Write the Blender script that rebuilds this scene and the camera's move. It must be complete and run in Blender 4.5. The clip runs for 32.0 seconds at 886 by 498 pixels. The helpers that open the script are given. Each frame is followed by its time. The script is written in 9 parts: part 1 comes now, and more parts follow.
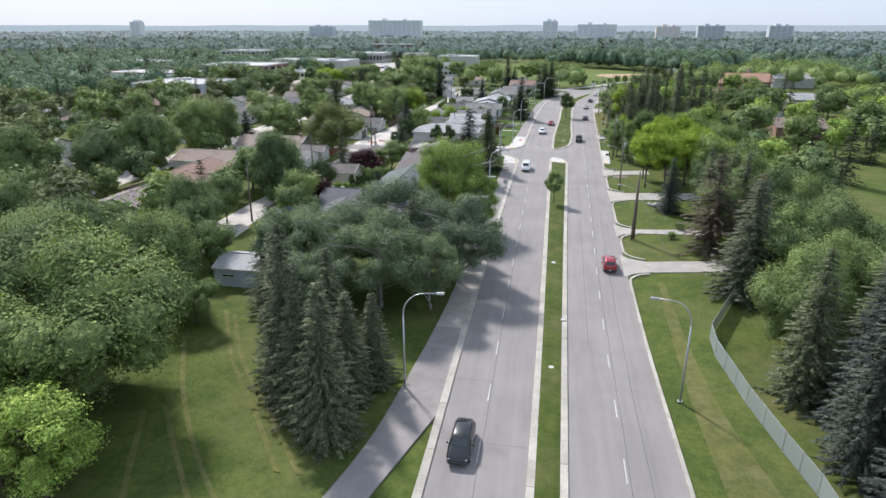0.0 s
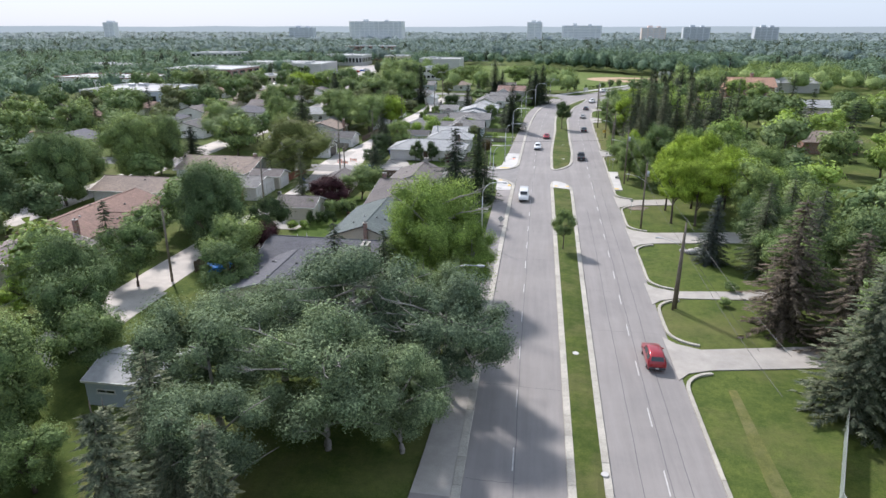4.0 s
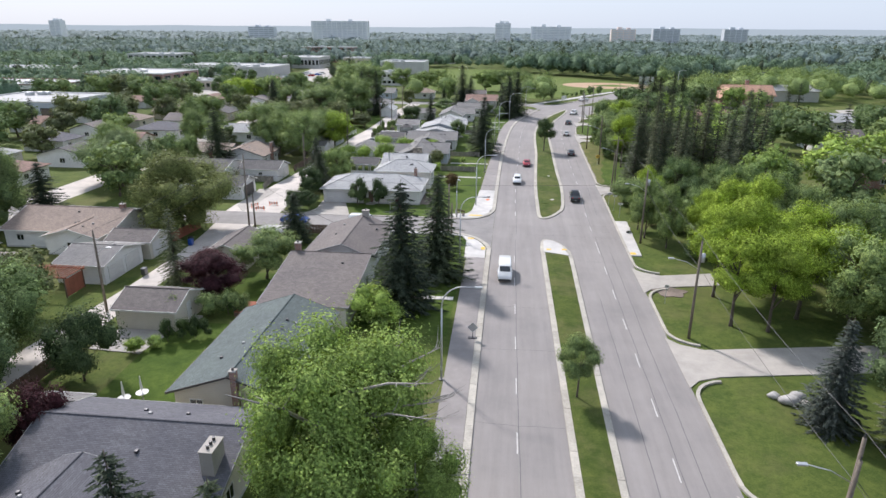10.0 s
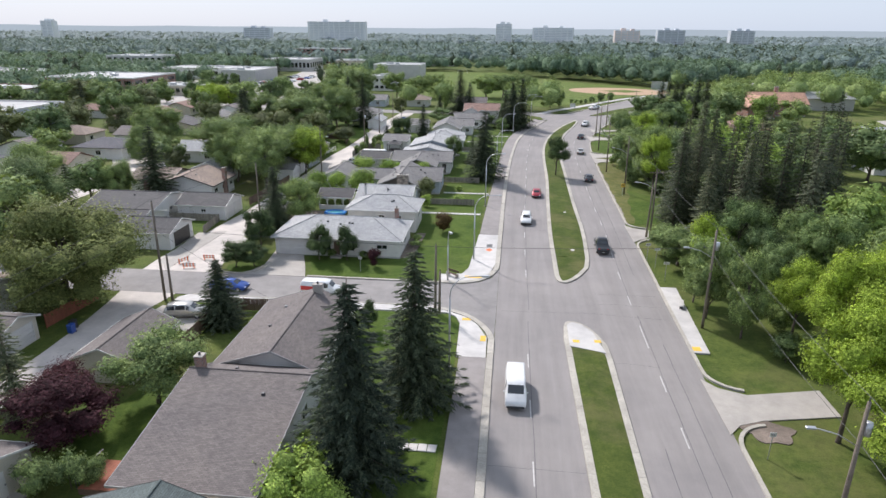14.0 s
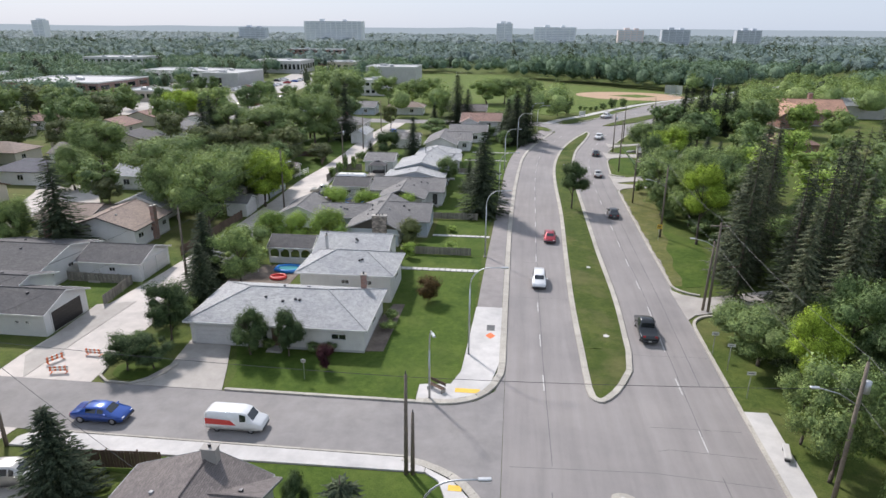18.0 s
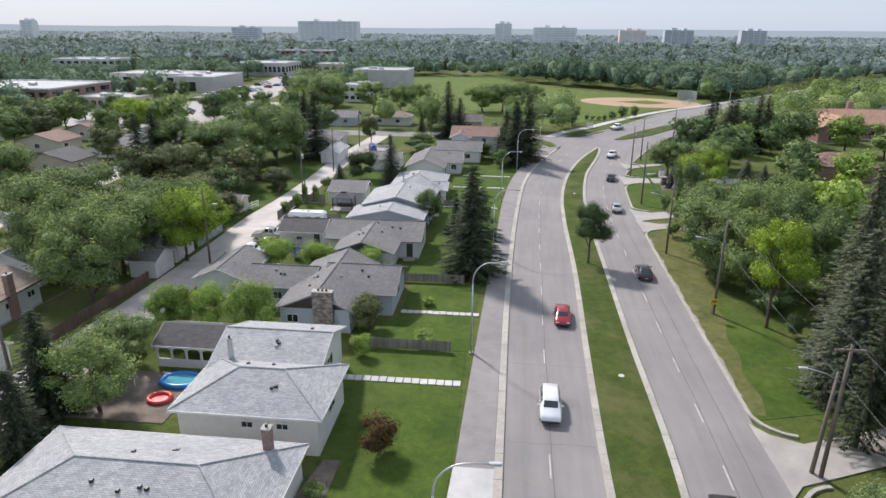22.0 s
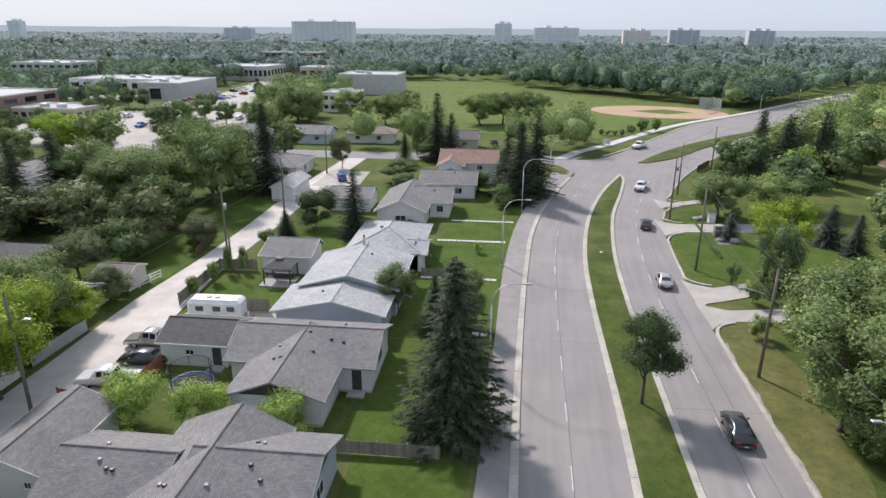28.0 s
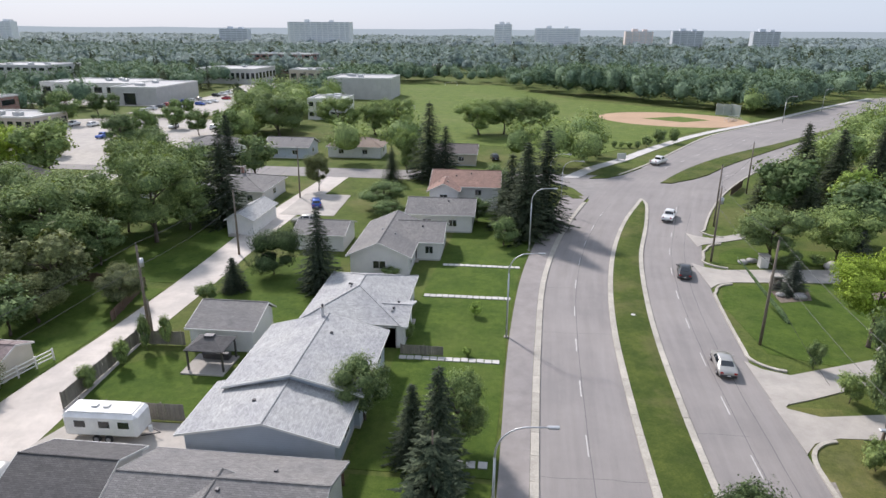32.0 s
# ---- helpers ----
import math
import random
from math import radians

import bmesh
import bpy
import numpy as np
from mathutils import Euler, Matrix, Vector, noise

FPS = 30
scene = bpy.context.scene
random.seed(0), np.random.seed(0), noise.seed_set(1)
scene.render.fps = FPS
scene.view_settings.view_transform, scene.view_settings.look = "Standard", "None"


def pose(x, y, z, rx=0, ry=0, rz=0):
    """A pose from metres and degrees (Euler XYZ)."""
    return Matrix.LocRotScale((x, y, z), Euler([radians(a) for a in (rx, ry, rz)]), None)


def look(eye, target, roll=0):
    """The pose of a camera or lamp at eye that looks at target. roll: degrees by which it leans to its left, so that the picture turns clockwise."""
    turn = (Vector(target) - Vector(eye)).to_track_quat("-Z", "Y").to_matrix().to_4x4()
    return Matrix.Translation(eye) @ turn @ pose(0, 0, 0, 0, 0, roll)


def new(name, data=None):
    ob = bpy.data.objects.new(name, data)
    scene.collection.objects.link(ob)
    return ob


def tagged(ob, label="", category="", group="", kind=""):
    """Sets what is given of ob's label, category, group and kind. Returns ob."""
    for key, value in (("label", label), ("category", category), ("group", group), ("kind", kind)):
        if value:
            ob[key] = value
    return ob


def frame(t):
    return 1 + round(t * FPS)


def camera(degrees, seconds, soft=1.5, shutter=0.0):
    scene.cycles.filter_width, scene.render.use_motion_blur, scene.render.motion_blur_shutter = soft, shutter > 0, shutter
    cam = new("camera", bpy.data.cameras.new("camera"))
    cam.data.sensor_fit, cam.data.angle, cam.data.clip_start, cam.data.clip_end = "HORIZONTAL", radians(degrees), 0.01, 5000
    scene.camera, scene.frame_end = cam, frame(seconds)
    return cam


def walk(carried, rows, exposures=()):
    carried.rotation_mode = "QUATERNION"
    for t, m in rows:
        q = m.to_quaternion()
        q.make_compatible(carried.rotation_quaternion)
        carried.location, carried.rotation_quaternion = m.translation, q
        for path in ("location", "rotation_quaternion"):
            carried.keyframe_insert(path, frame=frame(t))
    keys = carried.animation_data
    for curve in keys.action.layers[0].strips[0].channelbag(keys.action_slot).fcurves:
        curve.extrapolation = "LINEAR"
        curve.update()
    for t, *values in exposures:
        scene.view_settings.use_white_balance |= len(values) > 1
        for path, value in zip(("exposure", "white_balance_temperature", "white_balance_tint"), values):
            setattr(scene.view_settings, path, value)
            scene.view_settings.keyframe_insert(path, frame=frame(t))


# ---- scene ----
cam = camera(71.1, 32.0)
METRES, EYE, TILT, LEAN, TURN = 212.0, 32.0, -19.7, 0.0, 10.2
ROWS = [
    (0.0, 0.0, 0.0, 0.0, -0.0, 0.0, 0.0),
    (0.5, 0.0002, 0.0146, 0.0052, 0.0, 0.01, -0.0),
    (1.0, 0.0004, 0.0293, 0.0104, 0.01, 0.02, 0.0),
    (1.5, 0.0007, 0.044, 0.0155, 0.01, 0.03, -0.02),
    (2.0, 0.0011, 0.0587, 0.0208, 0.0, 0.04, -0.02),
    (2.5, 0.0014, 0.0736, 0.0261, 0.01, 0.05, -0.02),
    (3.0, 0.0018, 0.0885, 0.0315, 0.02, 0.06, -0.02),
    (3.5, 0.0023, 0.1033, 0.0368, -0.03, 0.07, 0.02),
    (4.0, 0.003, 0.1182, 0.0418, -1.41, 0.09, 0.46),
    (4.5, 0.0042, 0.1328, 0.0468, -3.67, 0.02, 1.14),
    (6.5, 0.011, 0.1917, 0.0676, -4.15, 0.04, 1.2),
    (7.0, 0.0128, 0.207, 0.073, -4.16, 0.05, 1.2),
    (7.5, 0.0147, 0.2222, 0.0784, -4.15, 0.07, 1.2),
    (8.0, 0.0165, 0.2375, 0.0837, -4.16, 0.08, 1.17),
    (8.5, 0.0184, 0.2529, 0.0891, -4.15, 0.09, 1.16),
    (9.0, 0.0203, 0.2686, 0.0946, -4.17, 0.11, 1.15),
    (9.5, 0.0225, 0.2843, 0.1002, -4.17, 0.1, 1.13),
    (10.0, 0.0247, 0.3002, 0.106, -4.17, 0.1, 1.11),
    (10.5, 0.027, 0.3165, 0.1115, -4.17, 0.12, 1.1),
    (11.0, 0.0293, 0.3325, 0.1175, -4.18, 0.12, 1.1),
    (11.5, 0.0319, 0.3488, 0.1233, -4.16, 0.13, 1.08),
    (12.0, 0.0344, 0.365, 0.1289, -4.15, 0.14, 1.07),
    (12.5, 0.0365, 0.3811, 0.1347, -4.15, 0.15, 1.06),
    (13.0, 0.0389, 0.3973, 0.1405, -4.14, 0.16, 1.07),
    (13.5, 0.0413, 0.4135, 0.1463, -4.14, 0.16, 1.05),
    (14.0, 0.0435, 0.4297, 0.1519, -4.16, 0.18, 1.03),
    (14.5, 0.0459, 0.4459, 0.1576, -4.13, 0.18, 1.03),
    (16.5, 0.0556, 0.5071, 0.1802, -4.12, 0.14, 1.06),
    (17.0, 0.0579, 0.5226, 0.1857, -4.12, 0.14, 1.05),
    (17.5, 0.0601, 0.5378, 0.1912, -4.12, 0.14, 1.04),
    (18.0, 0.0622, 0.553, 0.1964, -4.13, 0.15, 1.04),
    (18.5, 0.0649, 0.5684, 0.2019, -4.12, 0.13, 1.02),
    (19.0, 0.0676, 0.584, 0.2075, -4.14, 0.14, 1.03),
    (19.5, 0.0705, 0.6001, 0.2132, -4.15, 0.15, 1.04),
    (20.0, 0.0732, 0.6163, 0.2191, -4.17, 0.14, 1.06),
    (20.5, 0.0764, 0.6328, 0.2251, -4.18, 0.12, 1.06),
    (21.0, 0.08, 0.6494, 0.2308, -4.19, 0.15, 1.06),
    (21.5, 0.0841, 0.6657, 0.2364, -4.18, 0.18, 1.07),
    (22.0, 0.0875, 0.6816, 0.2418, -4.21, 0.18, 1.05),
    (22.5, 0.091, 0.697, 0.2474, -4.22, 0.19, 1.05),
    (23.0, 0.0944, 0.7129, 0.2532, -4.23, 0.17, 1.07),
    (23.5, 0.0971, 0.7278, 0.2584, -4.22, 0.21, 1.07),
    (24.0, 0.0993, 0.7415, 0.2633, -4.23, 0.24, 1.08),
    (24.5, 0.1011, 0.7536, 0.2678, -4.23, 0.2, 1.1),
    (25.0, 0.103, 0.7654, 0.2719, -4.22, 0.21, 1.09),
    (25.5, 0.1044, 0.7771, 0.2763, -4.25, 0.2, 1.12),
    (27.5, 0.1127, 0.8254, 0.2932, -4.2, 0.22, 1.14),
    (28.0, 0.1145, 0.8374, 0.2976, -4.2, 0.21, 1.12),
    (28.5, 0.1163, 0.8495, 0.3019, -4.21, 0.24, 1.11),
    (29.0, 0.1179, 0.8616, 0.3063, -4.21, 0.23, 1.14),
    (29.5, 0.1198, 0.8735, 0.3105, -4.21, 0.24, 1.13),
    (30.0, 0.1216, 0.8855, 0.3146, -4.22, 0.24, 1.13),
    (30.5, 0.1236, 0.8975, 0.3188, -4.2, 0.25, 1.13),
    (31.0, 0.1254, 0.9093, 0.3233, -4.22, 0.25, 1.13),
    (31.5, 0.1271, 0.9214, 0.3275, -4.24, 0.26, 1.1),
    (32.0, 0.1288, 0.9333, 0.3316, -4.25, 0.27, 1.11),
]
walk(cam, [(t, pose(0, 0, EYE, TILT, LEAN, TURN) @ pose(METRES * x, METRES * y, METRES * z, 90 + pitch, roll, yaw)) for t, x, y, z, yaw, pitch, roll in ROWS], [(0, 0.13, 6280, 14), (4, 0.13, 6280, 15), (14, 0.03, 6400, 16), (20, -0.06, 6400, 16), (32, -0.02, 6450, 17)])

# ---- world and sun ----
SUN_EL, SUN_ROT = radians(43), radians(-38)
world = bpy.data.worlds.new("sky")
scene.world = world
world.use_nodes = True
wn = world.node_tree
sky = wn.nodes.new("ShaderNodeTexSky")
sky.sky_type, sky.sun_disc = "NISHITA", False
sky.sun_elevation, sky.sun_rotation = SUN_EL, SUN_ROT
sky.air_density, sky.dust_density, sky.ozone_density, sky.altitude = 1.0, 1.5, 2.0, 240
veil = wn.nodes.new("ShaderNodeMix")
veil.data_type = "RGBA"
veil.inputs[0].default_value, veil.inputs[7].default_value = 0.78, (5.45, 6.4, 7.5, 1)
wn.links.new(sky.outputs[0], veil.inputs[6])
wn.links.new(veil.outputs[2], wn.nodes["Background"].inputs[0])
wn.nodes["Background"].inputs[1].default_value = 0.126
sun = new("sun", bpy.data.lights.new("sun", "SUN"))
sun.data.energy, sun.data.angle, sun.data.color = 4.6, radians(4.6), (1.0, 0.965, 0.91)
sun.matrix_world = look(Vector((math.sin(SUN_ROT) * math.cos(SUN_EL), math.cos(SUN_ROT) * math.cos(SUN_EL), math.sin(SUN_EL))) * 400, (0, 0, 0))

# ---- materials ----
def nodes_of(name):
    m = bpy.data.materials.new(name)
    m.use_nodes = True
    return m, m.node_tree.nodes, m.node_tree.links, m.node_tree.nodes["Principled BSDF"]


def noise_node(n, l, scale, detail=4.0, vec=None, rough=0.6):
    t = n.new("ShaderNodeTexNoise")
    t.inputs["Scale"].default_value, t.inputs["Detail"].default_value, t.inputs["Roughness"].default_value = scale, detail, rough
    if vec is not None:
        l.new(vec, t.inputs["Vector"])
    return t


def ramp(n, l, fac, stops):
    r = n.new("ShaderNodeValToRGB")
    e = r.color_ramp.elements
    while len(e) < len(stops):
        e.new(0.5)
    for s, (p, c) in zip(e, stops):
        s.position, s.color = p, (*c, 1)
    l.new(fac, r.inputs[0])
    return r.outputs[0]


def mixer(n, l, fac, a, b, mode="MIX"):
    m = n.new("ShaderNodeMix")
    m.data_type, m.blend_type = "RGBA", mode
    for s, v in ((0, fac), (6, a), (7, b)):
        if isinstance(v, (int, float)):
            m.inputs[s].default_value = v
        elif isinstance(v, tuple):
            m.inputs[s].default_value = (*v, 1)
        else:
            l.new(v, m.inputs[s])
    return m.outputs[2]


def bump(n, l, b, height, strength, dist=0.02):
    k = n.new("ShaderNodeBump")
    k.inputs["Strength"].default_value, k.inputs["Distance"].default_value = strength, dist
    l.new(height, k.inputs["Height"])
    l.new(k.outputs[0], b.inputs["Normal"])


def surface(name, col, rough=0.7, var=0.16, fine=9.0, coarse=0.35, metal=0.0, stain=None, stain_amt=0.5, relief=0.3, per_object=0.06, dist=0.02):
    """A weathered plain surface: two scales of tone, optional stains, fine relief, a little change from piece to piece."""
    m, n, l, b = nodes_of(name)
    pos = n.new("ShaderNodeNewGeometry").outputs["Position"]
    lo, hi = tuple(c * (1 - var) for c in col), tuple(min(1, c * (1 + var)) for c in col)
    f = noise_node(n, l, fine, 5, pos)
    c = ramp(n, l, f.outputs[0], [(0.3, lo), (0.7, hi)])
    g = noise_node(n, l, coarse, 4, pos)
    t = ramp(n, l, g.outputs[0], [(0.32, (1 - var,) * 3), (0.68, (1 + 0.4 * var,) * 3)])
    c = mixer(n, l, 1.0, c, t, "MULTIPLY")
    if stain:
        s = noise_node(n, l, coarse * 2.7, 6, pos, 0.7)
        k = ramp(n, l, s.outputs[0], [(0.5, (0, 0, 0)), (0.72, (stain_amt,) * 3)])
        c = mixer(n, l, k, c, stain)
    if per_object:
        o = n.new("ShaderNodeObjectInfo")
        v = ramp(n, l, o.outputs["Random"], [(0.0, (1 - per_object,) * 3), (1.0, (1 + per_object,) * 3)])
        c = mixer(n, l, 1.0, c, v, "MULTIPLY")
    l.new(c, b.inputs["Base Color"])
    b.inputs["Roughness"].default_value, b.inputs["Metallic"].default_value = rough, metal
    if relief:
        bump(n, l, b, f.outputs[0], relief, dist)
    return m


def shingles(name, col, row=0.145, wide=0.33, var=0.36):
    """Asphalt shingles laid in rows up the slope."""
    m, n, l, b = nodes_of(name)
    uv = n.new("ShaderNodeUVMap").outputs[0]
    br = n.new("ShaderNodeTexBrick")
    l.new(uv, br.inputs["Vector"])
    br.inputs["Scale"].default_value = 1.0
    br.inputs["Brick Width"].default_value, br.inputs["Row Height"].default_value = wide, row
    br.inputs["Mortar Size"].default_value, br.inputs["Mortar Smooth"].default_value = 0.012, 0.4
    br.inputs["Color1"].default_value = (*[c * (1 - var * 0.45) for c in col], 1)
    br.inputs["Color2"].default_value = (*[c * (1 + var * 0.45) for c in col], 1)
    br.inputs["Mortar"].default_value = (*[c * 0.5 for c in col], 1)
    pos = n.new("ShaderNodeNewGeometry").outputs["Position"]
    a = noise_node(n, l, 1.6, 6, pos, 0.7)
    t = ramp(n, l, a.outputs[0], [(0.3, (0.84,) * 3), (0.7, (1.12,) * 3)])
    c = mixer(n, l, 1.0, br.outputs["Color"], t, "MULTIPLY")
    s = noise_node(n, l, 0.22, 4, pos)
    t = ramp(n, l, s.outputs[0], [(0.35, (0.86, 0.86, 0.88)), (0.65, (1.06, 1.05, 1.03))])
    c = mixer(n, l, 1.0, c, t, "MULTIPLY")
    l.new(c, b.inputs["Base Color"])
    b.inputs["Roughness"].default_value = 0.88
    bump(n, l, b, br.outputs["Fac"], 0.5, -0.012)
    return m


def siding(name, col, row=0.2, dirt=0.1):
    """Lapped wall boards, a shadow line painted into the colour under each, slightly dusty."""
    m, n, l, b = nodes_of(name)
    uv = n.new("ShaderNodeUVMap").outputs[0]
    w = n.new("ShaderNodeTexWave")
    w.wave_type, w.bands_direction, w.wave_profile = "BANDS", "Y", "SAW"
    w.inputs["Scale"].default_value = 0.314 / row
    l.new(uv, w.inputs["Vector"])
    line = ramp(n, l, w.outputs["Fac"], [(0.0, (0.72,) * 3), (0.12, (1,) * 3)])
    pos = n.new("ShaderNodeNewGeometry").outputs["Position"]
    a = noise_node(n, l, 0.8, 5, pos)
    t = ramp(n, l, a.outputs[0], [(0.3, (1 - dirt,) * 3), (0.7, (1,) * 3)])
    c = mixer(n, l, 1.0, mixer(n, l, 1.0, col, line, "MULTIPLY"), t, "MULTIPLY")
    l.new(c, b.inputs["Base Color"])
    b.inputs["Roughness"].default_value = 0.6
    bump(n, l, b, w.outputs["Fac"], 0.35, 0.015)
    return m


def masonry(name, col, wide=0.4, row=0.15, mortar=(0.3, 0.29, 0.28), var=0.35):
    m, n, l, b = nodes_of(name)
    uv = n.new("ShaderNodeUVMap").outputs[0]
    br = n.new("ShaderNodeTexBrick")
    l.new(uv, br.inputs["Vector"])
    br.inputs["Scale"].default_value, br.inputs["Brick Width"].default_value, br.inputs["Row Height"].default_value = 1.0, wide, row
    br.inputs["Mortar Size"].default_value = 0.012
    br.inputs["Color1"].default_value = (*[c * (1 - var) for c in col], 1)
    br.inputs["Color2"].default_value = (*[c * (1 + var) for c in col], 1)
    br.inputs["Mortar"].default_value = (*mortar, 1)
    l.new(br.outputs["Color"], b.inputs["Base Color"])
    b.inputs["Roughness"].default_value = 0.85
    bump(n, l, b, br.outputs["Fac"], 0.5, -0.01)
    return m


def foliage(name, dark, light, trans=0.3, spread=0.25, grain=6.0):
    """Leaves: tone from leaf to leaf and from tree to tree, letting some light through."""
    m, n, l, b = nodes_of(name)
    g = n.new("ShaderNodeNewGeometry")
    c = ramp(n, l, g.outputs["Random Per Island"], [(0.05, dark), (0.6, tuple((a + q) / 2 for a, q in zip(dark, light))), (0.97, light)])
    o = n.new("ShaderNodeObjectInfo")
    v = ramp(n, l, o.outputs["Random"], [(0.0, (1 - spread, 1 - spread, 1 - spread * 0.6)), (1.0, (1 + spread, 1 + spread * 0.8, 1 + spread * 0.3))])
    c = mixer(n, l, 1.0, c, v, "MULTIPLY")
    p = noise_node(n, l, 0.45, 3, g.outputs["Position"])
    t = ramp(n, l, p.outputs[0], [(0.3, (0.75,) * 3), (0.7, (1.2, 1.2, 1.1))])
    c = mixer(n, l, 1.0, c, t, "MULTIPLY")
    q = noise_node(n, l, 1.9, 4, g.outputs["Position"], 0.7)
    t = ramp(n, l, q.outputs[0], [(0.34, (0.66, 0.68, 0.66)), (0.66, (1.2, 1.18, 1.12))])
    c = mixer(n, l, 1.0, c, t, "MULTIPLY")
    # Fine mottle puts bright leaves and shaded gaps into the colour, flatter far off
    w = noise_node(n, l, grain, 4, g.outputs["Position"], 0.7)
    t = ramp(n, l, w.outputs[0], [(0.36, (0.42, 0.45, 0.42)), (0.52, (0.95, 0.95, 0.92)), (0.68, (1.5, 1.46, 1.3))] if grain > 2 else [(0.36, (0.74, 0.76, 0.76)), (0.68, (1.16, 1.15, 1.13))])
    c = mixer(n, l, 1.0, c, t, "MULTIPLY")
    bump(n, l, b, w.outputs[0], 0.9, 0.9 / grain)
    l.new(c, b.inputs["Base Color"])
    b.inputs["Roughness"].default_value = 0.72
    b.inputs["Specular IOR Level"].default_value = 0.1
    tr = n.new("ShaderNodeBsdfTranslucent")
    l.new(mixer(n, l, 1.0, c, (1.25, 1.2, 0.6), "MULTIPLY"), tr.inputs[0])
    mx = n.new("ShaderNodeMixShader")
    mx.inputs[0].default_value = trans * 0.5
    l.new(b.outputs[0], mx.inputs[1])
    l.new(tr.outputs[0], mx.inputs[2])
    l.new(mx.outputs[0], n["Material Output"].inputs[0])
    return m


def turf(name, deep, fair, dry, dry_amt=0.5, dry_scale=0.05):
    """Mown grass: blade speckle, patches, worn dry areas."""
    m, n, l, b = nodes_of(name)
    pos = n.new("ShaderNodeNewGeometry").outputs["Position"]
    f = noise_node(n, l, 7.0, 6, pos, 0.75)
    c = ramp(n, l, f.outputs[0], [(0.28, deep), (0.72, fair)])
    g = noise_node(n, l, 0.28, 5, pos, 0.65)
    t = ramp(n, l, g.outputs[0], [(0.3, (0.66, 0.74, 0.68)), (0.7, (1.26, 1.16, 1.1))])
    c = mixer(n, l, 1.0, c, t, "MULTIPLY")
    w = noise_node(n, l, 1.4, 5, pos, 0.7)
    t = ramp(n, l, w.outputs[0], [(0.32, (0.74, 0.8, 0.74)), (0.68, (1.2, 1.14, 1.12))])
    c = mixer(n, l, 1.0, c, t, "MULTIPLY")
    d = noise_node(n, l, dry_scale, 7, pos, 0.68)
    k = ramp(n, l, d.outputs[0], [(0.48, (0, 0, 0)), (0.66, (dry_amt,) * 3)])
    c = mixer(n, l, k, c, dry)
    l.new(c, b.inputs["Base Color"])
    b.inputs["Roughness"].default_value = 0.95
    b.inputs["Specular IOR Level"].default_value = 0.15
    bump(n, l, b, f.outputs[0], 0.9, 0.08)
    return m


def paving(name, col, var=0.13, lanes=0.0, stain=(0.16, 0.155, 0.15)):
    """Worn road or walk surface: grit, broad patches, stains and, for a carriageway, paler and darker wheel tracks along its length."""
    m, n, l, b = nodes_of(name)
    pos = n.new("ShaderNodeNewGeometry").outputs["Position"]
    f = noise_node(n, l, 14.0, 6, pos, 0.8)
    c = ramp(n, l, f.outputs[0], [(0.3, tuple(v * (1 - var) for v in col)), (0.7, tuple(v * (1 + var) for v in col))])
    stretch = n.new("ShaderNodeMapping")
    stretch.inputs["Scale"].default_value = (1.0, 0.06, 1.0) if lanes else (1, 1, 1)
    l.new(n.new("ShaderNodeUVMap").outputs[0] if lanes else pos, stretch.inputs[0])
    g = noise_node(n, l, 0.9 if lanes else 0.5, 5, stretch.outputs[0], 0.65)
    t = ramp(n, l, g.outputs[0], [(0.3, ((0.87 if lanes else 0.84),) * 3), (0.7, ((1.07 if lanes else 1.1),) * 3)])
    c = mixer(n, l, 1.0, c, t, "MULTIPLY")
    p = noise_node(n, l, 0.09, 6, pos, 0.7)
    t = ramp(n, l, p.outputs[0], [(0.35, (0.87, 0.87, 0.88)), (0.65, (1.07, 1.06, 1.05))])
    c = mixer(n, l, 1.0, c, t, "MULTIPLY")
    s = noise_node(n, l, 1.3, 7, pos, 0.75)
    k = ramp(n, l, s.outputs[0], [(0.6, (0, 0, 0)), (0.8, (0.45,) * 3)])
    c = mixer(n, l, k, c, stain)
    l.new(c, b.inputs["Base Color"])
    b.inputs["Roughness"].default_value = 0.87
    bump(n, l, b, f.outputs[0], 0.35, 0.01)
    return m


def glassy(name, col=(0.02, 0.025, 0.03), rough=0.06):
    m, n, l, b = nodes_of(name)
    b.inputs["Base Color"].default_value = (*col, 1)
    b.inputs["Roughness"].default_value = rough
    b.inputs["Specular IOR Level"].default_value = 0.9
    return m


def car_paint(name, col, metal=0.3):
    m, n, l, b = nodes_of(name)
    pos = n.new("ShaderNodeNewGeometry").outputs["Position"]
    f = noise_node(n, l, 1.5, 4, pos)
    c = ramp(n, l, f.outputs[0], [(0.3, tuple(v * 0.9 for v in col)), (0.7, tuple(min(1, v * 1.06 + 0.004) for v in col))])
    l.new(c, b.inputs["Base Color"])
    b.inputs["Metallic"].default_value, b.inputs["Roughness"].default_value = metal, 0.28
    b.inputs["Coat Weight"].default_value, b.inputs["Coat Roughness"].default_value = 0.8, 0.06
    return m


M_GROUND = turf("grass", (0.056, 0.090, 0.022), (0.120, 0.152, 0.040), (0.172, 0.154, 0.068), 0.55, 0.06)
M_LAWN = turf("lawn_grass", (0.046, 0.087, 0.014), (0.096, 0.144, 0.030), (0.15, 0.17, 0.05), 0.28, 0.12)
M_FIELD = turf("field_grass", (0.083, 0.130, 0.032), (0.152, 0.200, 0.054), (0.17, 0.18, 0.07), 0.4, 0.03)
M_DRY = turf("dry_verge", (0.12, 0.11, 0.055), (0.24, 0.21, 0.12), (0.32, 0.27, 0.18), 0.6, 0.2)
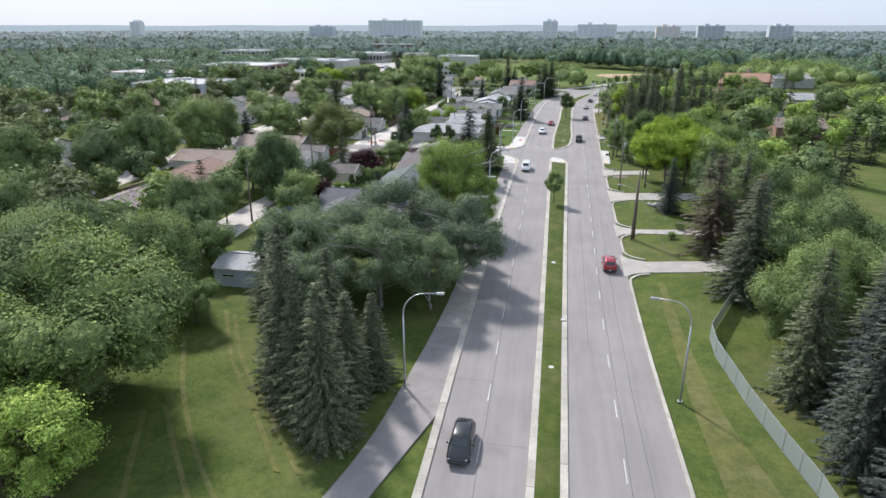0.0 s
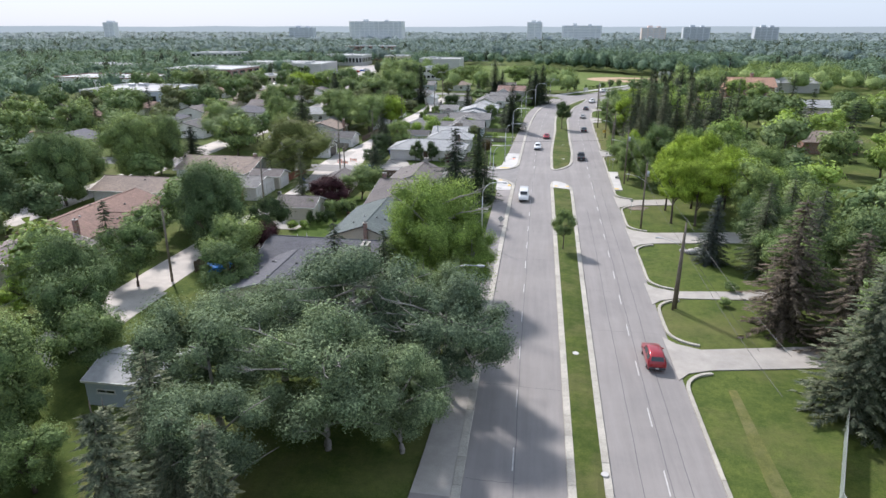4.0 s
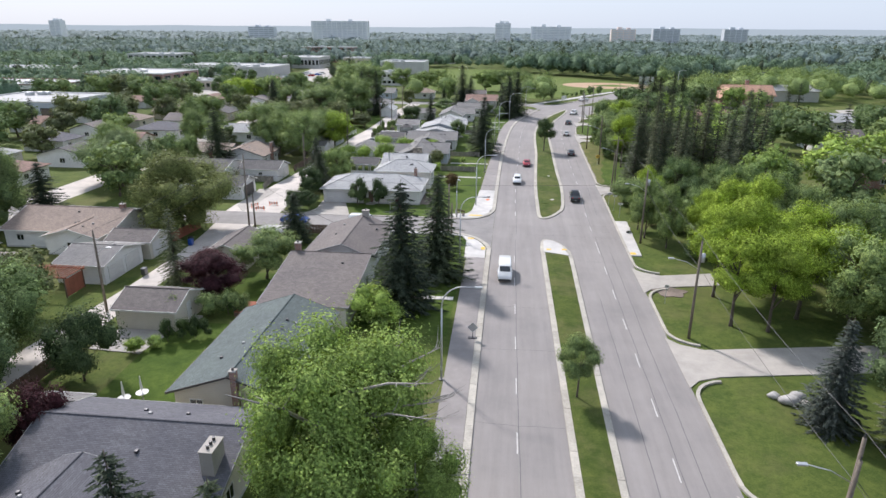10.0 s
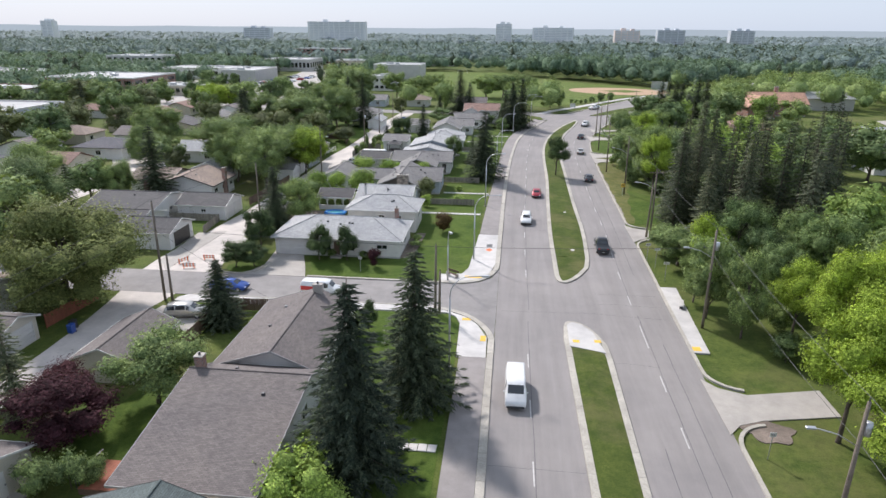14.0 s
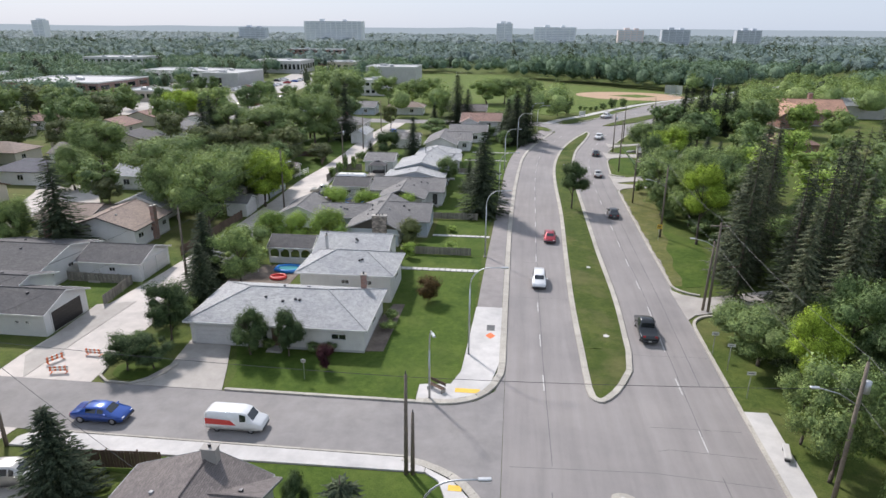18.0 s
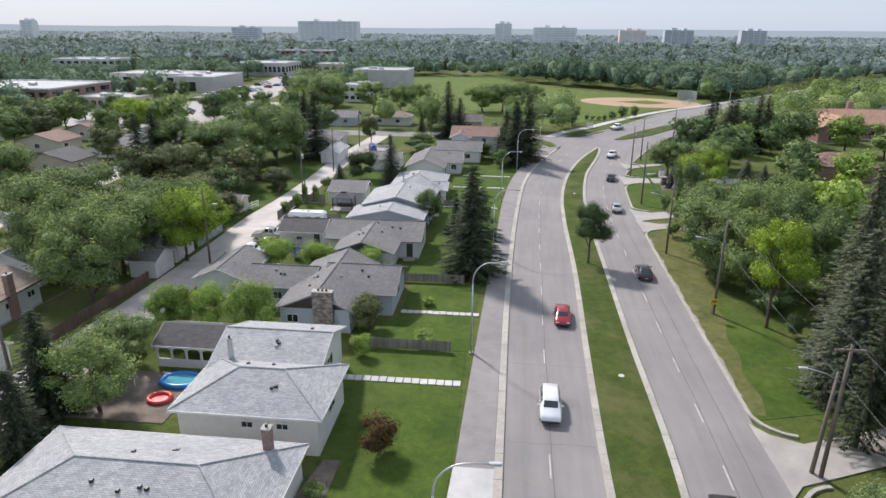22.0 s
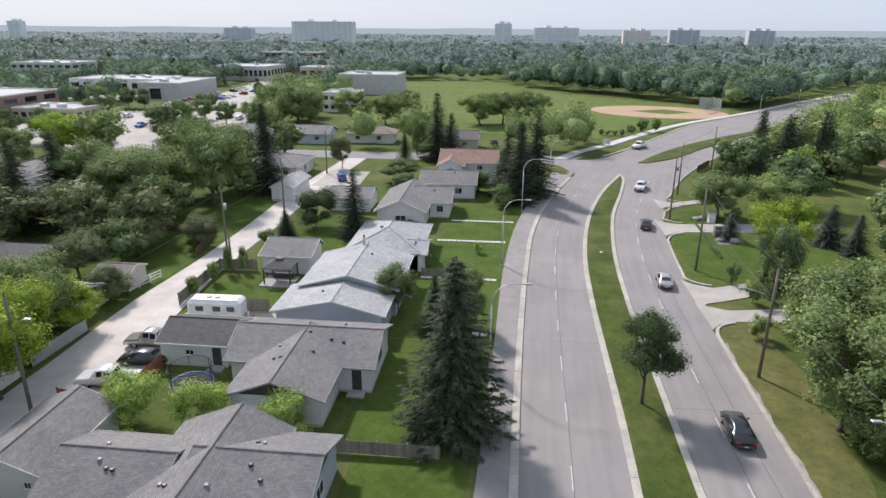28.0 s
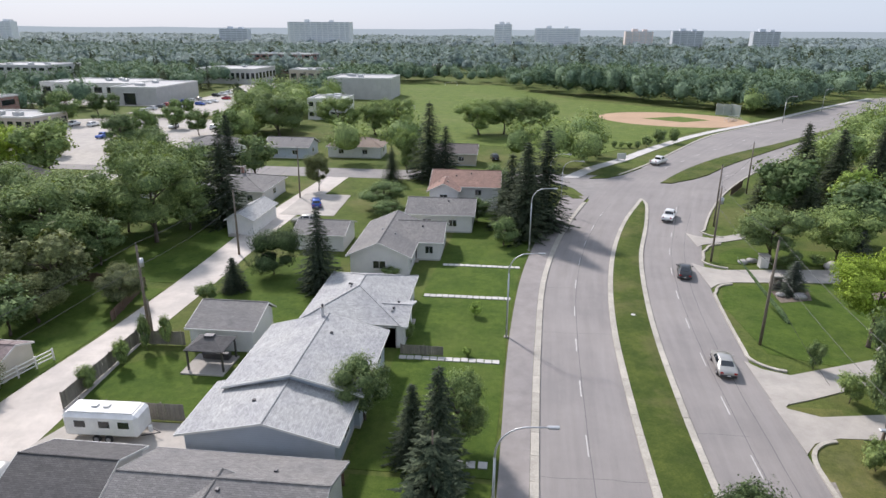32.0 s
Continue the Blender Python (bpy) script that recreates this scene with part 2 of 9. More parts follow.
M_TRACK = turf("worn_grass", (0.090, 0.107, 0.035), (0.175, 0.176, 0.066), (0.24, 0.21, 0.11), 0.4, 0.3)
M_MEDIAN = turf("median_grass", (0.044, 0.074, 0.016), (0.098, 0.124, 0.031), (0.17, 0.15, 0.07), 0.5, 0.12)
M_ROAD = paving("worn_asphalt", (0.262, 0.243, 0.232), 0.1, 1.0)
M_STREET = paving("street_asphalt", (0.252, 0.238, 0.228), 0.12)
M_PATH = paving("path_asphalt", (0.272, 0.250, 0.238), 0.1)
M_PATCH = paving("fresh_asphalt", (0.16, 0.158, 0.16), 0.1)
M_CONC = paving("concrete", (0.400, 0.372, 0.335), 0.12, 0.0, (0.264, 0.246, 0.220))
M_CONC_NEW = paving("new_concrete", (0.546, 0.528, 0.502), 0.06, 0.0, (0.370, 0.352, 0.326))
M_KERB = surface("kerb_concrete", (0.430, 0.400, 0.345), 0.85, 0.18, 8, 0.5, stain=(0.282, 0.264, 0.238), stain_amt=0.5, per_object=0.1)
M_LANE = paving("lane_concrete", (0.54, 0.495, 0.45), 0.12, 0.0, (0.27, 0.25, 0.22))
M_GRAVEL = surface("gravel", (0.33, 0.30, 0.27), 0.95, 0.4, 22, 0.8, relief=0.8)
M_SAND = surface("infield_clay", (0.46, 0.31, 0.2), 0.95, 0.12, 3, 0.12)
M_SEAL = surface("crack_sealant", (0.10, 0.10, 0.10), 0.6, 0.3, 5, 0.8)
M_LINE = surface("road_paint", (0.56, 0.545, 0.52), 0.75, 0.2, 7, 1.6, stain=(0.27, 0.255, 0.245), stain_amt=0.95)
M_YELLOW = surface("yellow_plate", (0.72, 0.46, 0.06), 0.7, 0.12, 12, 1)
M_BARK = surface("bark", (0.12, 0.095, 0.075), 0.95, 0.35, 7, 0.8, relief=0.9)
M_BARK_PALE = surface("pale_bark", (0.34, 0.31, 0.28), 0.9, 0.3, 7, 0.8, relief=0.7)
M_POLE_WOOD = surface("pole_wood", (0.2, 0.165, 0.13), 0.9, 0.25, 9, 0.7, relief=0.6)
M_GALV = surface("galvanised_steel", (0.52, 0.53, 0.54), 0.45, 0.08, 6, 0.8, metal=0.75, relief=0.08)
M_DARKMETAL = surface("dark_metal", (0.07, 0.07, 0.075), 0.5, 0.15, 8, 1, metal=0.4, relief=0.1)
M_CABLE = surface("cable", (0.05, 0.05, 0.05), 0.6, 0.1)
M_FENCE = surface("grey_fence_boards", (0.25, 0.225, 0.19), 0.9, 0.25, 11, 0.6, relief=0.5, per_object=0.2)
M_FENCE_BROWN = surface("brown_fence_boards", (0.13, 0.085, 0.06), 0.85, 0.2, 10, 0.6, relief=0.4, per_object=0.12)
M_FENCE_RED = surface("red_fence_boards", (0.3, 0.105, 0.06), 0.85, 0.2, 10, 0.6, relief=0.4, per_object=0.12)
M_FENCE_WHITE = surface("white_fence_rails", (0.7, 0.69, 0.66), 0.6, 0.08, 6, 0.8, relief=0.1)
M_TRIM = surface("white_trim", (0.66, 0.65, 0.62), 0.5, 0.05, 5, 1, relief=0.05)
M_TRIM_GREY = surface("grey_trim", (0.3, 0.3, 0.3), 0.55, 0.08, 5, 1, relief=0.05)
M_TRIM_DARK = surface("dark_trim", (0.06, 0.055, 0.05), 0.5, 0.1, 5, 1, relief=0.05)
M_TRIM_BROWN = surface("brown_trim", (0.16, 0.10, 0.07), 0.55, 0.1, 5, 1, relief=0.05)
M_GLASS = glassy("window_glass")
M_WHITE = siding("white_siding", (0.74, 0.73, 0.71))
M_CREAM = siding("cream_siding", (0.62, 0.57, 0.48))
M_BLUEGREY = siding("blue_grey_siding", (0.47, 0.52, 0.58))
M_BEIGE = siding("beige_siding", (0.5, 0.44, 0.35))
M_STUCCO = surface("white_stucco", (0.72, 0.70, 0.66), 0.9, 0.08, 16, 0.5, stain=(0.5, 0.47, 0.42), stain_amt=0.3, relief=0.4)
M_STUCCO_GREY = surface("grey_stucco", (0.5, 0.49, 0.47), 0.9, 0.1, 16, 0.5, relief=0.4)
M_BRICK = masonry("red_brick", (0.29, 0.13, 0.09), 0.22, 0.075)
M_STONE = masonry("rubble_stone", (0.27, 0.23, 0.2), 0.38, 0.2, (0.2, 0.19, 0.18), 0.55)
M_R_SLATE = shingles("slate_grey_shingles", (0.119, 0.119, 0.136))
M_R_GREEN = shingles("green_grey_shingles", (0.110, 0.136, 0.132))
M_R_BROWN = shingles("brown_shingles", (0.172, 0.150, 0.141))
M_R_PALE = shingles("pale_grey_shingles", (0.415, 0.418, 0.415))
M_R_GREY = shingles("grey_shingles", (0.215, 0.207, 0.200))
M_R_DARK = shingles("dark_grey_shingles", (0.105, 0.101, 0.101))
M_R_RED = shingles("red_brown_shingles", (0.27, 0.165, 0.13))
M_R_TAN = shingles("tan_shingles", (0.29, 0.225, 0.185))
M_R_MAUVE = shingles("mauve_shingles", (0.245, 0.195, 0.19))
M_R_ORANGE = shingles("orange_tiles", (0.5, 0.29, 0.2), 0.3, 0.25)
M_FLATROOF = surface("flat_roof_membrane", (0.40, 0.40, 0.395), 0.8, 0.14, 2, 0.1, stain=(0.36, 0.35, 0.34), stain_amt=0.6)
M_DOOR_BLACK = surface("black_garage_door", (0.02, 0.018, 0.018), 0.4, 0.1, 5, 1, relief=0.05)
M_PANEL = surface("garage_door_panel", (0.62, 0.6, 0.58), 0.5, 0.06, 5, 0.8, relief=0.05)
M_TYRE = surface("tyre_rubber", (0.025, 0.025, 0.026), 0.85, 0.2)
M_RIM = surface("alloy_rim", (0.5, 0.5, 0.52), 0.35, 0.08, metal=0.8, relief=0)
M_LAMP_RED = surface("tail_lamp", (0.35, 0.02, 0.02), 0.25, 0.1, relief=0)
M_LAMP_CLEAR = surface("head_lamp", (0.75, 0.76, 0.78), 0.15, 0.05, relief=0)
M_ROCK = surface("boulder", (0.42, 0.40, 0.38), 0.9, 0.3, 4, 0.6, relief=0.8)
M_MULCH = surface("mulch", (0.2, 0.16, 0.13), 0.95, 0.4, 16, 0.6, relief=0.8)
M_ORANGE = surface("orange_board", (0.75, 0.16, 0.04), 0.6, 0.08, relief=0.05)
M_BLUE = surface("blue_vinyl", (0.02, 0.22, 0.62), 0.35, 0.08, relief=0.05)
M_WATER = glassy("pool_water", (0.1, 0.35, 0.4), 0.03)
M_RED = surface("red_vinyl", (0.65, 0.06, 0.05), 0.4, 0.08, relief=0.05)
M_GREEN_L = foliage("green_leaves", (0.171, 0.258, 0.119), (0.366, 0.468, 0.206), 0.34, 0.2)
M_BRIGHT_L = foliage("bright_leaves", (0.240, 0.370, 0.108), (0.470, 0.625, 0.186), 0.36, 0.2)
M_LIME_L = foliage("lime_leaves", (0.252, 0.375, 0.061), (0.477, 0.633, 0.117), 0.38, 0.15)
M_WILLOW_L = foliage("silver_leaves", (0.142, 0.205, 0.135), (0.325, 0.420, 0.280), 0.28, 0.15)
M_DARK_L = foliage("dark_leaves", (0.132, 0.211, 0.097), (0.278, 0.379, 0.184), 0.28, 0.2)
M_MAPLE_L = foliage("maple_leaves", (0.150, 0.190, 0.075), (0.330, 0.370, 0.140), 0.3, 0.1)
M_DEEP_L = foliage("deep_green_leaves", (0.062, 0.100, 0.050), (0.140, 0.200, 0.095), 0.2, 0.12)
M_PURPLE_L = foliage("purple_leaves", (0.054, 0.023, 0.031), (0.120, 0.046, 0.065), 0.24, 0.15)
M_RED_L = foliage("rust_leaves", (0.105, 0.072, 0.034), (0.215, 0.140, 0.062), 0.24, 0.1)
M_OLIVE_L = foliage("olive_leaves", (0.130, 0.160, 0.085), (0.270, 0.310, 0.170), 0.28, 0.2)
M_NEEDLE = foliage("dark_needles", (0.051, 0.074, 0.055), (0.117, 0.145, 0.098), 0.25, 0.2)
M_NEEDLE_OLIVE = foliage("olive_needles", (0.117, 0.150, 0.102), (0.255, 0.274, 0.200), 0.25, 0.15)
M_NEEDLE_BLUE = foliage("blue_needles", (0.078, 0.098, 0.094), (0.159, 0.182, 0.177), 0.25, 0.15)
M_NEEDLE_DEAD = foliage("brown_needles", (0.118, 0.097, 0.086), (0.244, 0.201, 0.184), 0.25, 0.15)
# Far woods: distance haze is put into the leaf colours, paler farther off
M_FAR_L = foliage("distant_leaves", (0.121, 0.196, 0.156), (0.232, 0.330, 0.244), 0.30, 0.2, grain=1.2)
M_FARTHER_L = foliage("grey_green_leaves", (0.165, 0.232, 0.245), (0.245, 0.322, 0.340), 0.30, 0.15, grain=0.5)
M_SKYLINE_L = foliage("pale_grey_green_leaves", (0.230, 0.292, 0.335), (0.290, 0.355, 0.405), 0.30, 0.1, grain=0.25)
# Skyline towers: haze is put into wall and band colours, pale and low-contrast
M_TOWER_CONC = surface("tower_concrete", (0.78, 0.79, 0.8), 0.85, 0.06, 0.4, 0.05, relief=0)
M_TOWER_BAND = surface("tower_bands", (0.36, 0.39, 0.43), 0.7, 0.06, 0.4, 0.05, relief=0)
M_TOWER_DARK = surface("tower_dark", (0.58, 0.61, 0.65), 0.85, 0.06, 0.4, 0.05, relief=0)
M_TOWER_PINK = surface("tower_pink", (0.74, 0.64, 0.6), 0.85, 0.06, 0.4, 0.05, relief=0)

# ---- building blocks ----
def finish(me):
    """UVs in metres: u level along each face, v up it."""
    uv = me.uv_layers.new(name="UVMap")
    for p in me.polygons:
        n = p.normal
        u = Vector((1, 0, 0)) if abs(n.z) > 0.999 else Vector((-n.y, n.x, 0)).normalized()
        v = n.cross(u)
        for li in p.loop_indices:
            co = me.vertices[me.loops[li].vertex_index].co
            uv.data[li].uv = (co.dot(u), co.dot(v))
    return me


def mesh_of(name, bm, material, smooth=False):
    bmesh.ops.recalc_face_normals(bm, faces=bm.faces)
    me = bpy.data.meshes.new(name)
    bm.to_mesh(me)
    bm.free()
    me.materials.append(material)
    if smooth:
        me.shade_smooth()
    return finish(me)


def part(name, bm, material, parent, label="", smooth=False):
    ob = new(name, mesh_of(name, bm, material, smooth))
    ob.parent = parent
    return tagged(ob, label)


def share(name, me, parent, m):
    ob = new(name, me)
    ob.parent = parent
    ob.matrix_basis = m
    return ob


def thing(name, label, category, x=0.0, y=0.0, z=0.0, turn=0.0, group="", kind=""):
    e = new(name, None)
    e.matrix_basis = pose(x, y, z, 0, 0, turn)
    return tagged(e, label, category, group, kind)


def box(bm, x0, y0, z0, x1, y1, z1, bevel=0.0):
    v = [bm.verts.new((x, y, z)) for z in (z0, z1) for x, y in ((x0, y0), (x1, y0), (x1, y1), (x0, y1))]
    f = [bm.faces.new([v[i] for i in q]) for q in ((3, 2, 1, 0), (4, 5, 6, 7), (0, 1, 5, 4), (1, 2, 6, 5), (2, 3, 7, 6), (3, 0, 4, 7))]
    if bevel:
        edges = list({e for q in f for e in q.edges})
        bmesh.ops.bevel(bm, geom=edges, offset=bevel, segments=1, affect="EDGES")
    return bm


def boxed(*a, **k):
    return box(bmesh.new(), *a, **k)


def slab(bm, pts, z0, z1):
    """A flat piece with the outline pts."""
    lo, hi = [bm.verts.new((*p, z0)) for p in pts], [bm.verts.new((*p, z1)) for p in pts]
    bm.faces.new(hi)
    bm.faces.new(lo[::-1])
    for i in range(len(pts)):
        j = (i + 1) % len(pts)
        bm.faces.new((lo[i], lo[j], hi[j], hi[i]))
    return bm


def prism(bm, a, b, c, d, low):
    """A sloping sheet a b c (d) with thickness low below it."""
    top = [p for p in (a, b, c, d) if p is not None]
    hi = [bm.verts.new(p) for p in top]
    lo = [bm.verts.new((p[0], p[1], p[2] - low)) for p in top]
    bm.faces.new(hi)
    bm.faces.new(lo[::-1])
    for i in range(len(top)):
        j = (i + 1) % len(top)
        bm.faces.new((lo[i], lo[j], hi[j], hi[i]))
    return bm


def tube(bm, path, radii, sides=8):
    rings = []
    path = [Vector(p) for p in path]
    for i, p in enumerate(path):
        d = (path[min(i + 1, len(path) - 1)] - path[max(i - 1, 0)]).normalized()
        u = d.orthogonal().normalized() if abs(d.z) < 0.999 else Vector((1, 0, 0))
        if abs(d.z) <= 0.999:
            u = Vector((0, 0, 1)).cross(d).normalized()
        w = d.cross(u)
        r = radii[i] if hasattr(radii, "__len__") else radii
        rings.append([bm.verts.new(p + r * (math.cos(2 * math.pi * k / sides) * u + math.sin(2 * math.pi * k / sides) * w)) for k in range(sides)])
    for a, b in zip(rings, rings[1:]):
        for k in range(sides):
            bm.faces.new((a[k], a[(k + 1) % sides], b[(k + 1) % sides], b[k]))
    bm.faces.new(rings[0][::-1])
    bm.faces.new(rings[-1])
    return bm


def smooth_fn(rows):
    """x as a smooth function of y through rows of (y, x)."""
    ys, xs = np.array([r[0] for r in rows], float), np.array([r[1] for r in rows], float)
    d = np.gradient(xs, ys)

    def f(y):
        i = int(np.clip(np.searchsorted(ys, y) - 1, 0, len(ys) - 2))
        h = ys[i + 1] - ys[i]
        t = (y - ys[i]) / h
        return float((2 * t**3 - 3 * t**2 + 1) * xs[i] + (t**3 - 2 * t**2 + t) * h * d[i] + (3 * t**2 - 2 * t**3) * xs[i + 1] + (t**3 - t**2) * h * d[i + 1])
    return f


def ribbon(name, left, right, ys, z, material, parent=None, thick=0.0):
    """A strip of ground between two edges, with UVs across and along it."""
    verts, faces, uvs = [], [], []
    s = 0.0
    for i, y in enumerate(ys):
        a, b = left(y), right(y)
        if i:
            s += math.hypot(y - ys[i - 1], left(y) - left(ys[i - 1]))
        verts += [(a, y, z), (b, y, z)]
        uvs += [(0, s), (b - a, s)]
    n = len(ys)
    faces = [(2 * i, 2 * i + 1, 2 * i + 3, 2 * i + 2) for i in range(n - 1)]
    if thick:
        verts += [(x, y, w - thick) for x, y, w in verts]
        uvs += uvs
        k = 2 * n
        faces += [(2 * i, 2 * i + 2, k + 2 * i + 2, k + 2 * i) for i in range(n - 1)]
        faces += [(2 * i + 3, 2 * i + 1, k + 2 * i + 1, k + 2 * i + 3) for i in range(n - 1)]
        faces += [(1, 0, k, k + 1), (2 * n - 2, 2 * n - 1, k + 2 * n - 1, k + 2 * n - 2)]
    me = bpy.data.meshes.new(name)
    me.from_pydata(verts, [], faces)
    layer = me.uv_layers.new(name="UVMap")
    for p in me.polygons:
        for li in p.loop_indices:
            layer.data[li].uv = uvs[me.loops[li].vertex_index]
    me.materials.append(material)
    ob = new(name, me)
    ob.parent = parent
    return ob


def span(a, b, step):
    return list(np.linspace(a, b, max(2, int(round(abs(b - a) / step)) + 1)))


# ---- ground ----
def ground_sheet():
    """One sheet to the horizon, finer near the road, with slight unevenness away from it."""
    xs = sorted(set([-3800, -2600, -1700, -1100, -700, -450, *range(-300, 301, 12), 450, 700, 1100, 1700, 2600, 3800]))
    ys = sorted(set([-900, -400, -200, *range(-120, 641, 12), 800, 1000, 1300, 1800, 2500, 3300, 4300]))
    verts = [(x, y, -0.045 - 0.02 * noise.noise((x * 0.03, y * 0.03, 0))) for y in ys for x in xs]
    w = len(xs)
    faces = [(j * w + i, j * w + i + 1, (j + 1) * w + i + 1, (j + 1) * w + i) for j in range(len(ys) - 1) for i in range(w - 1)]
    me = bpy.data.meshes.new("ground")
    me.from_pydata(verts, [], faces)
    me.materials.append(M_GROUND)
    return tagged(new("ground", me), "green and dry mown grass on level ground", "ground", kind="structure")


ground_sheet()

LK = smooth_fn([(-80, -7.6), (35, -7.9), (60, -8.3), (110, -8.6), (150, -8.5), (200, -8.0), (230, -7.5), (250, -6.8), (272, -5.6), (288, -4.3), (304, -1.6), (326, 4.3), (334, 6.9), (357, 16.5), (367, 23.5), (388, 36), (421, 56), (456, 87), (502, 127), (560, 180), (640, 262)])
RK = smooth_fn([(-80, 11.2), (38, 11.2), (60, 10.8), (110, 11.3), (140, 11.7), (172, 12.3), (200, 13.0), (225, 13.5), (252, 14.3), (272, 15.3), (290, 17.2), (307, 20.9), (317, 24.1), (337.5, 32.8), (361, 46.8), (390, 70), (450, 118), (500, 165), (560, 222), (640, 302)])
PO = smooth_fn([(20, -19.5), (34, -14.9), (41, -13.5), (49, -12.8), (64, -11.9), (96, -11.8), (147, -12.0), (193, -11.8), (222, -10.9), (249, -9.9), (275, -8.9), (291, -7.4), (309, -4.3), (336, 1.8)])
M1L, M1R = smooth_fn([(-80, -0.6), (60, -0.6), (110, -0.8), (164, -1.0)]), smooth_fn([(-80, 2.6), (60, 2.65), (110, 3.1), (150, 3.6), (164, 3.7)])
M2L = smooth_fn([(170, -0.7), (195, -0.6), (212, 0), (235, 1.0), (262, 1.6), (274, 2.2), (289, 3.9), (303, 6.5), (320, 11.2), (334, 16.4)])
M2R = smooth_fn([(170, 4.2), (184, 4.8), (195, 5.4), (215, 5.6), (240, 6.1), (262, 6.6), (277, 7.5), (287, 8.6), (301, 10.8), (316, 14.5), (328, 17.1), (334, 18.1)])

road = ribbon("road", lambda y: LK(y) - 0.02, lambda y: RK(y) + 0.02, span(-80, 640, 3), 0.0, M_ROAD)
tagged(road, "pale grey worn asphalt dual carriageway with sealed cracks", "road", kind="structure")
bm = slab(bmesh.new(), [(-135, 164.8), (-16, 164.8), (-13.8, 164.2), (-11.2, 162.6), (-9.5, 160.2), (-8.52, 157.4), (-8.3, 180), (-9.2, 175), (-10.8, 173.2), (-13.2, 172.2), (-135, 172.2)], -0.3, -0.008)
street = tagged(part("road_side_street", bm, M_STREET, None), "grey asphalt side street meeting the main road", "road", kind="structure")
bm = slab(bmesh.new(), [(-135, 346.8), (1.5, 347), (4.5, 343), (6.9, 333), (17, 357.5), (11, 356.6), (5, 356.4), (-135, 356.4)], -0.3, -0.012)
tagged(part("road_far_street", bm, M_STREET, None), "grey residential cross street beyond the houses", "road", kind="structure")
for nm, pts in (("road_back_street", [(-99.5, 40), (-91.5, 40), (-91.5, 163.4), (-91, 225), (-97, 346), (-105, 346), (-99.5, 225)]),
                ("road_bay", [(-92, 216), (-84, 229.5), (-91, 239), (-100, 249), (-112, 250), (-104, 238), (-99, 226)])):
    tagged(part(nm, slab(bmesh.new(), pts, -0.3, -0.02 if nm == "road_back_street" else -0.026), M_LANE, None), "pale concrete residential street between lawns", "road", kind="structure")
LANE_L = smooth_fn([(58, -57.5), (100, -57), (164, -56), (172, -57.5), (188, -56.4), (200, -55.2), (213, -54.6), (240, -54.0), (255, -54.2), (268, -53.2), (284, -52.8), (308, -53.0), (347, -51)])
LANE_R = smooth_fn([(58, -51), (100, -50.6), (164, -49), (172, -47.3), (180, -48.0), (200, -48.4), (227, -47.9), (248, -46.9), (267, -47.9), (286, -47.6), (307, -47.6), (347, -45.5)])
for nm, a, b in (("road_lane_south", 58, 164.8), ("road_lane_north", 172.2, 346.8)):
    tagged(ribbon(nm, LANE_L, LANE_R, span(a, b, 4), -0.004, M_LANE), "pale dusty concrete back lane between fences", "lane", kind="structure")

# ---- walks, pads and driveways ----
for nm, a, b, mat, lab in (("pavement_south", 20, 62, M_PATH, "grey asphalt cycle path curving beside the road"), ("pavement_slab", 62, 97, M_CONC, "pale concrete footway beside the road"),
                           ("pavement_middle", 97, 152.8, M_PATH, "grey asphalt cycle path beside the kerb"), ("pavement_north", 193.2, 336, M_PATH, "brownish grey asphalt cycle path following the bend")):
    inner = (lambda y: LK(y) - 0.72) if a > 50 else smooth_fn([(20, -15.5), (34, -11.8), (41, -9.9), (46, -8.6), (62, -9.02)])
    tagged(ribbon(nm, PO, inner, span(a, b, 2.5), 0.12, mat, None, 0.3), lab, "path", kind="structure")
near_pad = [(-12.3, 152.8), (-9.28, 152.8), (-9.3, 157.2), (-10.5, 160.3), (-12.0, 162.2), (-14.2, 163.5), (-14.2, 163.0), (-13.1, 162.2), (-12.5, 160.6)]
far_pad = [(-11.9, 193.2), (-8.72, 193.2), (-8.9, 180), (-9.8, 175.5), (-11.2, 173.9), (-13.3, 172.9), (-16.3, 172.9), (-16.3, 175.2), (-13.4, 175.6), (-12.6, 178)]
right_pad = [(12.55, 174), (14.7, 174), (13.9, 156.4), (12.1, 156.4)]
for pts in (near_pad, far_pad, right_pad):
    tagged(part("pavement_pad", slab(bmesh.new(), pts, -0.2, 0.13), M_CONC_NEW, None), "new white concrete corner pad at the crossing", "pavement", kind="structure")
walk_s = tagged(part("pavement_side", slab(bmesh.new(), [(-47.8, 162.6), (-14.25, 163.05), (-14.25, 163.75), (-16.2, 164.55), (-46.9, 164.55), (-47.8, 163.6)], -0.2, 0.12), M_CONC_NEW, None), "pale concrete footway along the side street", "pavement", kind="structure")
for x0, y0, x1, y1, m in ((-12.9, 174.2, -10.6, 174.9, M_YELLOW), (-10.0, 156.3, -9.4, 157.6, M_YELLOW), (-12.3, 161.2, -11.3, 161.8, M_YELLOW), (12.3, 156.8, 13.2, 157.7, M_YELLOW)):
    tagged(part("tactile_plate", boxed(x0, y0, 0.13, x1, y1, 0.145), m, None), "yellow studded plate set in the pavement", "plate")


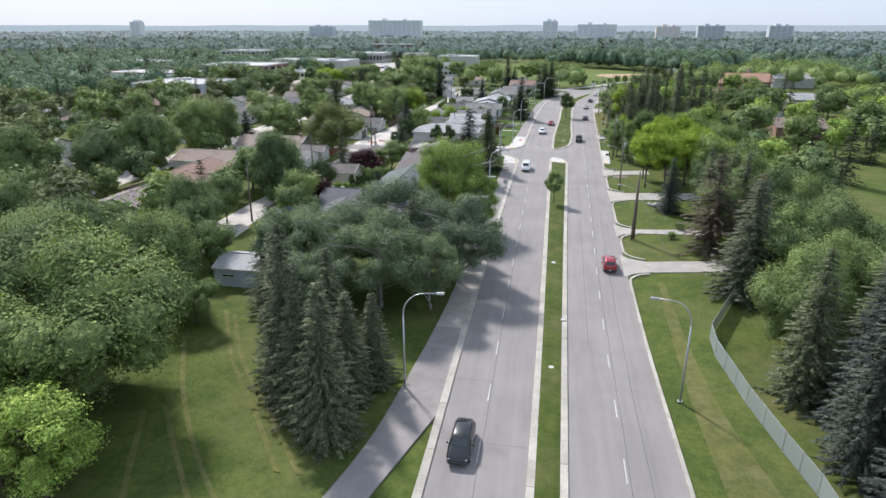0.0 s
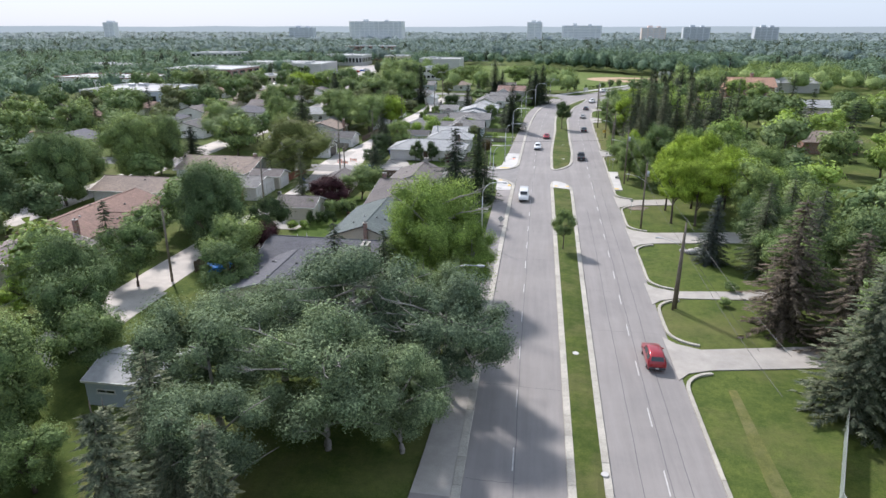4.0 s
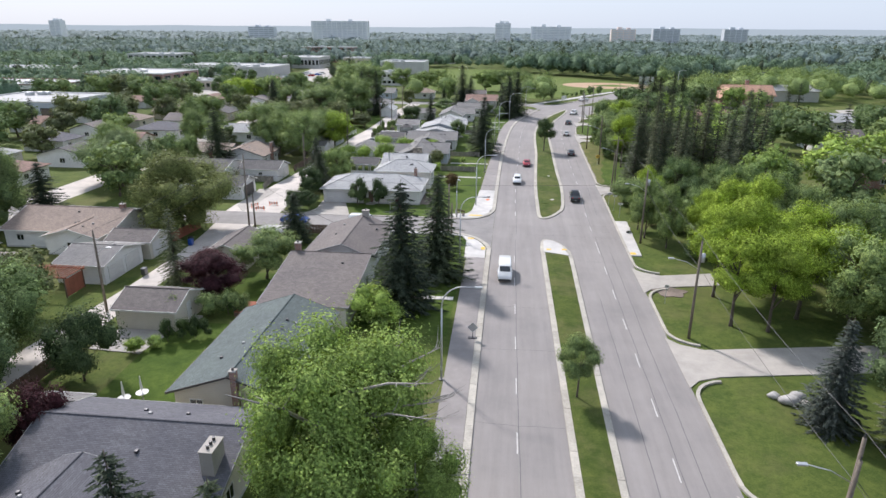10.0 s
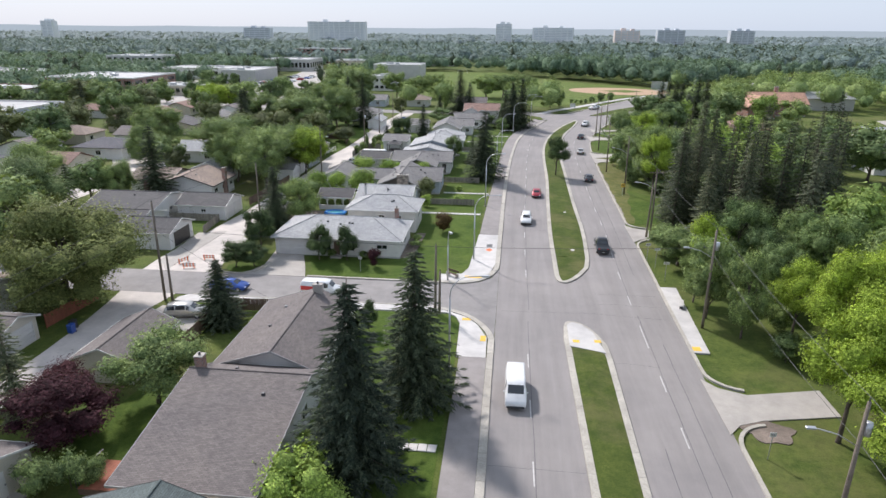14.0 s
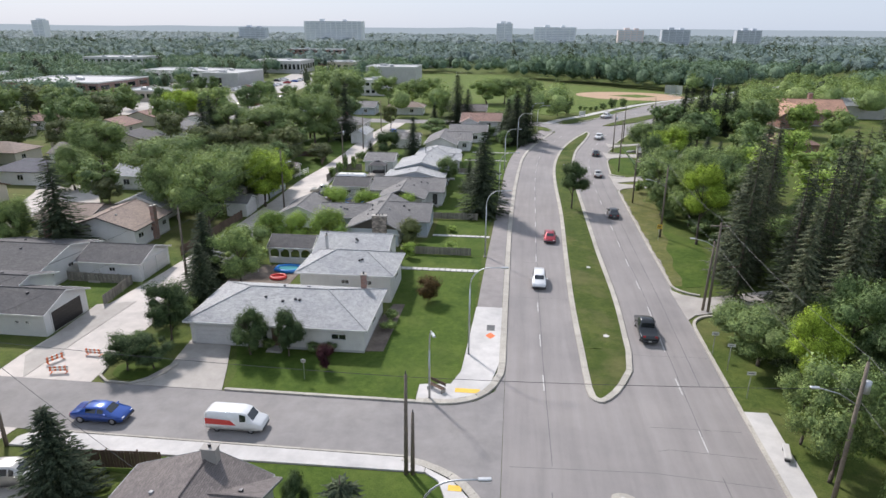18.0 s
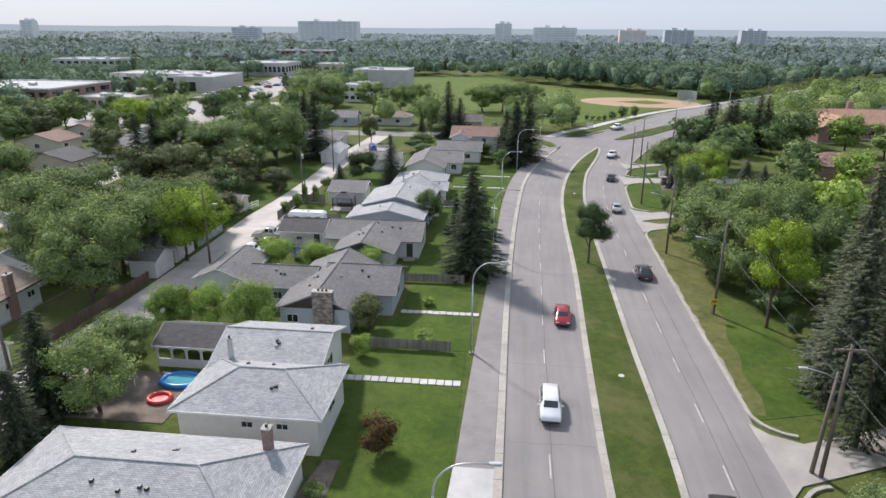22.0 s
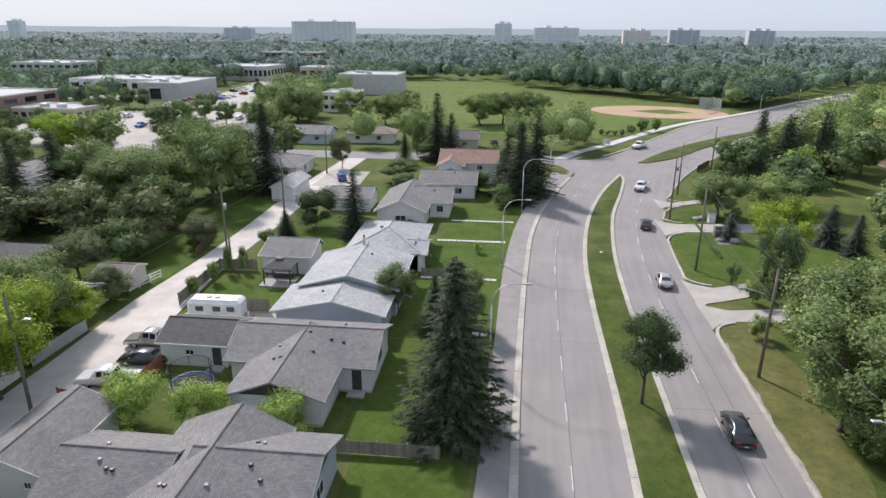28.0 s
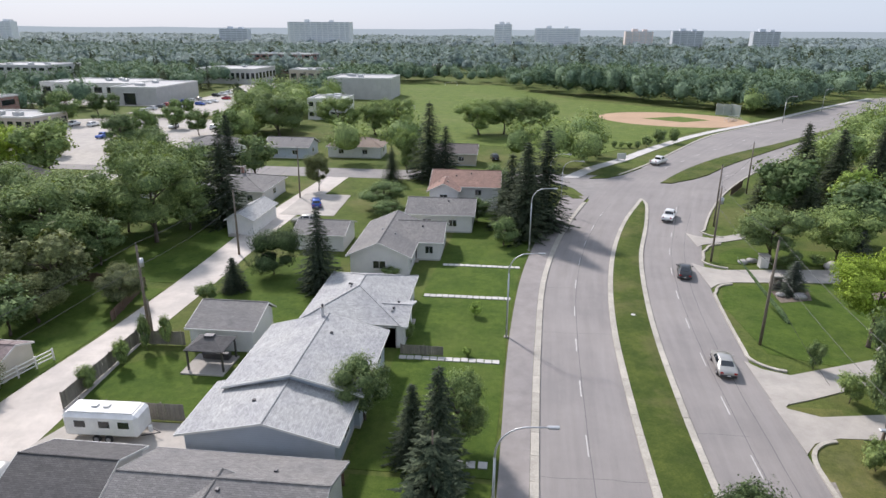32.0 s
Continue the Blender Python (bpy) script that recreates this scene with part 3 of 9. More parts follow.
def driveway(x0, y0, x1, y1, far0, far1, flare=2.4, material=None):
    """A drive from the kerb at x0, y0..y1 to x1, far0..far1, flared at the road."""
    pts = [(x0 - 0.3, y0 - flare), (x0 + 0.9, y0 - 0.4 * flare), (x0 + 3.2, y0), (x1, far0), (x1, far1), (x0 + 3.2, y1), (x0 + 0.9, y1 + 0.4 * flare), (x0 - 0.3, y1 + flare)]
    return tagged(part("driveway", slab(bmesh.new(), pts, -0.2, 0.045 + 0.004 * (int(y0) % 5)), material or M_CONC, None), "pale concrete driveway crossing the grass verge", "driveway", kind="structure")


for row in ((10.8, 83.4, 30, 87.6, 86.5, 91), (11.1, 101, 30, 103.2, 102.5, 105.5), (11.6, 122.4, 34, 127.8, 125.6, 131), (11.8, 144.8, 22, 148.8, 146.2, 150.4), (13.0, 194.9, 26, 199.2, 199, 203),
            (15.0, 263.3, 32, 267.6, 270, 273.5), (17.5, 291.8, 46, 296.4, 294.3, 299.4), (14.8, 257.6, 26, 260.6, 258, 262), (20.4, 308.5, 30, 311, 312, 314.5)):
    driveway(*row)
for pts, lab in (([(-44, 172.2), (-34.4, 172.2), (-35.6, 176), (-37.6, 181.6), (-42, 181.6), (-41.5, 176), (-42.5, 173.6)], "wide pale concrete drive before a garage"),
                 ([(-57, 176), (-54.2, 172.2), (-53.4, 190), (-57.6, 188.6)], "pale concrete apron before a dark garage"),
                 ([(-49.4, 120.8), (-43.5, 120.4), (-42.6, 125.8), (-48.9, 125.8)], "white concrete apron beside a garage"),
                 ([(-49.5, 155.5), (-41, 155), (-41.2, 160.4), (-48.5, 161.2)], "worn asphalt parking place by the lane"),
                 ([(-47.8, 234.6), (-42.8, 234.4), (-42.4, 249.5), (-47, 249.7)], "dusty gravel parking strip by the lane"),
                 ([(-47, 249.7), (-34.5, 249), (-34.4, 253.6), (-45.8, 253.4)], "pale concrete trailer parking place"),
                 ([(-50.5, 316), (-40.5, 316), (-41, 331), (-50.4, 331)], "pale concrete drive off the back lane")):
    tagged(part("driveway", slab(bmesh.new(), pts, -0.2, 0.035), M_CONC, None), lab, "driveway", kind="structure")
for y0, y1, x0, x1 in ((204.6, 205.5, -24, -12.2), (219.9, 220.7, -20.5, -11.2), (282.4, 283.2, -19.8, -8.9), (293.5, 294.2, -18.5, -7.6), (266.6, 267.3, -20.3, -10), (250.6, 251.4, -13.4, -10.6), (137.4, 138.3, -23.2, -12.6)):
    path = thing("garden_path", "row of pale concrete paving slabs across the lawn", "path")
    n = max(2, int((x1 - x0) / 0.75))
    me = mesh_of("paving_slab", boxed(-0.35, -(y1 - y0) / 2, 0, 0.35, (y1 - y0) / 2, 0.09, bevel=0.015), M_CONC_NEW)
    for i in range(n):
        share("paving_slab", me, path, pose(x0 + (i + 0.5) * (x1 - x0) / n, (y0 + y1) / 2 + random.uniform(-0.04, 0.04), 0, 0, 0, random.uniform(-2, 2)))


# ---- kerbs, medians ----
def kerb_run(name, label, pts, width, closed=False, height=0.15, parent=None):
    """Kerb stones laid end to end along pts; width goes to the left of the way."""
    base = thing(name, label, "kerb", kind="structure")
    pts = [Vector((*p, 0)) for p in pts]
    n = len(pts)
    side = []
    for i, p in enumerate(pts):
        a, b = (pts[i - 1], pts[(i + 1) % n]) if closed else (pts[max(i - 1, 0)], pts[min(i + 1, n - 1)])
        d = (b - a).normalized()
        side.append(p + width * Vector((-d.y, d.x, 0)))
    for i in range(n if closed else n - 1):
        j = (i + 1) % n
        g = 0.006
        a, b, c, d = pts[i].lerp(pts[j], g), pts[i].lerp(pts[j], 1 - g), side[i].lerp(side[j], 1 - g), side[i].lerp(side[j], g)
        m = bmesh.new()
        h = height + random.uniform(-0.012, 0.012)
        lo = [m.verts.new((*q.xy, -0.1)) for q in (a, b, c, d)]
        e, f = a.lerp(d, 0.06), b.lerp(c, 0.06)
        mid = [m.verts.new((*q.xy, h - 0.04)) for q in (a, b)]
        hi = [m.verts.new((*q.xy, h)) for q in (e, f, c, d)]
        m.faces.new(hi)
        m.faces.new((lo[0], lo[1], mid[1], mid[0]))
        m.faces.new((mid[0], mid[1], hi[1], hi[0]))
        m.faces.new((lo[1], lo[2], hi[2], hi[1], mid[1]))
        m.faces.new((lo[2], lo[3], hi[3], hi[2]))
        m.faces.new((lo[3], lo[0], mid[0], hi[0], hi[3]))
        part("kerb_stone", m, M_KERB, base)
    return side


def rounded(pts):
    """Points with their corners cut once, ends kept."""
    out = [pts[0]]
    for a, b in zip(pts, pts[1:]):
        out += [tuple(p + (q - p) * k for p, q in zip(a, b)) for k in (0.25, 0.75)]
    return out + [pts[-1]]


left_s = [(LK(y), y) for y in span(18, 157, 3.2)] + rounded([(-8.6, 157.6), (-8.9, 158.9), (-9.8, 160.7), (-11.4, 162.8), (-13.8, 164.2), (-16, 164.8)])
left_n = rounded([(-16.3, 172.2), (-13.2, 172.2), (-11.0, 173.1), (-9.3, 175.0), (-8.4, 178)]) + [(LK(y), y) for y in span(180, 331, 3.0)]
kerb_run("kerb_left_south", "wide pale concrete kerb strip along the road", left_s, 0.7)
kerb_run("kerb_left_north", "wide pale concrete kerb strip along the bend", left_n, 0.7)
kerb_run("kerb_side_north", "pale concrete kerb along the side street", [(x, 172.2) for x in span(-34.2, -16.3, 2.6)], 0.35)
kerb_run("kerb_side_south", "pale concrete kerb along the side street", [(x, 164.8) for x in span(-16, -46.5, 2.8)], 0.2)
kerb_run("kerb_island_west", "pale concrete kerb round a planted corner", [(-47.3, 175), (-47, 173.4), (-45.8, 172.5), (-43.5, 172.4), (-42, 173.2), (-41.2, 174.8), (-41, 176.5)], -0.25)
gaps = ((82, 89.2), (99.6, 104.6), (120.8, 129.4), (143.4, 150.2), (193.4, 200.8), (256.4, 269), (290.4, 297.8), (307.3, 312.3))
start = 18.0
for g0, g1 in gaps + ((470, 471),):
    pts = [(RK(y), y) for y in span(start, g0, 3.0)]
    if start > 20:
        pts = [(RK(start) + 3.6 * (1 - math.sin(a)), start + 3.6 * (1 - math.cos(a)) - 0.9) for a in np.linspace(0.15, 1.35, 7)] + [p for p in pts if p[1] > start + 2.7]
    if g1 < 470:
        pts = [p for p in pts if p[1] < g0 - 2.7] + [(RK(g0) + 3.6 * (1 - math.sin(a)), g0 - 3.6 * (1 - math.cos(a)) + 0.9) for a in np.linspace(1.35, 0.15, 7)]
    kerb_run("kerb_right", "pale chipped concrete kerb beside the grass verge", pts, -0.34)
    start = g1
kerb_run("kerb_far_left", "pale concrete kerb beyond the junction", [(LK(y), y) for y in span(357, 600, 8)], 0.6)


def median(name, label, left, right, y0, y1, south_nose, north_nose, width):
    north_nose, south_nose = rounded(north_nose) if north_nose else [], rounded(south_nose) if south_nose else []
    outline = [(right(y), y) for y in span(y0, y1, 3.0)] + north_nose + [(left(y), y) for y in span(y1, y0, 3.0)] + south_nose
    inner = kerb_run("kerb_" + name, "pale concrete kerb round the grass median", outline, width, True, 0.16)
    m = bmesh.new()
    n = len(span(y0, y1, 3.0))
    r, l = inner[:n], inner[n + len(north_nose):n + len(north_nose) + n][::-1]
    rows = [[m.verts.new((a.x + (b.x - a.x) * k / 4, a.y + (b.y - a.y) * k / 4, 0.13 + (0.1 if 0 < k < 4 else 0) + random.uniform(0, 0.03))) for k in range(5)] for a, b in zip(l, r)]
    for p, q in zip(rows, rows[1:]):
        for k in range(4):
            m.faces.new((p[k], p[k + 1], q[k + 1], q[k]))
    if north_nose:
        m.faces.new(rows[-1] + [m.verts.new((*v.xy, 0.13)) for v in inner[n:n + len(north_nose)]])
    if south_nose:
        m.faces.new(rows[0][::-1] + [m.verts.new((*v.xy, 0.13)) for v in inner[-len(south_nose):]])
    return tagged(part("median_" + name, m, M_MEDIAN, None), label, "grass strip", kind="structure")


median("south", "mown green and dry grass on the raised median", M1L, M1R, -40, 154, [], [(3.5, 157), (2.6, 160), (1.4, 161.9), (0.2, 162.5), (-0.7, 162), (-0.98, 158)], 0.62)
median("north", "mown grass on the curving raised median", M2L, M2R, 184, 331, [(-0.75, 180), (-0.75, 175.2), (-0.1, 174.1), (0.9, 174.1), (2.6, 176.3), (4.2, 180)], [(17.6, 334), (17.1, 335.6), (16.6, 334.6)], 0.62)
tagged(part("pavement_nose", slab(bmesh.new(), [(-0.5, 156.2), (3.1, 155), (2.3, 159.6), (1.2, 161.4), (0.2, 161.9), (-0.4, 161.2)], 0.0, 0.245), M_CONC_NEW, None), "white concrete nose of the median", "pavement", kind="structure")
for x0, y0 in ((-0.1, 157.0), (2.2, 157.2)):
    tagged(part("tactile_plate", boxed(x0, y0, 0.245, x0 + 0.7, y0 + 0.6, 0.26), M_YELLOW, None), "yellow studded plate set in the median", "plate")
FML, FMR = smooth_fn([(350, 24.2), (364.6, 33), (387, 50.6), (406, 69.5), (434.6, 95.8), (472, 129), (540, 190)]), smooth_fn([(350, 26.5), (353.5, 31), (372.5, 46), (397, 66.4), (434, 99), (472, 133), (540, 195)])
fm = ribbon("median_far", FML, FMR, span(350, 540, 5), 0.18, M_MEDIAN, None, 0.2)
tagged(fm, "narrow grass median beyond the junction", "grass strip", kind="structure")
tagged(part("median_island", slab(bmesh.new(), [(9, 352.5), (13, 353.5), (17.2, 357.5), (23.4, 366.3), (21, 366), (15, 361.5)], -0.1, 0.15), M_MEDIAN, None), "small grass island at the junction", "grass strip", kind="structure")
tagged(part("median_corner", slab(bmesh.new(), [(3.4, 333.6), (5.6, 333.8), (4.4, 337), (2.4, 337.6)], -0.1, 0.15), M_MEDIAN, None), "small grass corner island by the path", "grass strip", kind="structure")
far_walk = ribbon("pavement_far", smooth_fn([(352.6, 3.0), (364.7, 9.5), (374, 17), (388, 26), (423, 51), (458, 84), (505, 124), (560, 174)]), smooth_fn([(352.6, 6.5), (364.7, 13), (374, 20.5), (388, 29.5), (423, 54.5), (458, 87), (505, 127), (560, 178)]), span(352.6, 560, 6), 0.1, M_CONC_NEW, None, 0.2)
tagged(far_walk, "pale concrete path following the far bend", "path", kind="structure")

# ---- lane dashes and sealed cracks ----
dash = mesh_of("lane_dash", boxed(-0.05, -1.4, 0.004, 0.05, 1.4, 0.008), M_LINE)


def mid(a, b, k):
    return lambda y: a(y) + (b(y) - a(y)) * k


def dashes(f, y0, y1, step):
    y = y0
    while y < y1:
        share("lane_dash", dash, road, pose(f(y), y, 0, 0, 0, -math.degrees(math.atan2(f(y + 1) - f(y - 1), 2))))
        y += step


dashes(mid(LK, M1L, 0.47), 24, 158, 8.6)
dashes(mid(LK, M2L, 0.48), 177, 330, 8.6)
dashes(mid(M1R, RK, 0.5), 24, 160, 8.4)
dashes(lambda y: mid(M1R, RK, 0.5)(160) + (mid(M2R, RK, 0.43)(184) - mid(M1R, RK, 0.5)(160)) * (y - 160) / 24, 161, 183, 8.4)
dashes(mid(M2R, RK, 0.45), 186, 330, 8.4)
dashes(mid(FMR, RK, 0.5), 360, 540, 9)
dashes(mid(LK, FML, 0.5), 368, 540, 9)


def crack(bm, pts, w):
    for a, b in zip(pts, pts[1:]):
        a, b = Vector((*a, 0.003)), Vector((*b, 0.003))
        d = (b - a).normalized()
        s = Vector((-d.y, d.x, 0)) * w / 2
        bm.faces.new([bm.verts.new(v) for v in (a - s, b - s, b + s, a + s)])


bm = bmesh.new()
for f, y0, y1 in ((mid(LK, M1L, 0.49), 20, 162), (mid(LK, M2L, 0.5), 165, 331), (mid(M1R, RK, 0.53), 20, 165), (mid(M2R, RK, 0.48), 170, 331), (mid(M1R, RK, 0.71), 20, 158), (mid(M2R, RK, 0.7), 178, 326), (mid(M1R, RK, 0.27), 60, 140)):
    drift = 0.0
    pts = []
    for y in span(y0, y1, 1.5):
        drift = 0.9 * drift + random.uniform(-0.03, 0.03)
        pts.append((f(y) + drift, y))
    crack(bm, pts, 0.05)
rnd = random.Random(4)
for i in range(26):
    y = 30 + i * 12.1 + rnd.uniform(-4, 4)
    if 158 < y < 178:
        continue
    l, r = (M1L, M1R) if y < 170 else (M2L, M2R)
    a, b = (LK(y), l(y)) if rnd.random() < 0.45 else (r(y), RK(y))
    a, b = a + 0.1, b - 0.1 - (b - a) * rnd.choice((0, 0, 0.45))
    pts, wob = [], 0.0
    for k in range(7):
        wob += rnd.uniform(-0.12, 0.12)
        pts.append((a + (b - a) * k / 6, y + wob))
    crack(bm, pts, 0.035)
for k in range(3):
    crack(bm, [(M1R(159) + (0.3 if k else -11.5), 164.5 + 3.2 * k), (3 + 2 * k, 165 + 3 * k), (11.6, 164.2 + 3.4 * k)], 0.04)
tagged(part("sealed_crack", bm, M_SEAL, road), kind="stuff")
for x, y, r in ((0.9, 84.5, 0.35), (2.2, 66, 0.3), (1.0, 55, 0.28), (3.1, 208, 0.3), (5.4, 279.5, 0.28), (2.6, 187, 0.35)):
    bm = bmesh.new()
    bmesh.ops.create_cone(bm, cap_ends=True, segments=16, radius1=r, radius2=r * 0.93, depth=0.06, matrix=pose(x, y, 0.24))
    tagged(part("manhole_cover", bm, M_CONC_NEW, None), "small round pale cover in the grass", "cover")

# ---- lawns and fields ----
LAWNS = (("lawn_corner", [(-34.2, 172.7), (-16.4, 172.7), (-16.4, 175.4), (-12.7, 175.8), (-12.1, 193), (-12.05, 211), (-24, 211), (-22.4, 192), (-22.4, 180.6), (-36.6, 180.6), (-34.4, 175.5)]),
         ("lawn_second", [(-24.4, 211.4), (-12, 211.4), (-11.2, 229.2), (-20.5, 229.4), (-20.5, 219)]),
         ("lawn_third", [(-22.6, 230.2), (-11.1, 229.9), (-10.3, 249), (-21, 249)]),
         ("lawn_fourth", [(-21.5, 249.6), (-10.3, 249.6), (-9.2, 275), (-7.9, 290), (-4.8, 309), (-0.5, 328), (-8, 334), (-18, 312), (-20, 284)]),
         ("lawn_brown_house", [(-24.5, 128), (-12.5, 128), (-12.35, 151.8), (-12.55, 160.5), (-13.2, 162.3), (-14.2, 162.95), (-46, 162.5), (-46, 161.6), (-24.5, 159)]),
         ("lawn_back_garden", [(-43, 111), (-34.5, 111), (-34.5, 128), (-41, 128), (-43.5, 124)]),
         ("lawn_back_second", [(-42, 132), (-33.6, 129), (-33.6, 143.5), (-41, 143.5)]),
         ("lawn_yard", [(-47.5, 254), (-36.6, 254.4), (-36, 261.5), (-44, 264.6), (-47.7, 262)]),
         ("lawn_garden", [(-46, 274), (-33, 272.5), (-31.5, 287), (-34, 296), (-45.5, 293)]),
         ("lawn_west", [(-70.5, 283), (-52.5, 283), (-52.5, 302.5), (-56, 318), (-70, 318)]),
         ("lawn_west_near", [(-66, 188), (-56.8, 188), (-56.8, 195.6), (-66, 195.6)]),
         ("lawn_west_far", [(-70, 252), (-54.5, 252), (-53, 281), (-70, 281)]),
         ("lawn_estate", [(17.8, 272), (24, 269.8), (36, 276), (47, 290), (40, 293.2), (18.9, 290.4), (17, 284)]),
         ("lawn_estate_north", [(21, 299), (46, 300.4), (50, 306), (26, 307), (22.6, 303.5)]),
         ("lawn_verge_a", [(12.6, 199.9 + 2), (20, 204), (22, 222), (14.4, 232)]),
         ("lawn_island", [(-46.6, 175.3), (-46.2, 173.8), (-45, 173), (-43, 173.1), (-41.8, 174.4), (-41.4, 177), (-44, 178)]))
for nm, pts in LAWNS:
    tagged(part(nm, slab(bmesh.new(), pts, -0.15, -0.006), M_LAWN, None), "bright green mown lawn", "lawn", kind="structure")
tagged(part("sports_field", slab(bmesh.new(), [(-62, 398), (-10, 392), (8, 376), (22, 391), (48, 424), (82, 461), (86, 474), (20, 532), (-16, 612), (-82, 604), (-76, 530)], -0.15, 0.015), M_FIELD, None), "broad green mown sports field", "field", kind="structure")
ring = [(53 + 27 * math.cos(a) - 3 * math.sin(a), 461 + 21.5 * math.sin(a)) for a in np.linspace(0, 2 * math.pi, 49)[:-1]]
tagged(part("ball_diamond", slab(bmesh.new(), ring, -0.1, 0.03), M_SAND, None), "tan clay infield of a ball diamond", "field", kind="structure")
tagged(part("infield_grass", slab(bmesh.new(), [(55, 452.5), (67, 460), (58, 470), (42, 462)], -0.1, 0.045), M_FIELD, None), "green grass square inside the clay infield", "field", kind="structure")
for nm, pts, m, lab in (("parking_near", [(-176, 352), (-96, 352), (-98, 400), (-112, 432), (-150, 440), (-176, 420)], M_CONC, "wide pale car park"),
                        ("parking_far", [(-160, 446), (-122, 446), (-128, 500), (-152, 600), (-172, 600), (-158, 520)], M_CONC, "wide pale car park before shops"),
                        ("playground", [(-34, 420), (-20, 424), (-22, 462), (-36, 462)], M_SAND, "tan gravel playground"),
                        ("parking_east", [(118, 290), (160, 300), (175, 372), (132, 352)], M_CONC, "pale car park among the trees"),
                        ("plaza_north", [(-260, 470), (-150, 470), (-150, 480), (-260, 500)], M_CONC, "pale paved yard beside low buildings")):
    tagged(part(nm, slab(bmesh.new(), pts, -0.15, 0.01), m, None), lab, "paving", kind="structure")
for nm, pts, lab in (("yard_paving_west", [(-60, 84), (-50, 84), (-50, 93), (-60, 92)], "pale concrete yard among trees"), ("yard_paving_north", [(-100, 147), (-84, 143), (-84, 151), (-99, 157)], "pale concrete drive beside a house"), ("yard_paving_lot", [(-98, 100), (-92, 94), (-90, 104), (-97, 110)], "pale concrete drive between trees")):
    tagged(part(nm, slab(bmesh.new(), pts, -0.15, 0.012), M_LANE, None), lab, "paving", kind="structure")
tagged(ribbon("verge_grit", lambda y: RK(y) + 0.3, lambda y: RK(y) + 0.62 + 0.1 * math.sin(y * 0.63) + 0.08 * math.sin(y * 1.9), span(206, 252, 0.8), 0.02, M_GRAVEL), "pale loose grit along the kerb", "grit", kind="structure")
tagged(ribbon("verge_dry", lambda y: RK(y) + 0.3, lambda y: RK(y) + 2.2 + 3.6 * min(1, max(0, (y - 216) / 18)) + 0.4 * math.sin(y * 0.21) + 0.3 * math.sin(y * 0.77), span(203, 262, 1.5), 0.012, M_TRACK), "dry worn grass strip along the kerb", "verge", kind="structure")
# Ring that glows in the colour of horizon haze; height fits the camera's skyline
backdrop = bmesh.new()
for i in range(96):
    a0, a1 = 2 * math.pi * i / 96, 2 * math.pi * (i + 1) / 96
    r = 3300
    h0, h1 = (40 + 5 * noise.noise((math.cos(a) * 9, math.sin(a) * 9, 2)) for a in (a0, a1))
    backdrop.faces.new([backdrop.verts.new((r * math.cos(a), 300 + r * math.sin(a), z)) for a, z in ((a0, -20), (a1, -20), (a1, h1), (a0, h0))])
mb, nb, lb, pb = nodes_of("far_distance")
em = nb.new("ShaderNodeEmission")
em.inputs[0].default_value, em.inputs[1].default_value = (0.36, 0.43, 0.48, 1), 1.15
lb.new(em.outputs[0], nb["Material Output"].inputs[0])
tagged(part("backdrop", backdrop, mb, None), "glowing pale blue-grey haze ring behind the far distance", "distance", kind="structure")

# ---- trees ----
def quads(name, c, n, size, rng, aspect=0.75, spin=True, soft=None, core=None):
    """A mesh of leaf blades: centres c, facings n, half-lengths size; each a pointed three-cornered blade, shaded softly by clump."""
    n = n / (np.linalg.norm(n, axis=1, keepdims=True) + 1e-9)
    ref = np.where(np.abs(n[:, 2:3]) < 0.9, [[0.0, 0, 1]], [[1.0, 0, 0]])
    u = np.cross(ref, n)
    u /= np.linalg.norm(u, axis=1, keepdims=True)
    w = np.cross(n, u)
    if spin:
        a = rng.uniform(0, 2 * np.pi, (len(c), 1))
        u, w = u * np.cos(a) + w * np.sin(a), w * np.cos(a) - u * np.sin(a)
    s = np.asarray(size).reshape(-1, 1)
    v = np.stack([c - u * s * 0.7 + w * s * aspect, c - u * s * 0.7 - w * s * aspect, c + u * s * 1.1], 1).reshape(-1, 3)
    me = bpy.data.meshes.new(name)
    f = np.arange(len(v)).reshape(-1, 3)
    if soft is None:
        me.from_pydata(v.tolist(), [], f.tolist())
        return me
    k = np.repeat(soft, 3, axis=0)
    if core is not None:
        f, k, v = np.concatenate([f, core[1] + len(v)]), np.concatenate([k, core[2]]), np.concatenate([v, core[0]])
    k /= np.linalg.norm(k, axis=1, keepdims=True) + 1e-9
    me.from_pydata(v.tolist(), [], f.tolist())
    me.shade_smooth()
    me.normals_split_custom_set_from_vertices(k.tolist())
    return me


def lumpy_core(seed, cuts):
    """An uneven closed clump of unit size that stands behind the rim leaves of a far crown."""
    bm = bmesh.new()
    bmesh.ops.create_icosphere(bm, subdivisions=cuts, radius=1.0)
    v = np.array([p.co[:] for p in bm.verts])
    f = np.array([[p.index for p in q.verts] for q in bm.faces])
    bm.free()
    lump = np.array([1 + 0.42 * noise.noise((p[0] * 1.9 + seed * 7, p[1] * 1.9, p[2] * 1.9)) + 0.2 * noise.noise((p[0] * 4.3, p[1] * 4.3 + seed, p[2] * 4.3)) for p in v])
    return v * lump[:, None], f, v


def dirs(rng, k):
    d = rng.normal(size=(k, 3))
    return d / np.linalg.norm(d, axis=1, keepdims=True)


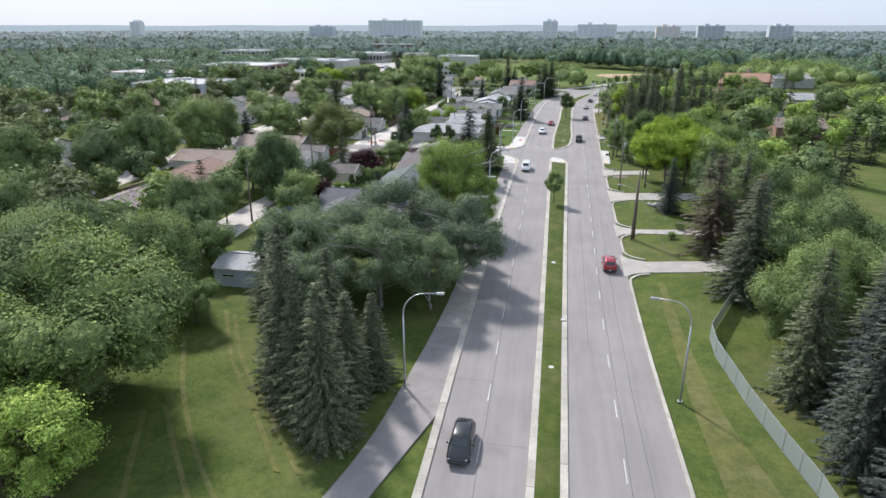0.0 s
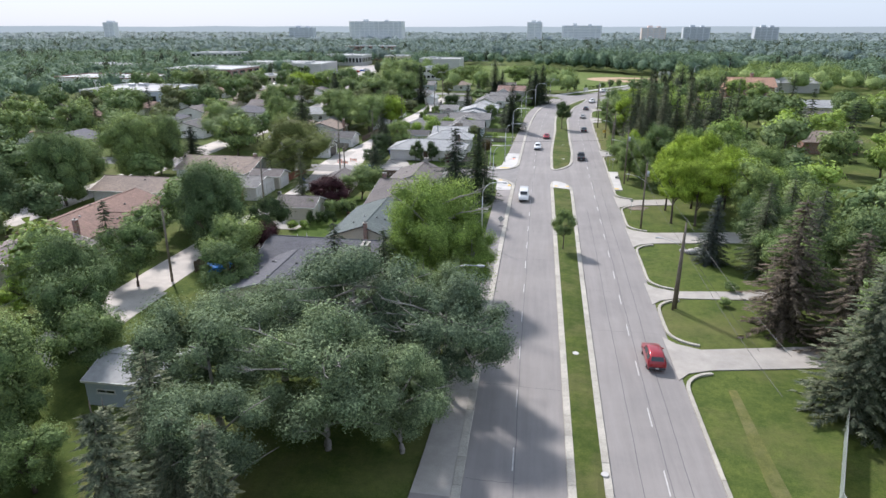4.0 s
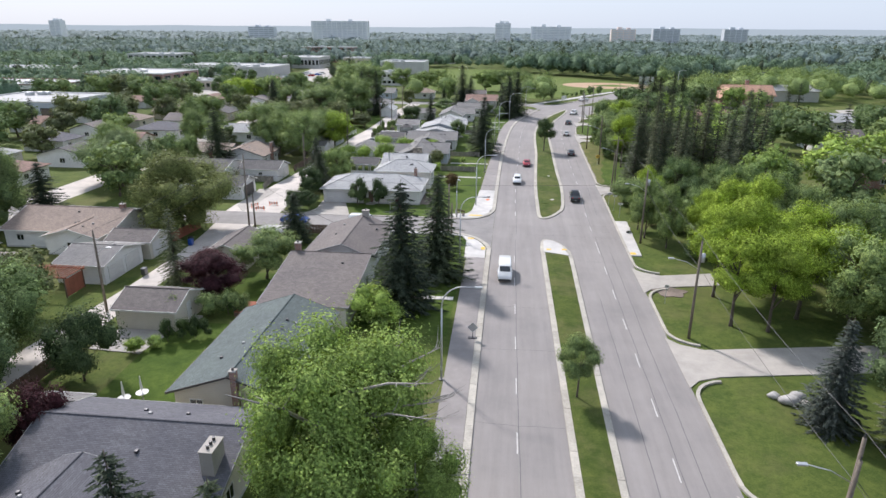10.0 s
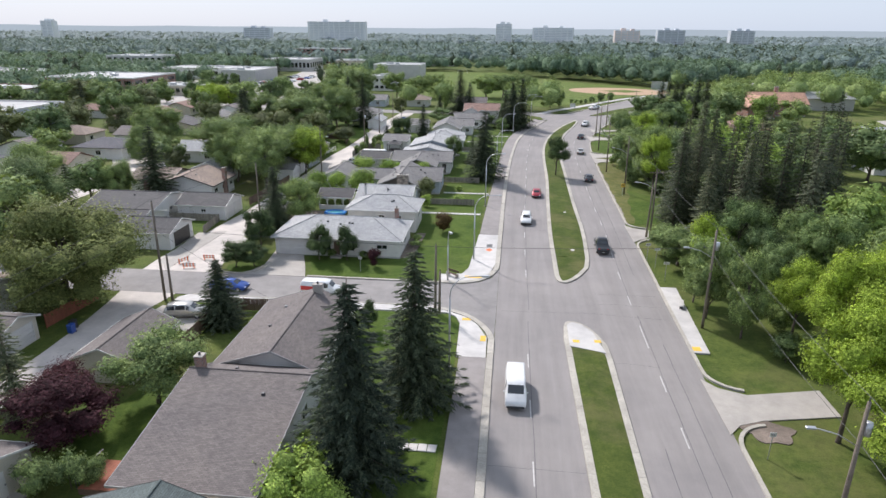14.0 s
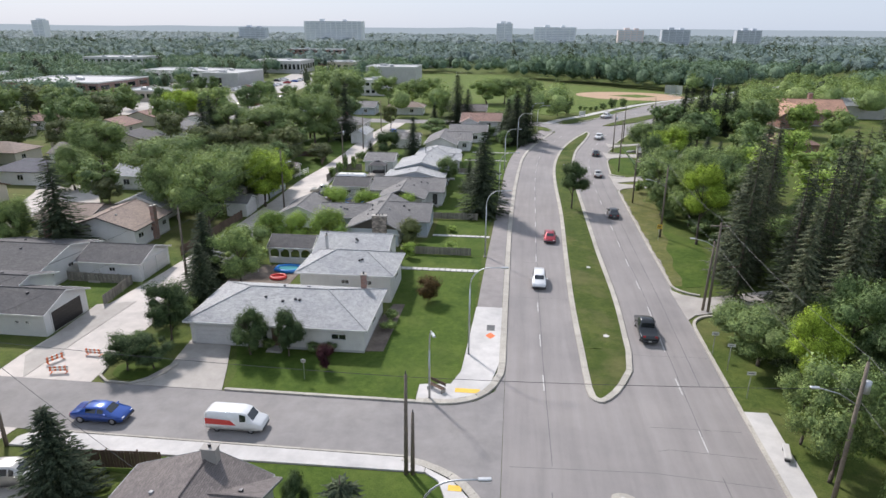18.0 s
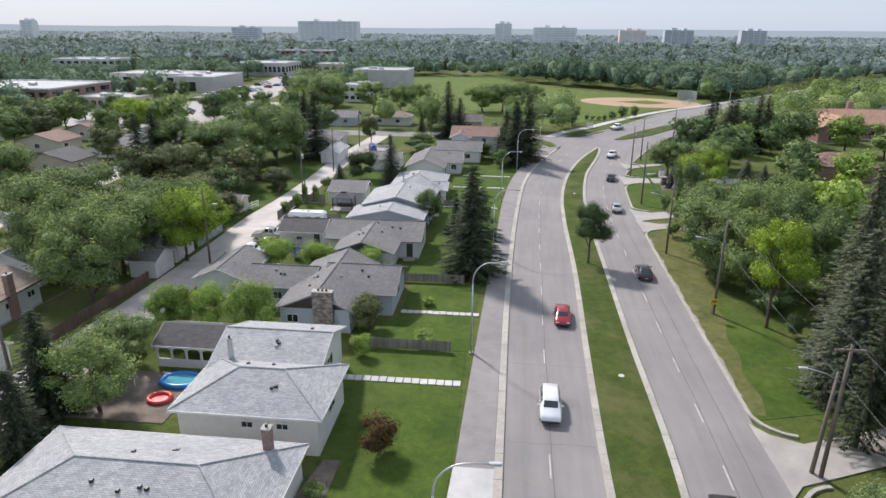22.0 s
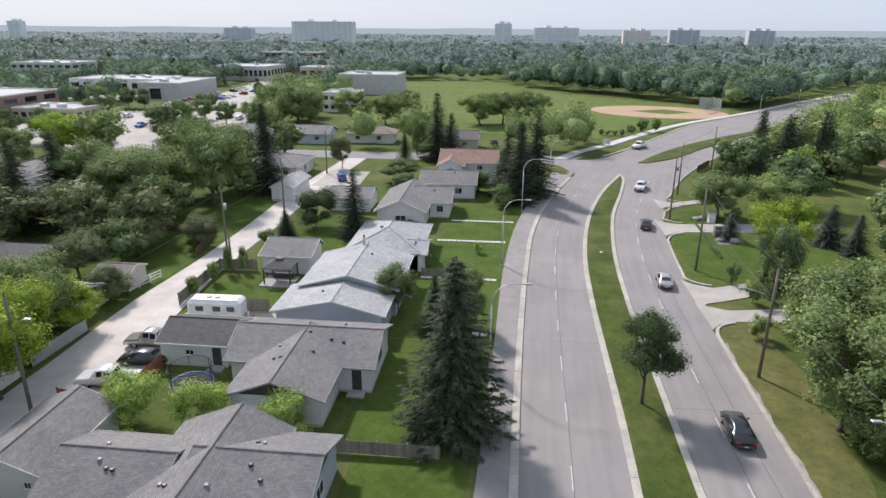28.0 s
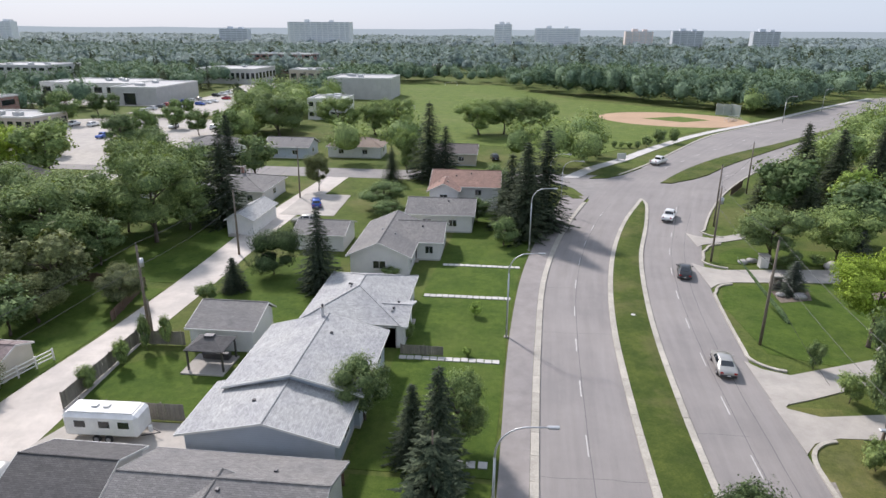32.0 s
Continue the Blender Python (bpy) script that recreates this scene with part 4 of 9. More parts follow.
def crown_points(rng, count, base, top, radius, lobes, lobe_size, flat=1.0):
    """Leaf centres and facings on many uneven sprays that fill a crown from base to top, ragged at the rim."""
    mid, half = (base + top) / 2, (top - base) / 2
    lobes = int(lobes * 1.7)
    d = dirs(rng, lobes)
    d[:, 2] = d[:, 2] * 0.9 + 0.1
    cen = d * np.array([radius, radius, half]) * (rng.uniform(0.3, 1.0, (lobes, 1)) ** 0.6 * 0.8) + [0, 0, mid]
    cen[0] = (0, 0, mid + half * 0.5)
    rad = rng.uniform(0.55, 1.25, lobes) * lobe_size * radius * 0.84
    pick = rng.choice(lobes, count * 2, p=rad**2 / (rad**2).sum())
    v = dirs(rng, count * 2)
    v[:, 2] = v[:, 2] * 0.85 + 0.15
    r = rad[pick] * (1.16 - 0.42 * rng.random(count * 2) ** 1.4)
    ripple = np.array([noise.noise((p[0] * 3.4 + i, p[1] * 3.4, p[2] * 3.4)) for i, p in zip(pick, v)])
    out = cen[pick] - [0, 0, mid]
    out /= np.linalg.norm(out, axis=1, keepdims=True) + 1e-6
    c = cen[pick] + v * (r * (1 + 0.5 * ripple))[:, None] * [1, 1, flat * half / radius * 0.8 + 0.25]
    c += (out + [0, 0, 0.6]) * (rng.random((len(c), 1)) ** 3 * 0.1 * radius) + rng.normal(size=c.shape) * 0.02 * radius
    depth = np.linalg.norm((c - [0, 0, mid]) / [radius, radius, half], axis=1)
    keep = (depth > 0.5) & (ripple > -0.4) | (rng.random(len(c)) < 0.12)
    c, v = c[keep][:count], v[keep][:count]
    c[:, 2] = np.maximum(c[:, 2], 0.12)
    wild = dirs(rng, len(c))
    n = v * 0.9 + wild * 0.55 + [0, 0, 0.35]
    return c, n, v + wild * 0.22 + [0, 0, 0.3], cen, rad * 1.0, flat * half / radius * 0.8 + 0.25


def with_core(rng, found, share=0.2, grow_by=1.6, fill=0.7):
    """Leaf sizes and the closed inner clumps of a crown: some leaves drawn back and enlarged, and an uneven mass inside each spray."""
    c, n, soft, cen, rad, tall = found
    core = rng.random(len(c)) < share
    c[core] -= soft[core] / np.linalg.norm(soft[core], axis=1, keepdims=True) * 0.24 * np.array([1, 1, 0.8])
    lumps = [lumpy_core(int(k), 1) for k in rng.integers(1, 90, 5)]
    vs, fs, ns, at = [], [], [], 0
    for i, (p, r) in enumerate(zip(cen, rad)):
        v, f, d = lumps[i % 5]
        w = v * r * fill * [1, 1, tall] + p
        w[:, 2] = np.maximum(w[:, 2], 0.1)
        vs.append(w)
        fs.append(f + at)
        ns.append(d + [0, 0, 0.25])
        at += len(v)
    return c, n, soft, np.where(core, grow_by, 1.0), (np.concatenate(vs), np.concatenate(fs), np.concatenate(ns))


def limbs(rng, height, radius, base, trunk, splay=0.55, count=6, forks=2):
    bm = bmesh.new()
    lean = Vector((rng.uniform(-0.3, 0.3), rng.uniform(-0.3, 0.3), 0))
    fork = base * rng.uniform(0.9, 1.2)
    tube(bm, [(0, 0, -0.15), (0, 0, 0.25), lean * 0.3 + Vector((0, 0, fork * 0.6)), lean * 0.6 + Vector((0, 0, fork)), lean + Vector((0, 0, height * 0.75))], [trunk * 1.35, trunk * 1.05, trunk * 0.9, trunk * 0.8, trunk * 0.12], 8)
    for k in range(count):
        a = 2 * math.pi * k / count + rng.uniform(-0.4, 0.4)
        z0 = fork + (height * 0.6 - fork) * k / count
        end = Vector((math.cos(a) * radius * splay, math.sin(a) * radius * splay, min(height * 0.88, z0 + height * rng.uniform(0.18, 0.36))))
        st = Vector((lean.x * 0.6, lean.y * 0.6, z0))
        m = st.lerp(end, 0.5) + Vector((0, 0, height * 0.03))
        tube(bm, [st, m, end], [trunk * 0.45, trunk * 0.28, trunk * 0.08], 5)
        for _ in range(forks):
            tip = m + Vector((rng.uniform(-1, 1), rng.uniform(-1, 1), rng.uniform(0.3, 1.2))) * radius * 0.35
            tube(bm, [m, tip], [trunk * 0.16, trunk * 0.04], 4)
    return bm


def plain_mesh(name, bm, material):
    me = bpy.data.meshes.new(name)
    bm.to_mesh(me)
    bm.free()
    me.materials.append(material)
    me.shade_smooth()
    return me


def deciduous_kind(seed, count, lobes, lobe, base, size, flat=1.0, splay=0.55, bark=None, trunk=0.2, fill=0.74):
    """Crown and trunk for a tree ten metres high and four in radius."""
    rng = np.random.default_rng(seed)
    c, n, soft, grown, core = with_core(rng, crown_points(rng, count, base, 10.0, 4.0, lobes, lobe, flat), fill=fill)
    me = quads("crown", c, n, rng.uniform(0.6, 1.25, len(c)) * size * grown, rng, soft=soft, core=core)
    me.materials.append(M_GREEN_L)
    return me, plain_mesh("trunk", limbs(rng, 10, 4, max(base, 1.2), trunk, splay), bark or M_BARK), 10.0, 4.0


def shrub_kind(seed, count, size=0.1):
    rng = np.random.default_rng(seed)
    c, n, soft, grown, core = with_core(rng, crown_points(rng, count, 0.15, 3.0, 1.8, 9, 0.5), 0.12, 1.6)
    me = quads("foliage", c, n, rng.uniform(0.6, 1.25, len(c)) * size * grown, rng, soft=soft, core=core)
    me.materials.append(M_GREEN_L)
    return me, plain_mesh("stem", limbs(rng, 2.4, 1.6, 0.4, 0.06, 0.6, 5, 1), M_BARK), 3.0, 1.8


def blades(name, c, u, n, length, width, soft):
    """Narrow pointed sprays laid along u, facing n, shaded softly by bough."""
    u = u / (np.linalg.norm(u, axis=1, keepdims=True) + 1e-9)
    w = np.cross(n, u)
    w /= np.linalg.norm(w, axis=1, keepdims=True) + 1e-9
    le, wd = length.reshape(-1, 1), width.reshape(-1, 1)
    v = np.stack([c - w * wd, c + u * le, c + w * wd], 1).reshape(-1, 3)
    me = bpy.data.meshes.new(name)
    me.from_pydata(v.tolist(), [], np.arange(len(v)).reshape(-1, 3).tolist())
    me.shade_smooth()
    k = soft / np.linalg.norm(soft, axis=1, keepdims=True)
    me.normals_split_custom_set_from_vertices(np.repeat(k, 3, axis=0).tolist())
    return me


def conifer_kind(seed, whorls=32, arms=14, droop=0.3, thin=1.0, power=0.85, width=0.5, gaps=0.0):
    """A spruce fifteen metres high and three in radius: tiers of drooping boughs, each a rib with needle sprays down both sides."""
    rng = np.random.default_rng(seed)
    cs, us, ns, ls, ws, sf = [], [], [], [], [], []
    for i in range(whorls):
        f = i / whorls
        z = 0.4 + 14.3 * f**0.95
        reach = 3.0 * (1 - f) ** power * rng.uniform(0.78, 1.12) + 0.2
        k = max(5, int(arms * (0.5 + 0.5 * (1 - f))))
        for j in range(k):
            if rng.random() < gaps:
                continue
            a = 2 * np.pi * (j + rng.uniform(-0.4, 0.4)) / k + i * 0.7
            le = reach * rng.uniform(0.7, 1.18)
            steps = max(4, int(le / 0.19 * thin))
            t = (np.arange(steps) + rng.uniform(0.2, 0.9, steps)) / steps
            d, sd = np.array([np.cos(a), np.sin(a), 0]), np.array([-np.sin(a), np.cos(a), 0])
            zz = z + rng.uniform(-0.15, 0.15) + 0.2 * le * t - droop * le * t**1.7 * 1.5 + 0.12 * le * t**5
            p = d * (le * t)[:, None]
            p[:, 2] = zz
            for side in (-1, 1):
                spread = rng.uniform(0.55, 1.0, (steps, 1))
                u = d + side * sd * spread + np.concatenate([np.zeros((steps, 2)), rng.uniform(-0.75, -0.1, (steps, 1))], 1)
                cs.append(p)
                us.append(u)
                ns.append(np.tile([0, 0, 1.0], (steps, 1)) + rng.normal(size=(steps, 3)) * 0.45)
                ls.append(width * rng.uniform(0.75, 1.4, steps) * (1.15 - 0.5 * t) * (0.55 + 0.45 * (1 - f)))
                ws.append(width * rng.uniform(0.1, 0.17, steps))
                sf.append(d * 0.75 + side * sd * 0.25 + [0, 0, 0.7] + rng.normal(size=(steps, 3)) * 0.18)
            cs.append(p[-1:] - d * 0.1)
            us.append((d + [0, 0, -0.15])[None, :])
            ns.append(np.array([[0, 0, 1.0]]))
            ls.append(np.array([width * 0.9]))
            ws.append(np.array([width * 0.2]))
            sf.append((d + [0, 0, 0.6])[None, :])
    me = blades("needle_cover", *(np.concatenate(q) for q in (cs, us, ns, ls, ws, sf)))
    me.materials.append(M_NEEDLE)
    bm = bmesh.new()
    tube(bm, [(0, 0, -0.15), (0, 0, 0.4), (0, 0, 7), (0, 0, 14.9)], [0.26, 0.2, 0.13, 0.02], 8)
    for i in range(30):
        a, z = rng.uniform(0, 6.28), rng.uniform(1.0, 12)
        r = 2.2 * (1 - z / 15)
        tube(bm, [(0, 0, z), (math.cos(a) * r, math.sin(a) * r, z - 0.1 * r)], [0.04, 0.012], 4)
    return me, plain_mesh("trunk", bm, M_BARK), 15.0, 3.0


ROUND = [deciduous_kind(11 + s, 11000, 17, 0.38, 0.7, 0.11, 0.85, fill=0.7) for s in range(3)]
BROAD = [deciduous_kind(31 + s, 15000, 22, 0.34, 0.6, 0.095, 0.78, 0.7, fill=0.7) for s in range(3)]
TALL = [deciduous_kind(51 + s, 11000, 22, 0.38, 0.3, 0.11, 1.0, 0.5) for s in range(2)]
OPEN = [deciduous_kind(71 + s, 50000, 25, 0.3, 0.8, 0.058, 0.8, 0.95, M_BARK_PALE, 0.2, 0.66) for s in range(3)]
STREET = [deciduous_kind(91 + s, 17000, 16, 0.36, 2.4, 0.088, 0.7, fill=0.68) for s in range(3)]
DENSE = [deciduous_kind(121 + s, 36000, 30, 0.35, -0.8, 0.072, 0.98, 0.6, fill=0.72) for s in range(3)]
DISTANT = [deciduous_kind(111 + s, 2000, 14, 0.42, 0.6, 0.26, 0.85) for s in range(4)]
SHRUB = [shrub_kind(131 + s, 2800, 0.085) for s in range(3)]
LILAC = [shrub_kind(141 + s, 9000, 0.05) for s in range(2)]
SPRUCE = [conifer_kind(151 + s, 34, 16, 0.3, 1.0, 0.8, 0.6, 0.05) for s in range(3)]
SPRUCE_RAGGED = [conifer_kind(161 + s, 30, 12, 0.36, 0.95, 0.72, 0.6, 0.12) for s in range(2)]
PINE_SLIM = [conifer_kind(171 + s, 34, 9, 0.24, 1.0, 0.55, 0.5, 0.08) for s in range(2)]
SPRUCE_FAR = [conifer_kind(181 + s, 20, 8, 0.3, 0.35, 0.8, 1.05) for s in range(2)]
TREE_AREA = []


def bare_branches(x, y, h, r, count, seed, side=None):
    """Pale leafless limbs that reach out of a crown, forking twice, as a part of the nearest tree grown there."""
    rng = random.Random(seed)
    bm = bmesh.new()
    for _ in range(count):
        a = rng.uniform(0, 6.28) if side is None else side + rng.uniform(-0.9, 0.9)
        d = Vector((math.cos(a), math.sin(a), rng.uniform(0.1, 0.7)))
        p0 = Vector((0, 0, h * rng.uniform(0.5, 0.7)))
        p1 = p0 + Vector((d.x * r * 0.55 + rng.uniform(-0.5, 0.5), d.y * r * 0.55 + rng.uniform(-0.5, 0.5), d.z * h * 0.2))
        p2 = p0 + Vector((d.x * r * 0.95, d.y * r * 0.95, d.z * h * 0.3))
        tube(bm, [p0, p1, p2], [0.11, 0.07, 0.02], 5)
        for k in range(5):
            q = p1.lerp(p2, rng.uniform(0.0, 0.9))
            w = Vector((d.x + rng.uniform(-0.9, 0.9), d.y + rng.uniform(-0.9, 0.9), rng.uniform(-0.2, 1.0)))
            tip = q + w * rng.uniform(0.4, 0.8)
            tube(bm, [q, tip, tip + Vector((w.x * 0.5, w.y * 0.5, w.z * 0.5 + 0.35))], [0.035, 0.022, 0.008], 4)
    e = min((o for o in bpy.data.objects if o.type == "EMPTY" and "tree" in o.name), key=lambda o: (o.location.x - x) ** 2 + (o.location.y - y) ** 2)
    ob = part("bare_branch", bm, M_BARK_PALE, e, "leafless pale grey branches")
    ob.scale = [1 / v for v in e.scale]
    ob.rotation_euler = (0, 0, -e.rotation_euler[2])


def grow(name, kinds, material, label, rows, category="tree", group="", bark=None):
    for i, (x, y, h, r) in enumerate(rows):
        crown, trunk, h0, r0 = kinds[i % len(kinds)]
        e = thing(name, label, category, x, y, 0, (x * 37 + y * 53) % 360, group)
        e.scale = (r / r0, r / r0, h / h0)
        a, b = new(crown.name.split(".")[0], crown), new(trunk.name.split(".")[0], trunk)
        for ob, m in ((a, material), (b, bark)):
            ob.parent = e
            if m:
                ob.material_slots[0].link = "OBJECT"
                ob.material_slots[0].material = m
        TREE_AREA.append((x, y, r))


# by the open lot at the start
grow("broadleaf_tree", DENSE, M_GREEN_L, "large spreading green broadleaf tree on the grass lot", [(-39.5, 43, 16, 8.2), (-52, 50, 14, 7), (-46, 62, 12, 5.5), (-50, 36, 13, 6.5), (-60, 60, 13, 7)])
grow("broadleaf_tree", ROUND, M_BRIGHT_L, "yellow-green broadleaf tree at the lot's edge", [(-41.5, 37.5, 9.2, 4.8), (-34.5, 30.5, 9, 4.4), (-39, 31, 8.5, 4)])
grow("spruce_tree", SPRUCE, M_NEEDLE_OLIVE, "tall olive-green spruce beside the path", [(-17, 40.5, 14.5, 3.2), (-20.2, 43.8, 13, 2.9), (-22.5, 46.5, 17, 3.2), (-17, 46.5, 11, 2.6), (-15.6, 49.8, 9.5, 2.3), (-24.5, 49.5, 15, 2.8), (-20, 50.5, 13.5, 2.7)])
grow("cottonwood_tree", OPEN, M_WILLOW_L, "huge silvery cottonwood with dead pale twigs", [(-27, 75.5, 11.2, 6), (-20, 77, 14.2, 7.4), (-11.2, 75, 12, 6), (-29.5, 67.5, 12.5, 6.2), (-19.5, 66, 12.5, 6.2), (-13.2, 83, 10, 4.2), (-25, 59, 10.5, 4.6), (-13.5, 66.5, 10, 4.4)])
grow("spruce_tree", SPRUCE_RAGGED, M_NEEDLE_OLIVE, "ragged yellowing spruce by the lot", [(-30.5, 61, 11, 3.2), (-26, 56, 9.5, 2.6), (-33.5, 64.5, 10, 2.6)])
grow("broadleaf_tree", ROUND, M_DARK_L, "dark green broadleaf tree behind a garden shed", [(-45.5, 72.5, 8, 3.6), (-34.5, 76.5, 7, 3), (-49.6, 77, 10, 3.6), (-54.9, 94.3, 9.3, 3.6), (-41, 93, 8, 4), (-39, 58, 6, 3)])
grow("broadleaf_tree", OPEN, M_BRIGHT_L, "light green broadleaf tree with bare grey branches", [(-16.4, 98, 16.4, 6.6), (-11.4, 97.4, 11, 3.8), (-19.5, 100.5, 10.5, 4)])
grow("young_spruce", SPRUCE_RAGGED, M_NEEDLE, "thin young spruce before a grey roofed house", [(-27.1, 92.4, 11, 3.0), (-20.8, 91, 11, 2.8)])
grow("broadleaf_tree", ROUND, M_BRIGHT_L, "bright green bushy tree in a back garden", [(-71.8, 80, 6.4, 4.6), (-62.5, 84, 6, 3.2)])
grow("broadleaf_tree", ROUND, M_GREEN_L, "bushy green tree beside a slate roof", [(-43.6, 98.5, 9.6, 4.2)])
grow("plum_tree", ROUND, M_PURPLE_L, "purple-leaved ornamental tree in a garden", [(-41.5, 103.8, 7, 2.3), (-42.3, 135.6, 6.4, 4.3), (-45, 138.5, 5, 3)])
grow("cedar_tree", LILAC, M_DEEP_L, "dense dark green cedar", [(-45.8, 115, 6.7, 3.5), (-41, 287.4, 6, 3.9)])
grow("broadleaf_tree", DENSE, M_DARK_L, "tall dark broadleaf tree behind the lane", [(-56, 116, 12.5, 5.6), (-51.2, 107, 15, 5.6), (-90, 76, 13, 7), (-53, 81, 12, 4.6), (-77.5, 74, 11.7, 4.4), (-92, 128, 14.6, 5.9), (-101, 103, 15, 7), (-92, 112, 13, 6), (-60.5, 66, 12, 5.5)])
grow("maple_tree", DENSE, M_GREEN_L, "large round green maple on the street corner", [(-90, 192, 11.5, 7.5), (-90, 156, 14.5, 6.5), (-92, 151, 15, 7), (-97, 240.6, 9.6, 4.6), (-81, 205, 8.4, 3.4), (-106, 262, 11, 6.5), (-104, 212, 10, 5.5), (-97, 139, 12, 6)])
grow("maple_tree", DENSE, M_MAPLE_L, "large round olive-green maple on the street corner", [(-58.8, 159.5, 13.6, 8.2)])
grow("broadleaf_tree", ROUND, M_GREEN_L, "green leafy tree beside a brown roofed house", [(-38, 141.6, 7.4, 4.2), (-43, 197, 8.3, 3.8), (-45.3, 204.7, 6.1, 3.5), (-21.4, 256, 6.6, 2.6), (-13.2, 252.6, 7.8, 2.5)])
grow("spruce_tree", SPRUCE, M_NEEDLE, "tall dense dark spruce on the front lawn", [(-18.4, 134.5, 16, 4.4), (-15.3, 145, 14.6, 4.0), (-12.9, 233.6, 15.6, 4.5), (-14.2, 248, 10.5, 2.4), (-16.5, 251, 7, 1.9)])
grow("spruce_tree", SPRUCE, M_NEEDLE, "dark spruce among the houses", [(-39.2, 157.2, 8, 2.9), (-73.8, 205.4, 15, 4.4), (-85.5, 163, 10.4, 4.2), (-33.1, 282.7, 11.2, 3.1), (-47.5, 197, 9.8, 3.1), (-45, 190.6, 8, 2.6), (-44, 281.5, 4.6, 1.9), (-94, 297, 13.9, 4.4), (-87.5, 279.5, 15, 4.2), (-57.5, 309.5, 17, 4.4), (-70.5, 341, 14.6, 4), (-27, 347.5, 17.5, 5), (-23, 343, 13, 4), (-34.7, 343, 8, 2.4)])
grow("spruce_tree", SPRUCE, M_NEEDLE, "tall spruces at the bend of the path", [(-6.6, 307.5, 16, 4.6), (-3.4, 313.5, 17, 4.6), (-9, 313, 13, 4.2), (-6.2, 320.5, 13, 4.4)])
grow("broadleaf_tree", ROUND, M_DARK_L, "dark rounded tree near the bend", [(-14.8, 315.5, 4.6, 2.3), (-10, 303.5, 5, 2.6), (-10.5, 327, 6, 3), (-12.5, 334, 7, 3.2), (-32.7, 321.5, 5.6, 4.8), (-30, 314, 4, 3)])
grow("broadleaf_tree", ROUND, M_DEEP_L, "slim dark green tree beside the lane", [(-44, 181, 7.3, 2.6)])
grow("apple_tree", ROUND, M_DEEP_L, "low round-headed green tree on a kerbed island", [(-45.1, 174.6, 4.0, 2.3), (-42.7, 175.2, 4.0, 2.1)])
grow("clipped_tree", TALL, M_DEEP_L, "clipped round dark green tree beside a drive", [(-34.4, 179.0, 5.4, 2.1), (-30.4, 179.2, 5.2, 1.75)])
grow("plum_tree", SHRUB, M_PURPLE_L, "small purple-leaved tree on the lawn", [(-25.8, 177, 2.7, 1.1)])
grow("rust_shrub", SHRUB, M_RED_L, "round rust-tinted shrub on the lawn", [(-18, 194.4, 3.2, 1.8)])
grow("lilac_bush", LILAC, M_BRIGHT_L, "bushy fresh green lilac by a garage", [(-44.6, 212.8, 5.2, 2.5), (-40.8, 213.4, 4.8, 2.3), (-35.6, 213.2, 5.8, 2.9), (-40.4, 231.4, 4.6, 2.9), (-33.6, 231.6, 4.1, 2.5), (-26, 230.7, 3.9, 2.5), (-36.8, 226, 2.5, 2)])
grow("blossom_bush", SHRUB, M_OLIVE_L, "pale blossoming bush before a house", [(-23.2, 215, 4.2, 2.2)])
grow("shrub", SHRUB, M_BRIGHT_L, "small round green shrub on the lawn", [(-22.6, 209.6, 2.3, 1.2), (-16.7, 212.4, 1.6, 1.3), (-21.6, 130.2, 4.4, 2.6), (-19.4, 129.4, 3, 1.8), (-21.8, 134.6, 3, 1.7), (-19.9, 128.6, 1.4, 1.0), (-44, 120.5, 1.6, 1.1), (-42.6, 121.8, 1.3, 0.9), (-17.6, 222.5, 1.0, 0.8), (-13.3, 261, 1.5, 0.7), (-13, 277.5, 1.7, 0.8), (-13.4, 268, 0.9, 0.5)])
grow("garden_shrub", SHRUB, M_GREEN_L, "dark green garden shrub along a wall", [(-40.5, 129.6, 2.8, 1.6), (-38.4, 130.4, 3, 1.3), (-36.9, 130.8, 2.6, 1.1), (-43.2, 127.6, 3.4, 1.2), (-21.3, 186, 1.2, 0.9), (-21.5, 189, 1.1, 0.8), (-33, 180.2, 1.2, 0.8), (-28, 180.2, 1.1, 0.9), (-26.5, 180.2, 1.2, 0.8), (-46.2, 184, 2.6, 1.5), (-45.8, 187, 2.4, 1.6), (-46.6, 179, 1.8, 1.2), (-47, 208, 2.6, 1.6)])
grow("columnar_shrub", SHRUB, M_GREEN_L, "narrow upright green shrub by the fence", [(-46.4, 265.3, 4, 0.7), (-44.8, 266.4, 3.6, 0.7), (-47, 262, 3, 0.8), (-47.6, 257.4, 2.6, 1.0), (-20.6, 304.2, 2.4, 1.2), (-25, 287.6, 1.8, 1.2), (-20, 271, 2, 0.9), (-45.6, 277.5, 2.6, 1.3)])
# west of the lane
grow("broadleaf_tree", BROAD, M_GREEN_L, "green canopy tree along the back lane", [(-57, 217, 13.6, 5.5), (-72, 232, 14, 8), (-60, 228, 12, 6.5), (-66, 224, 13, 5), (-74, 240, 13, 7), (-60, 238, 11.5, 6), (-59, 244, 10.8, 5.4), (-102, 258, 13, 7), (-64, 298.5, 15, 7), (-77, 297, 12.8, 8), (-69, 310, 15.6, 6.9), (-72, 286, 13, 7.5), (-90, 300, 13, 6.2)])
grow("broadleaf_tree", ROUND, M_LIME_L, "yellow-green tree by the back lane", [(-53.8, 233.5, 11.5, 5), (-56, 247, 7, 3.4), (-56, 239.5, 10, 4)])
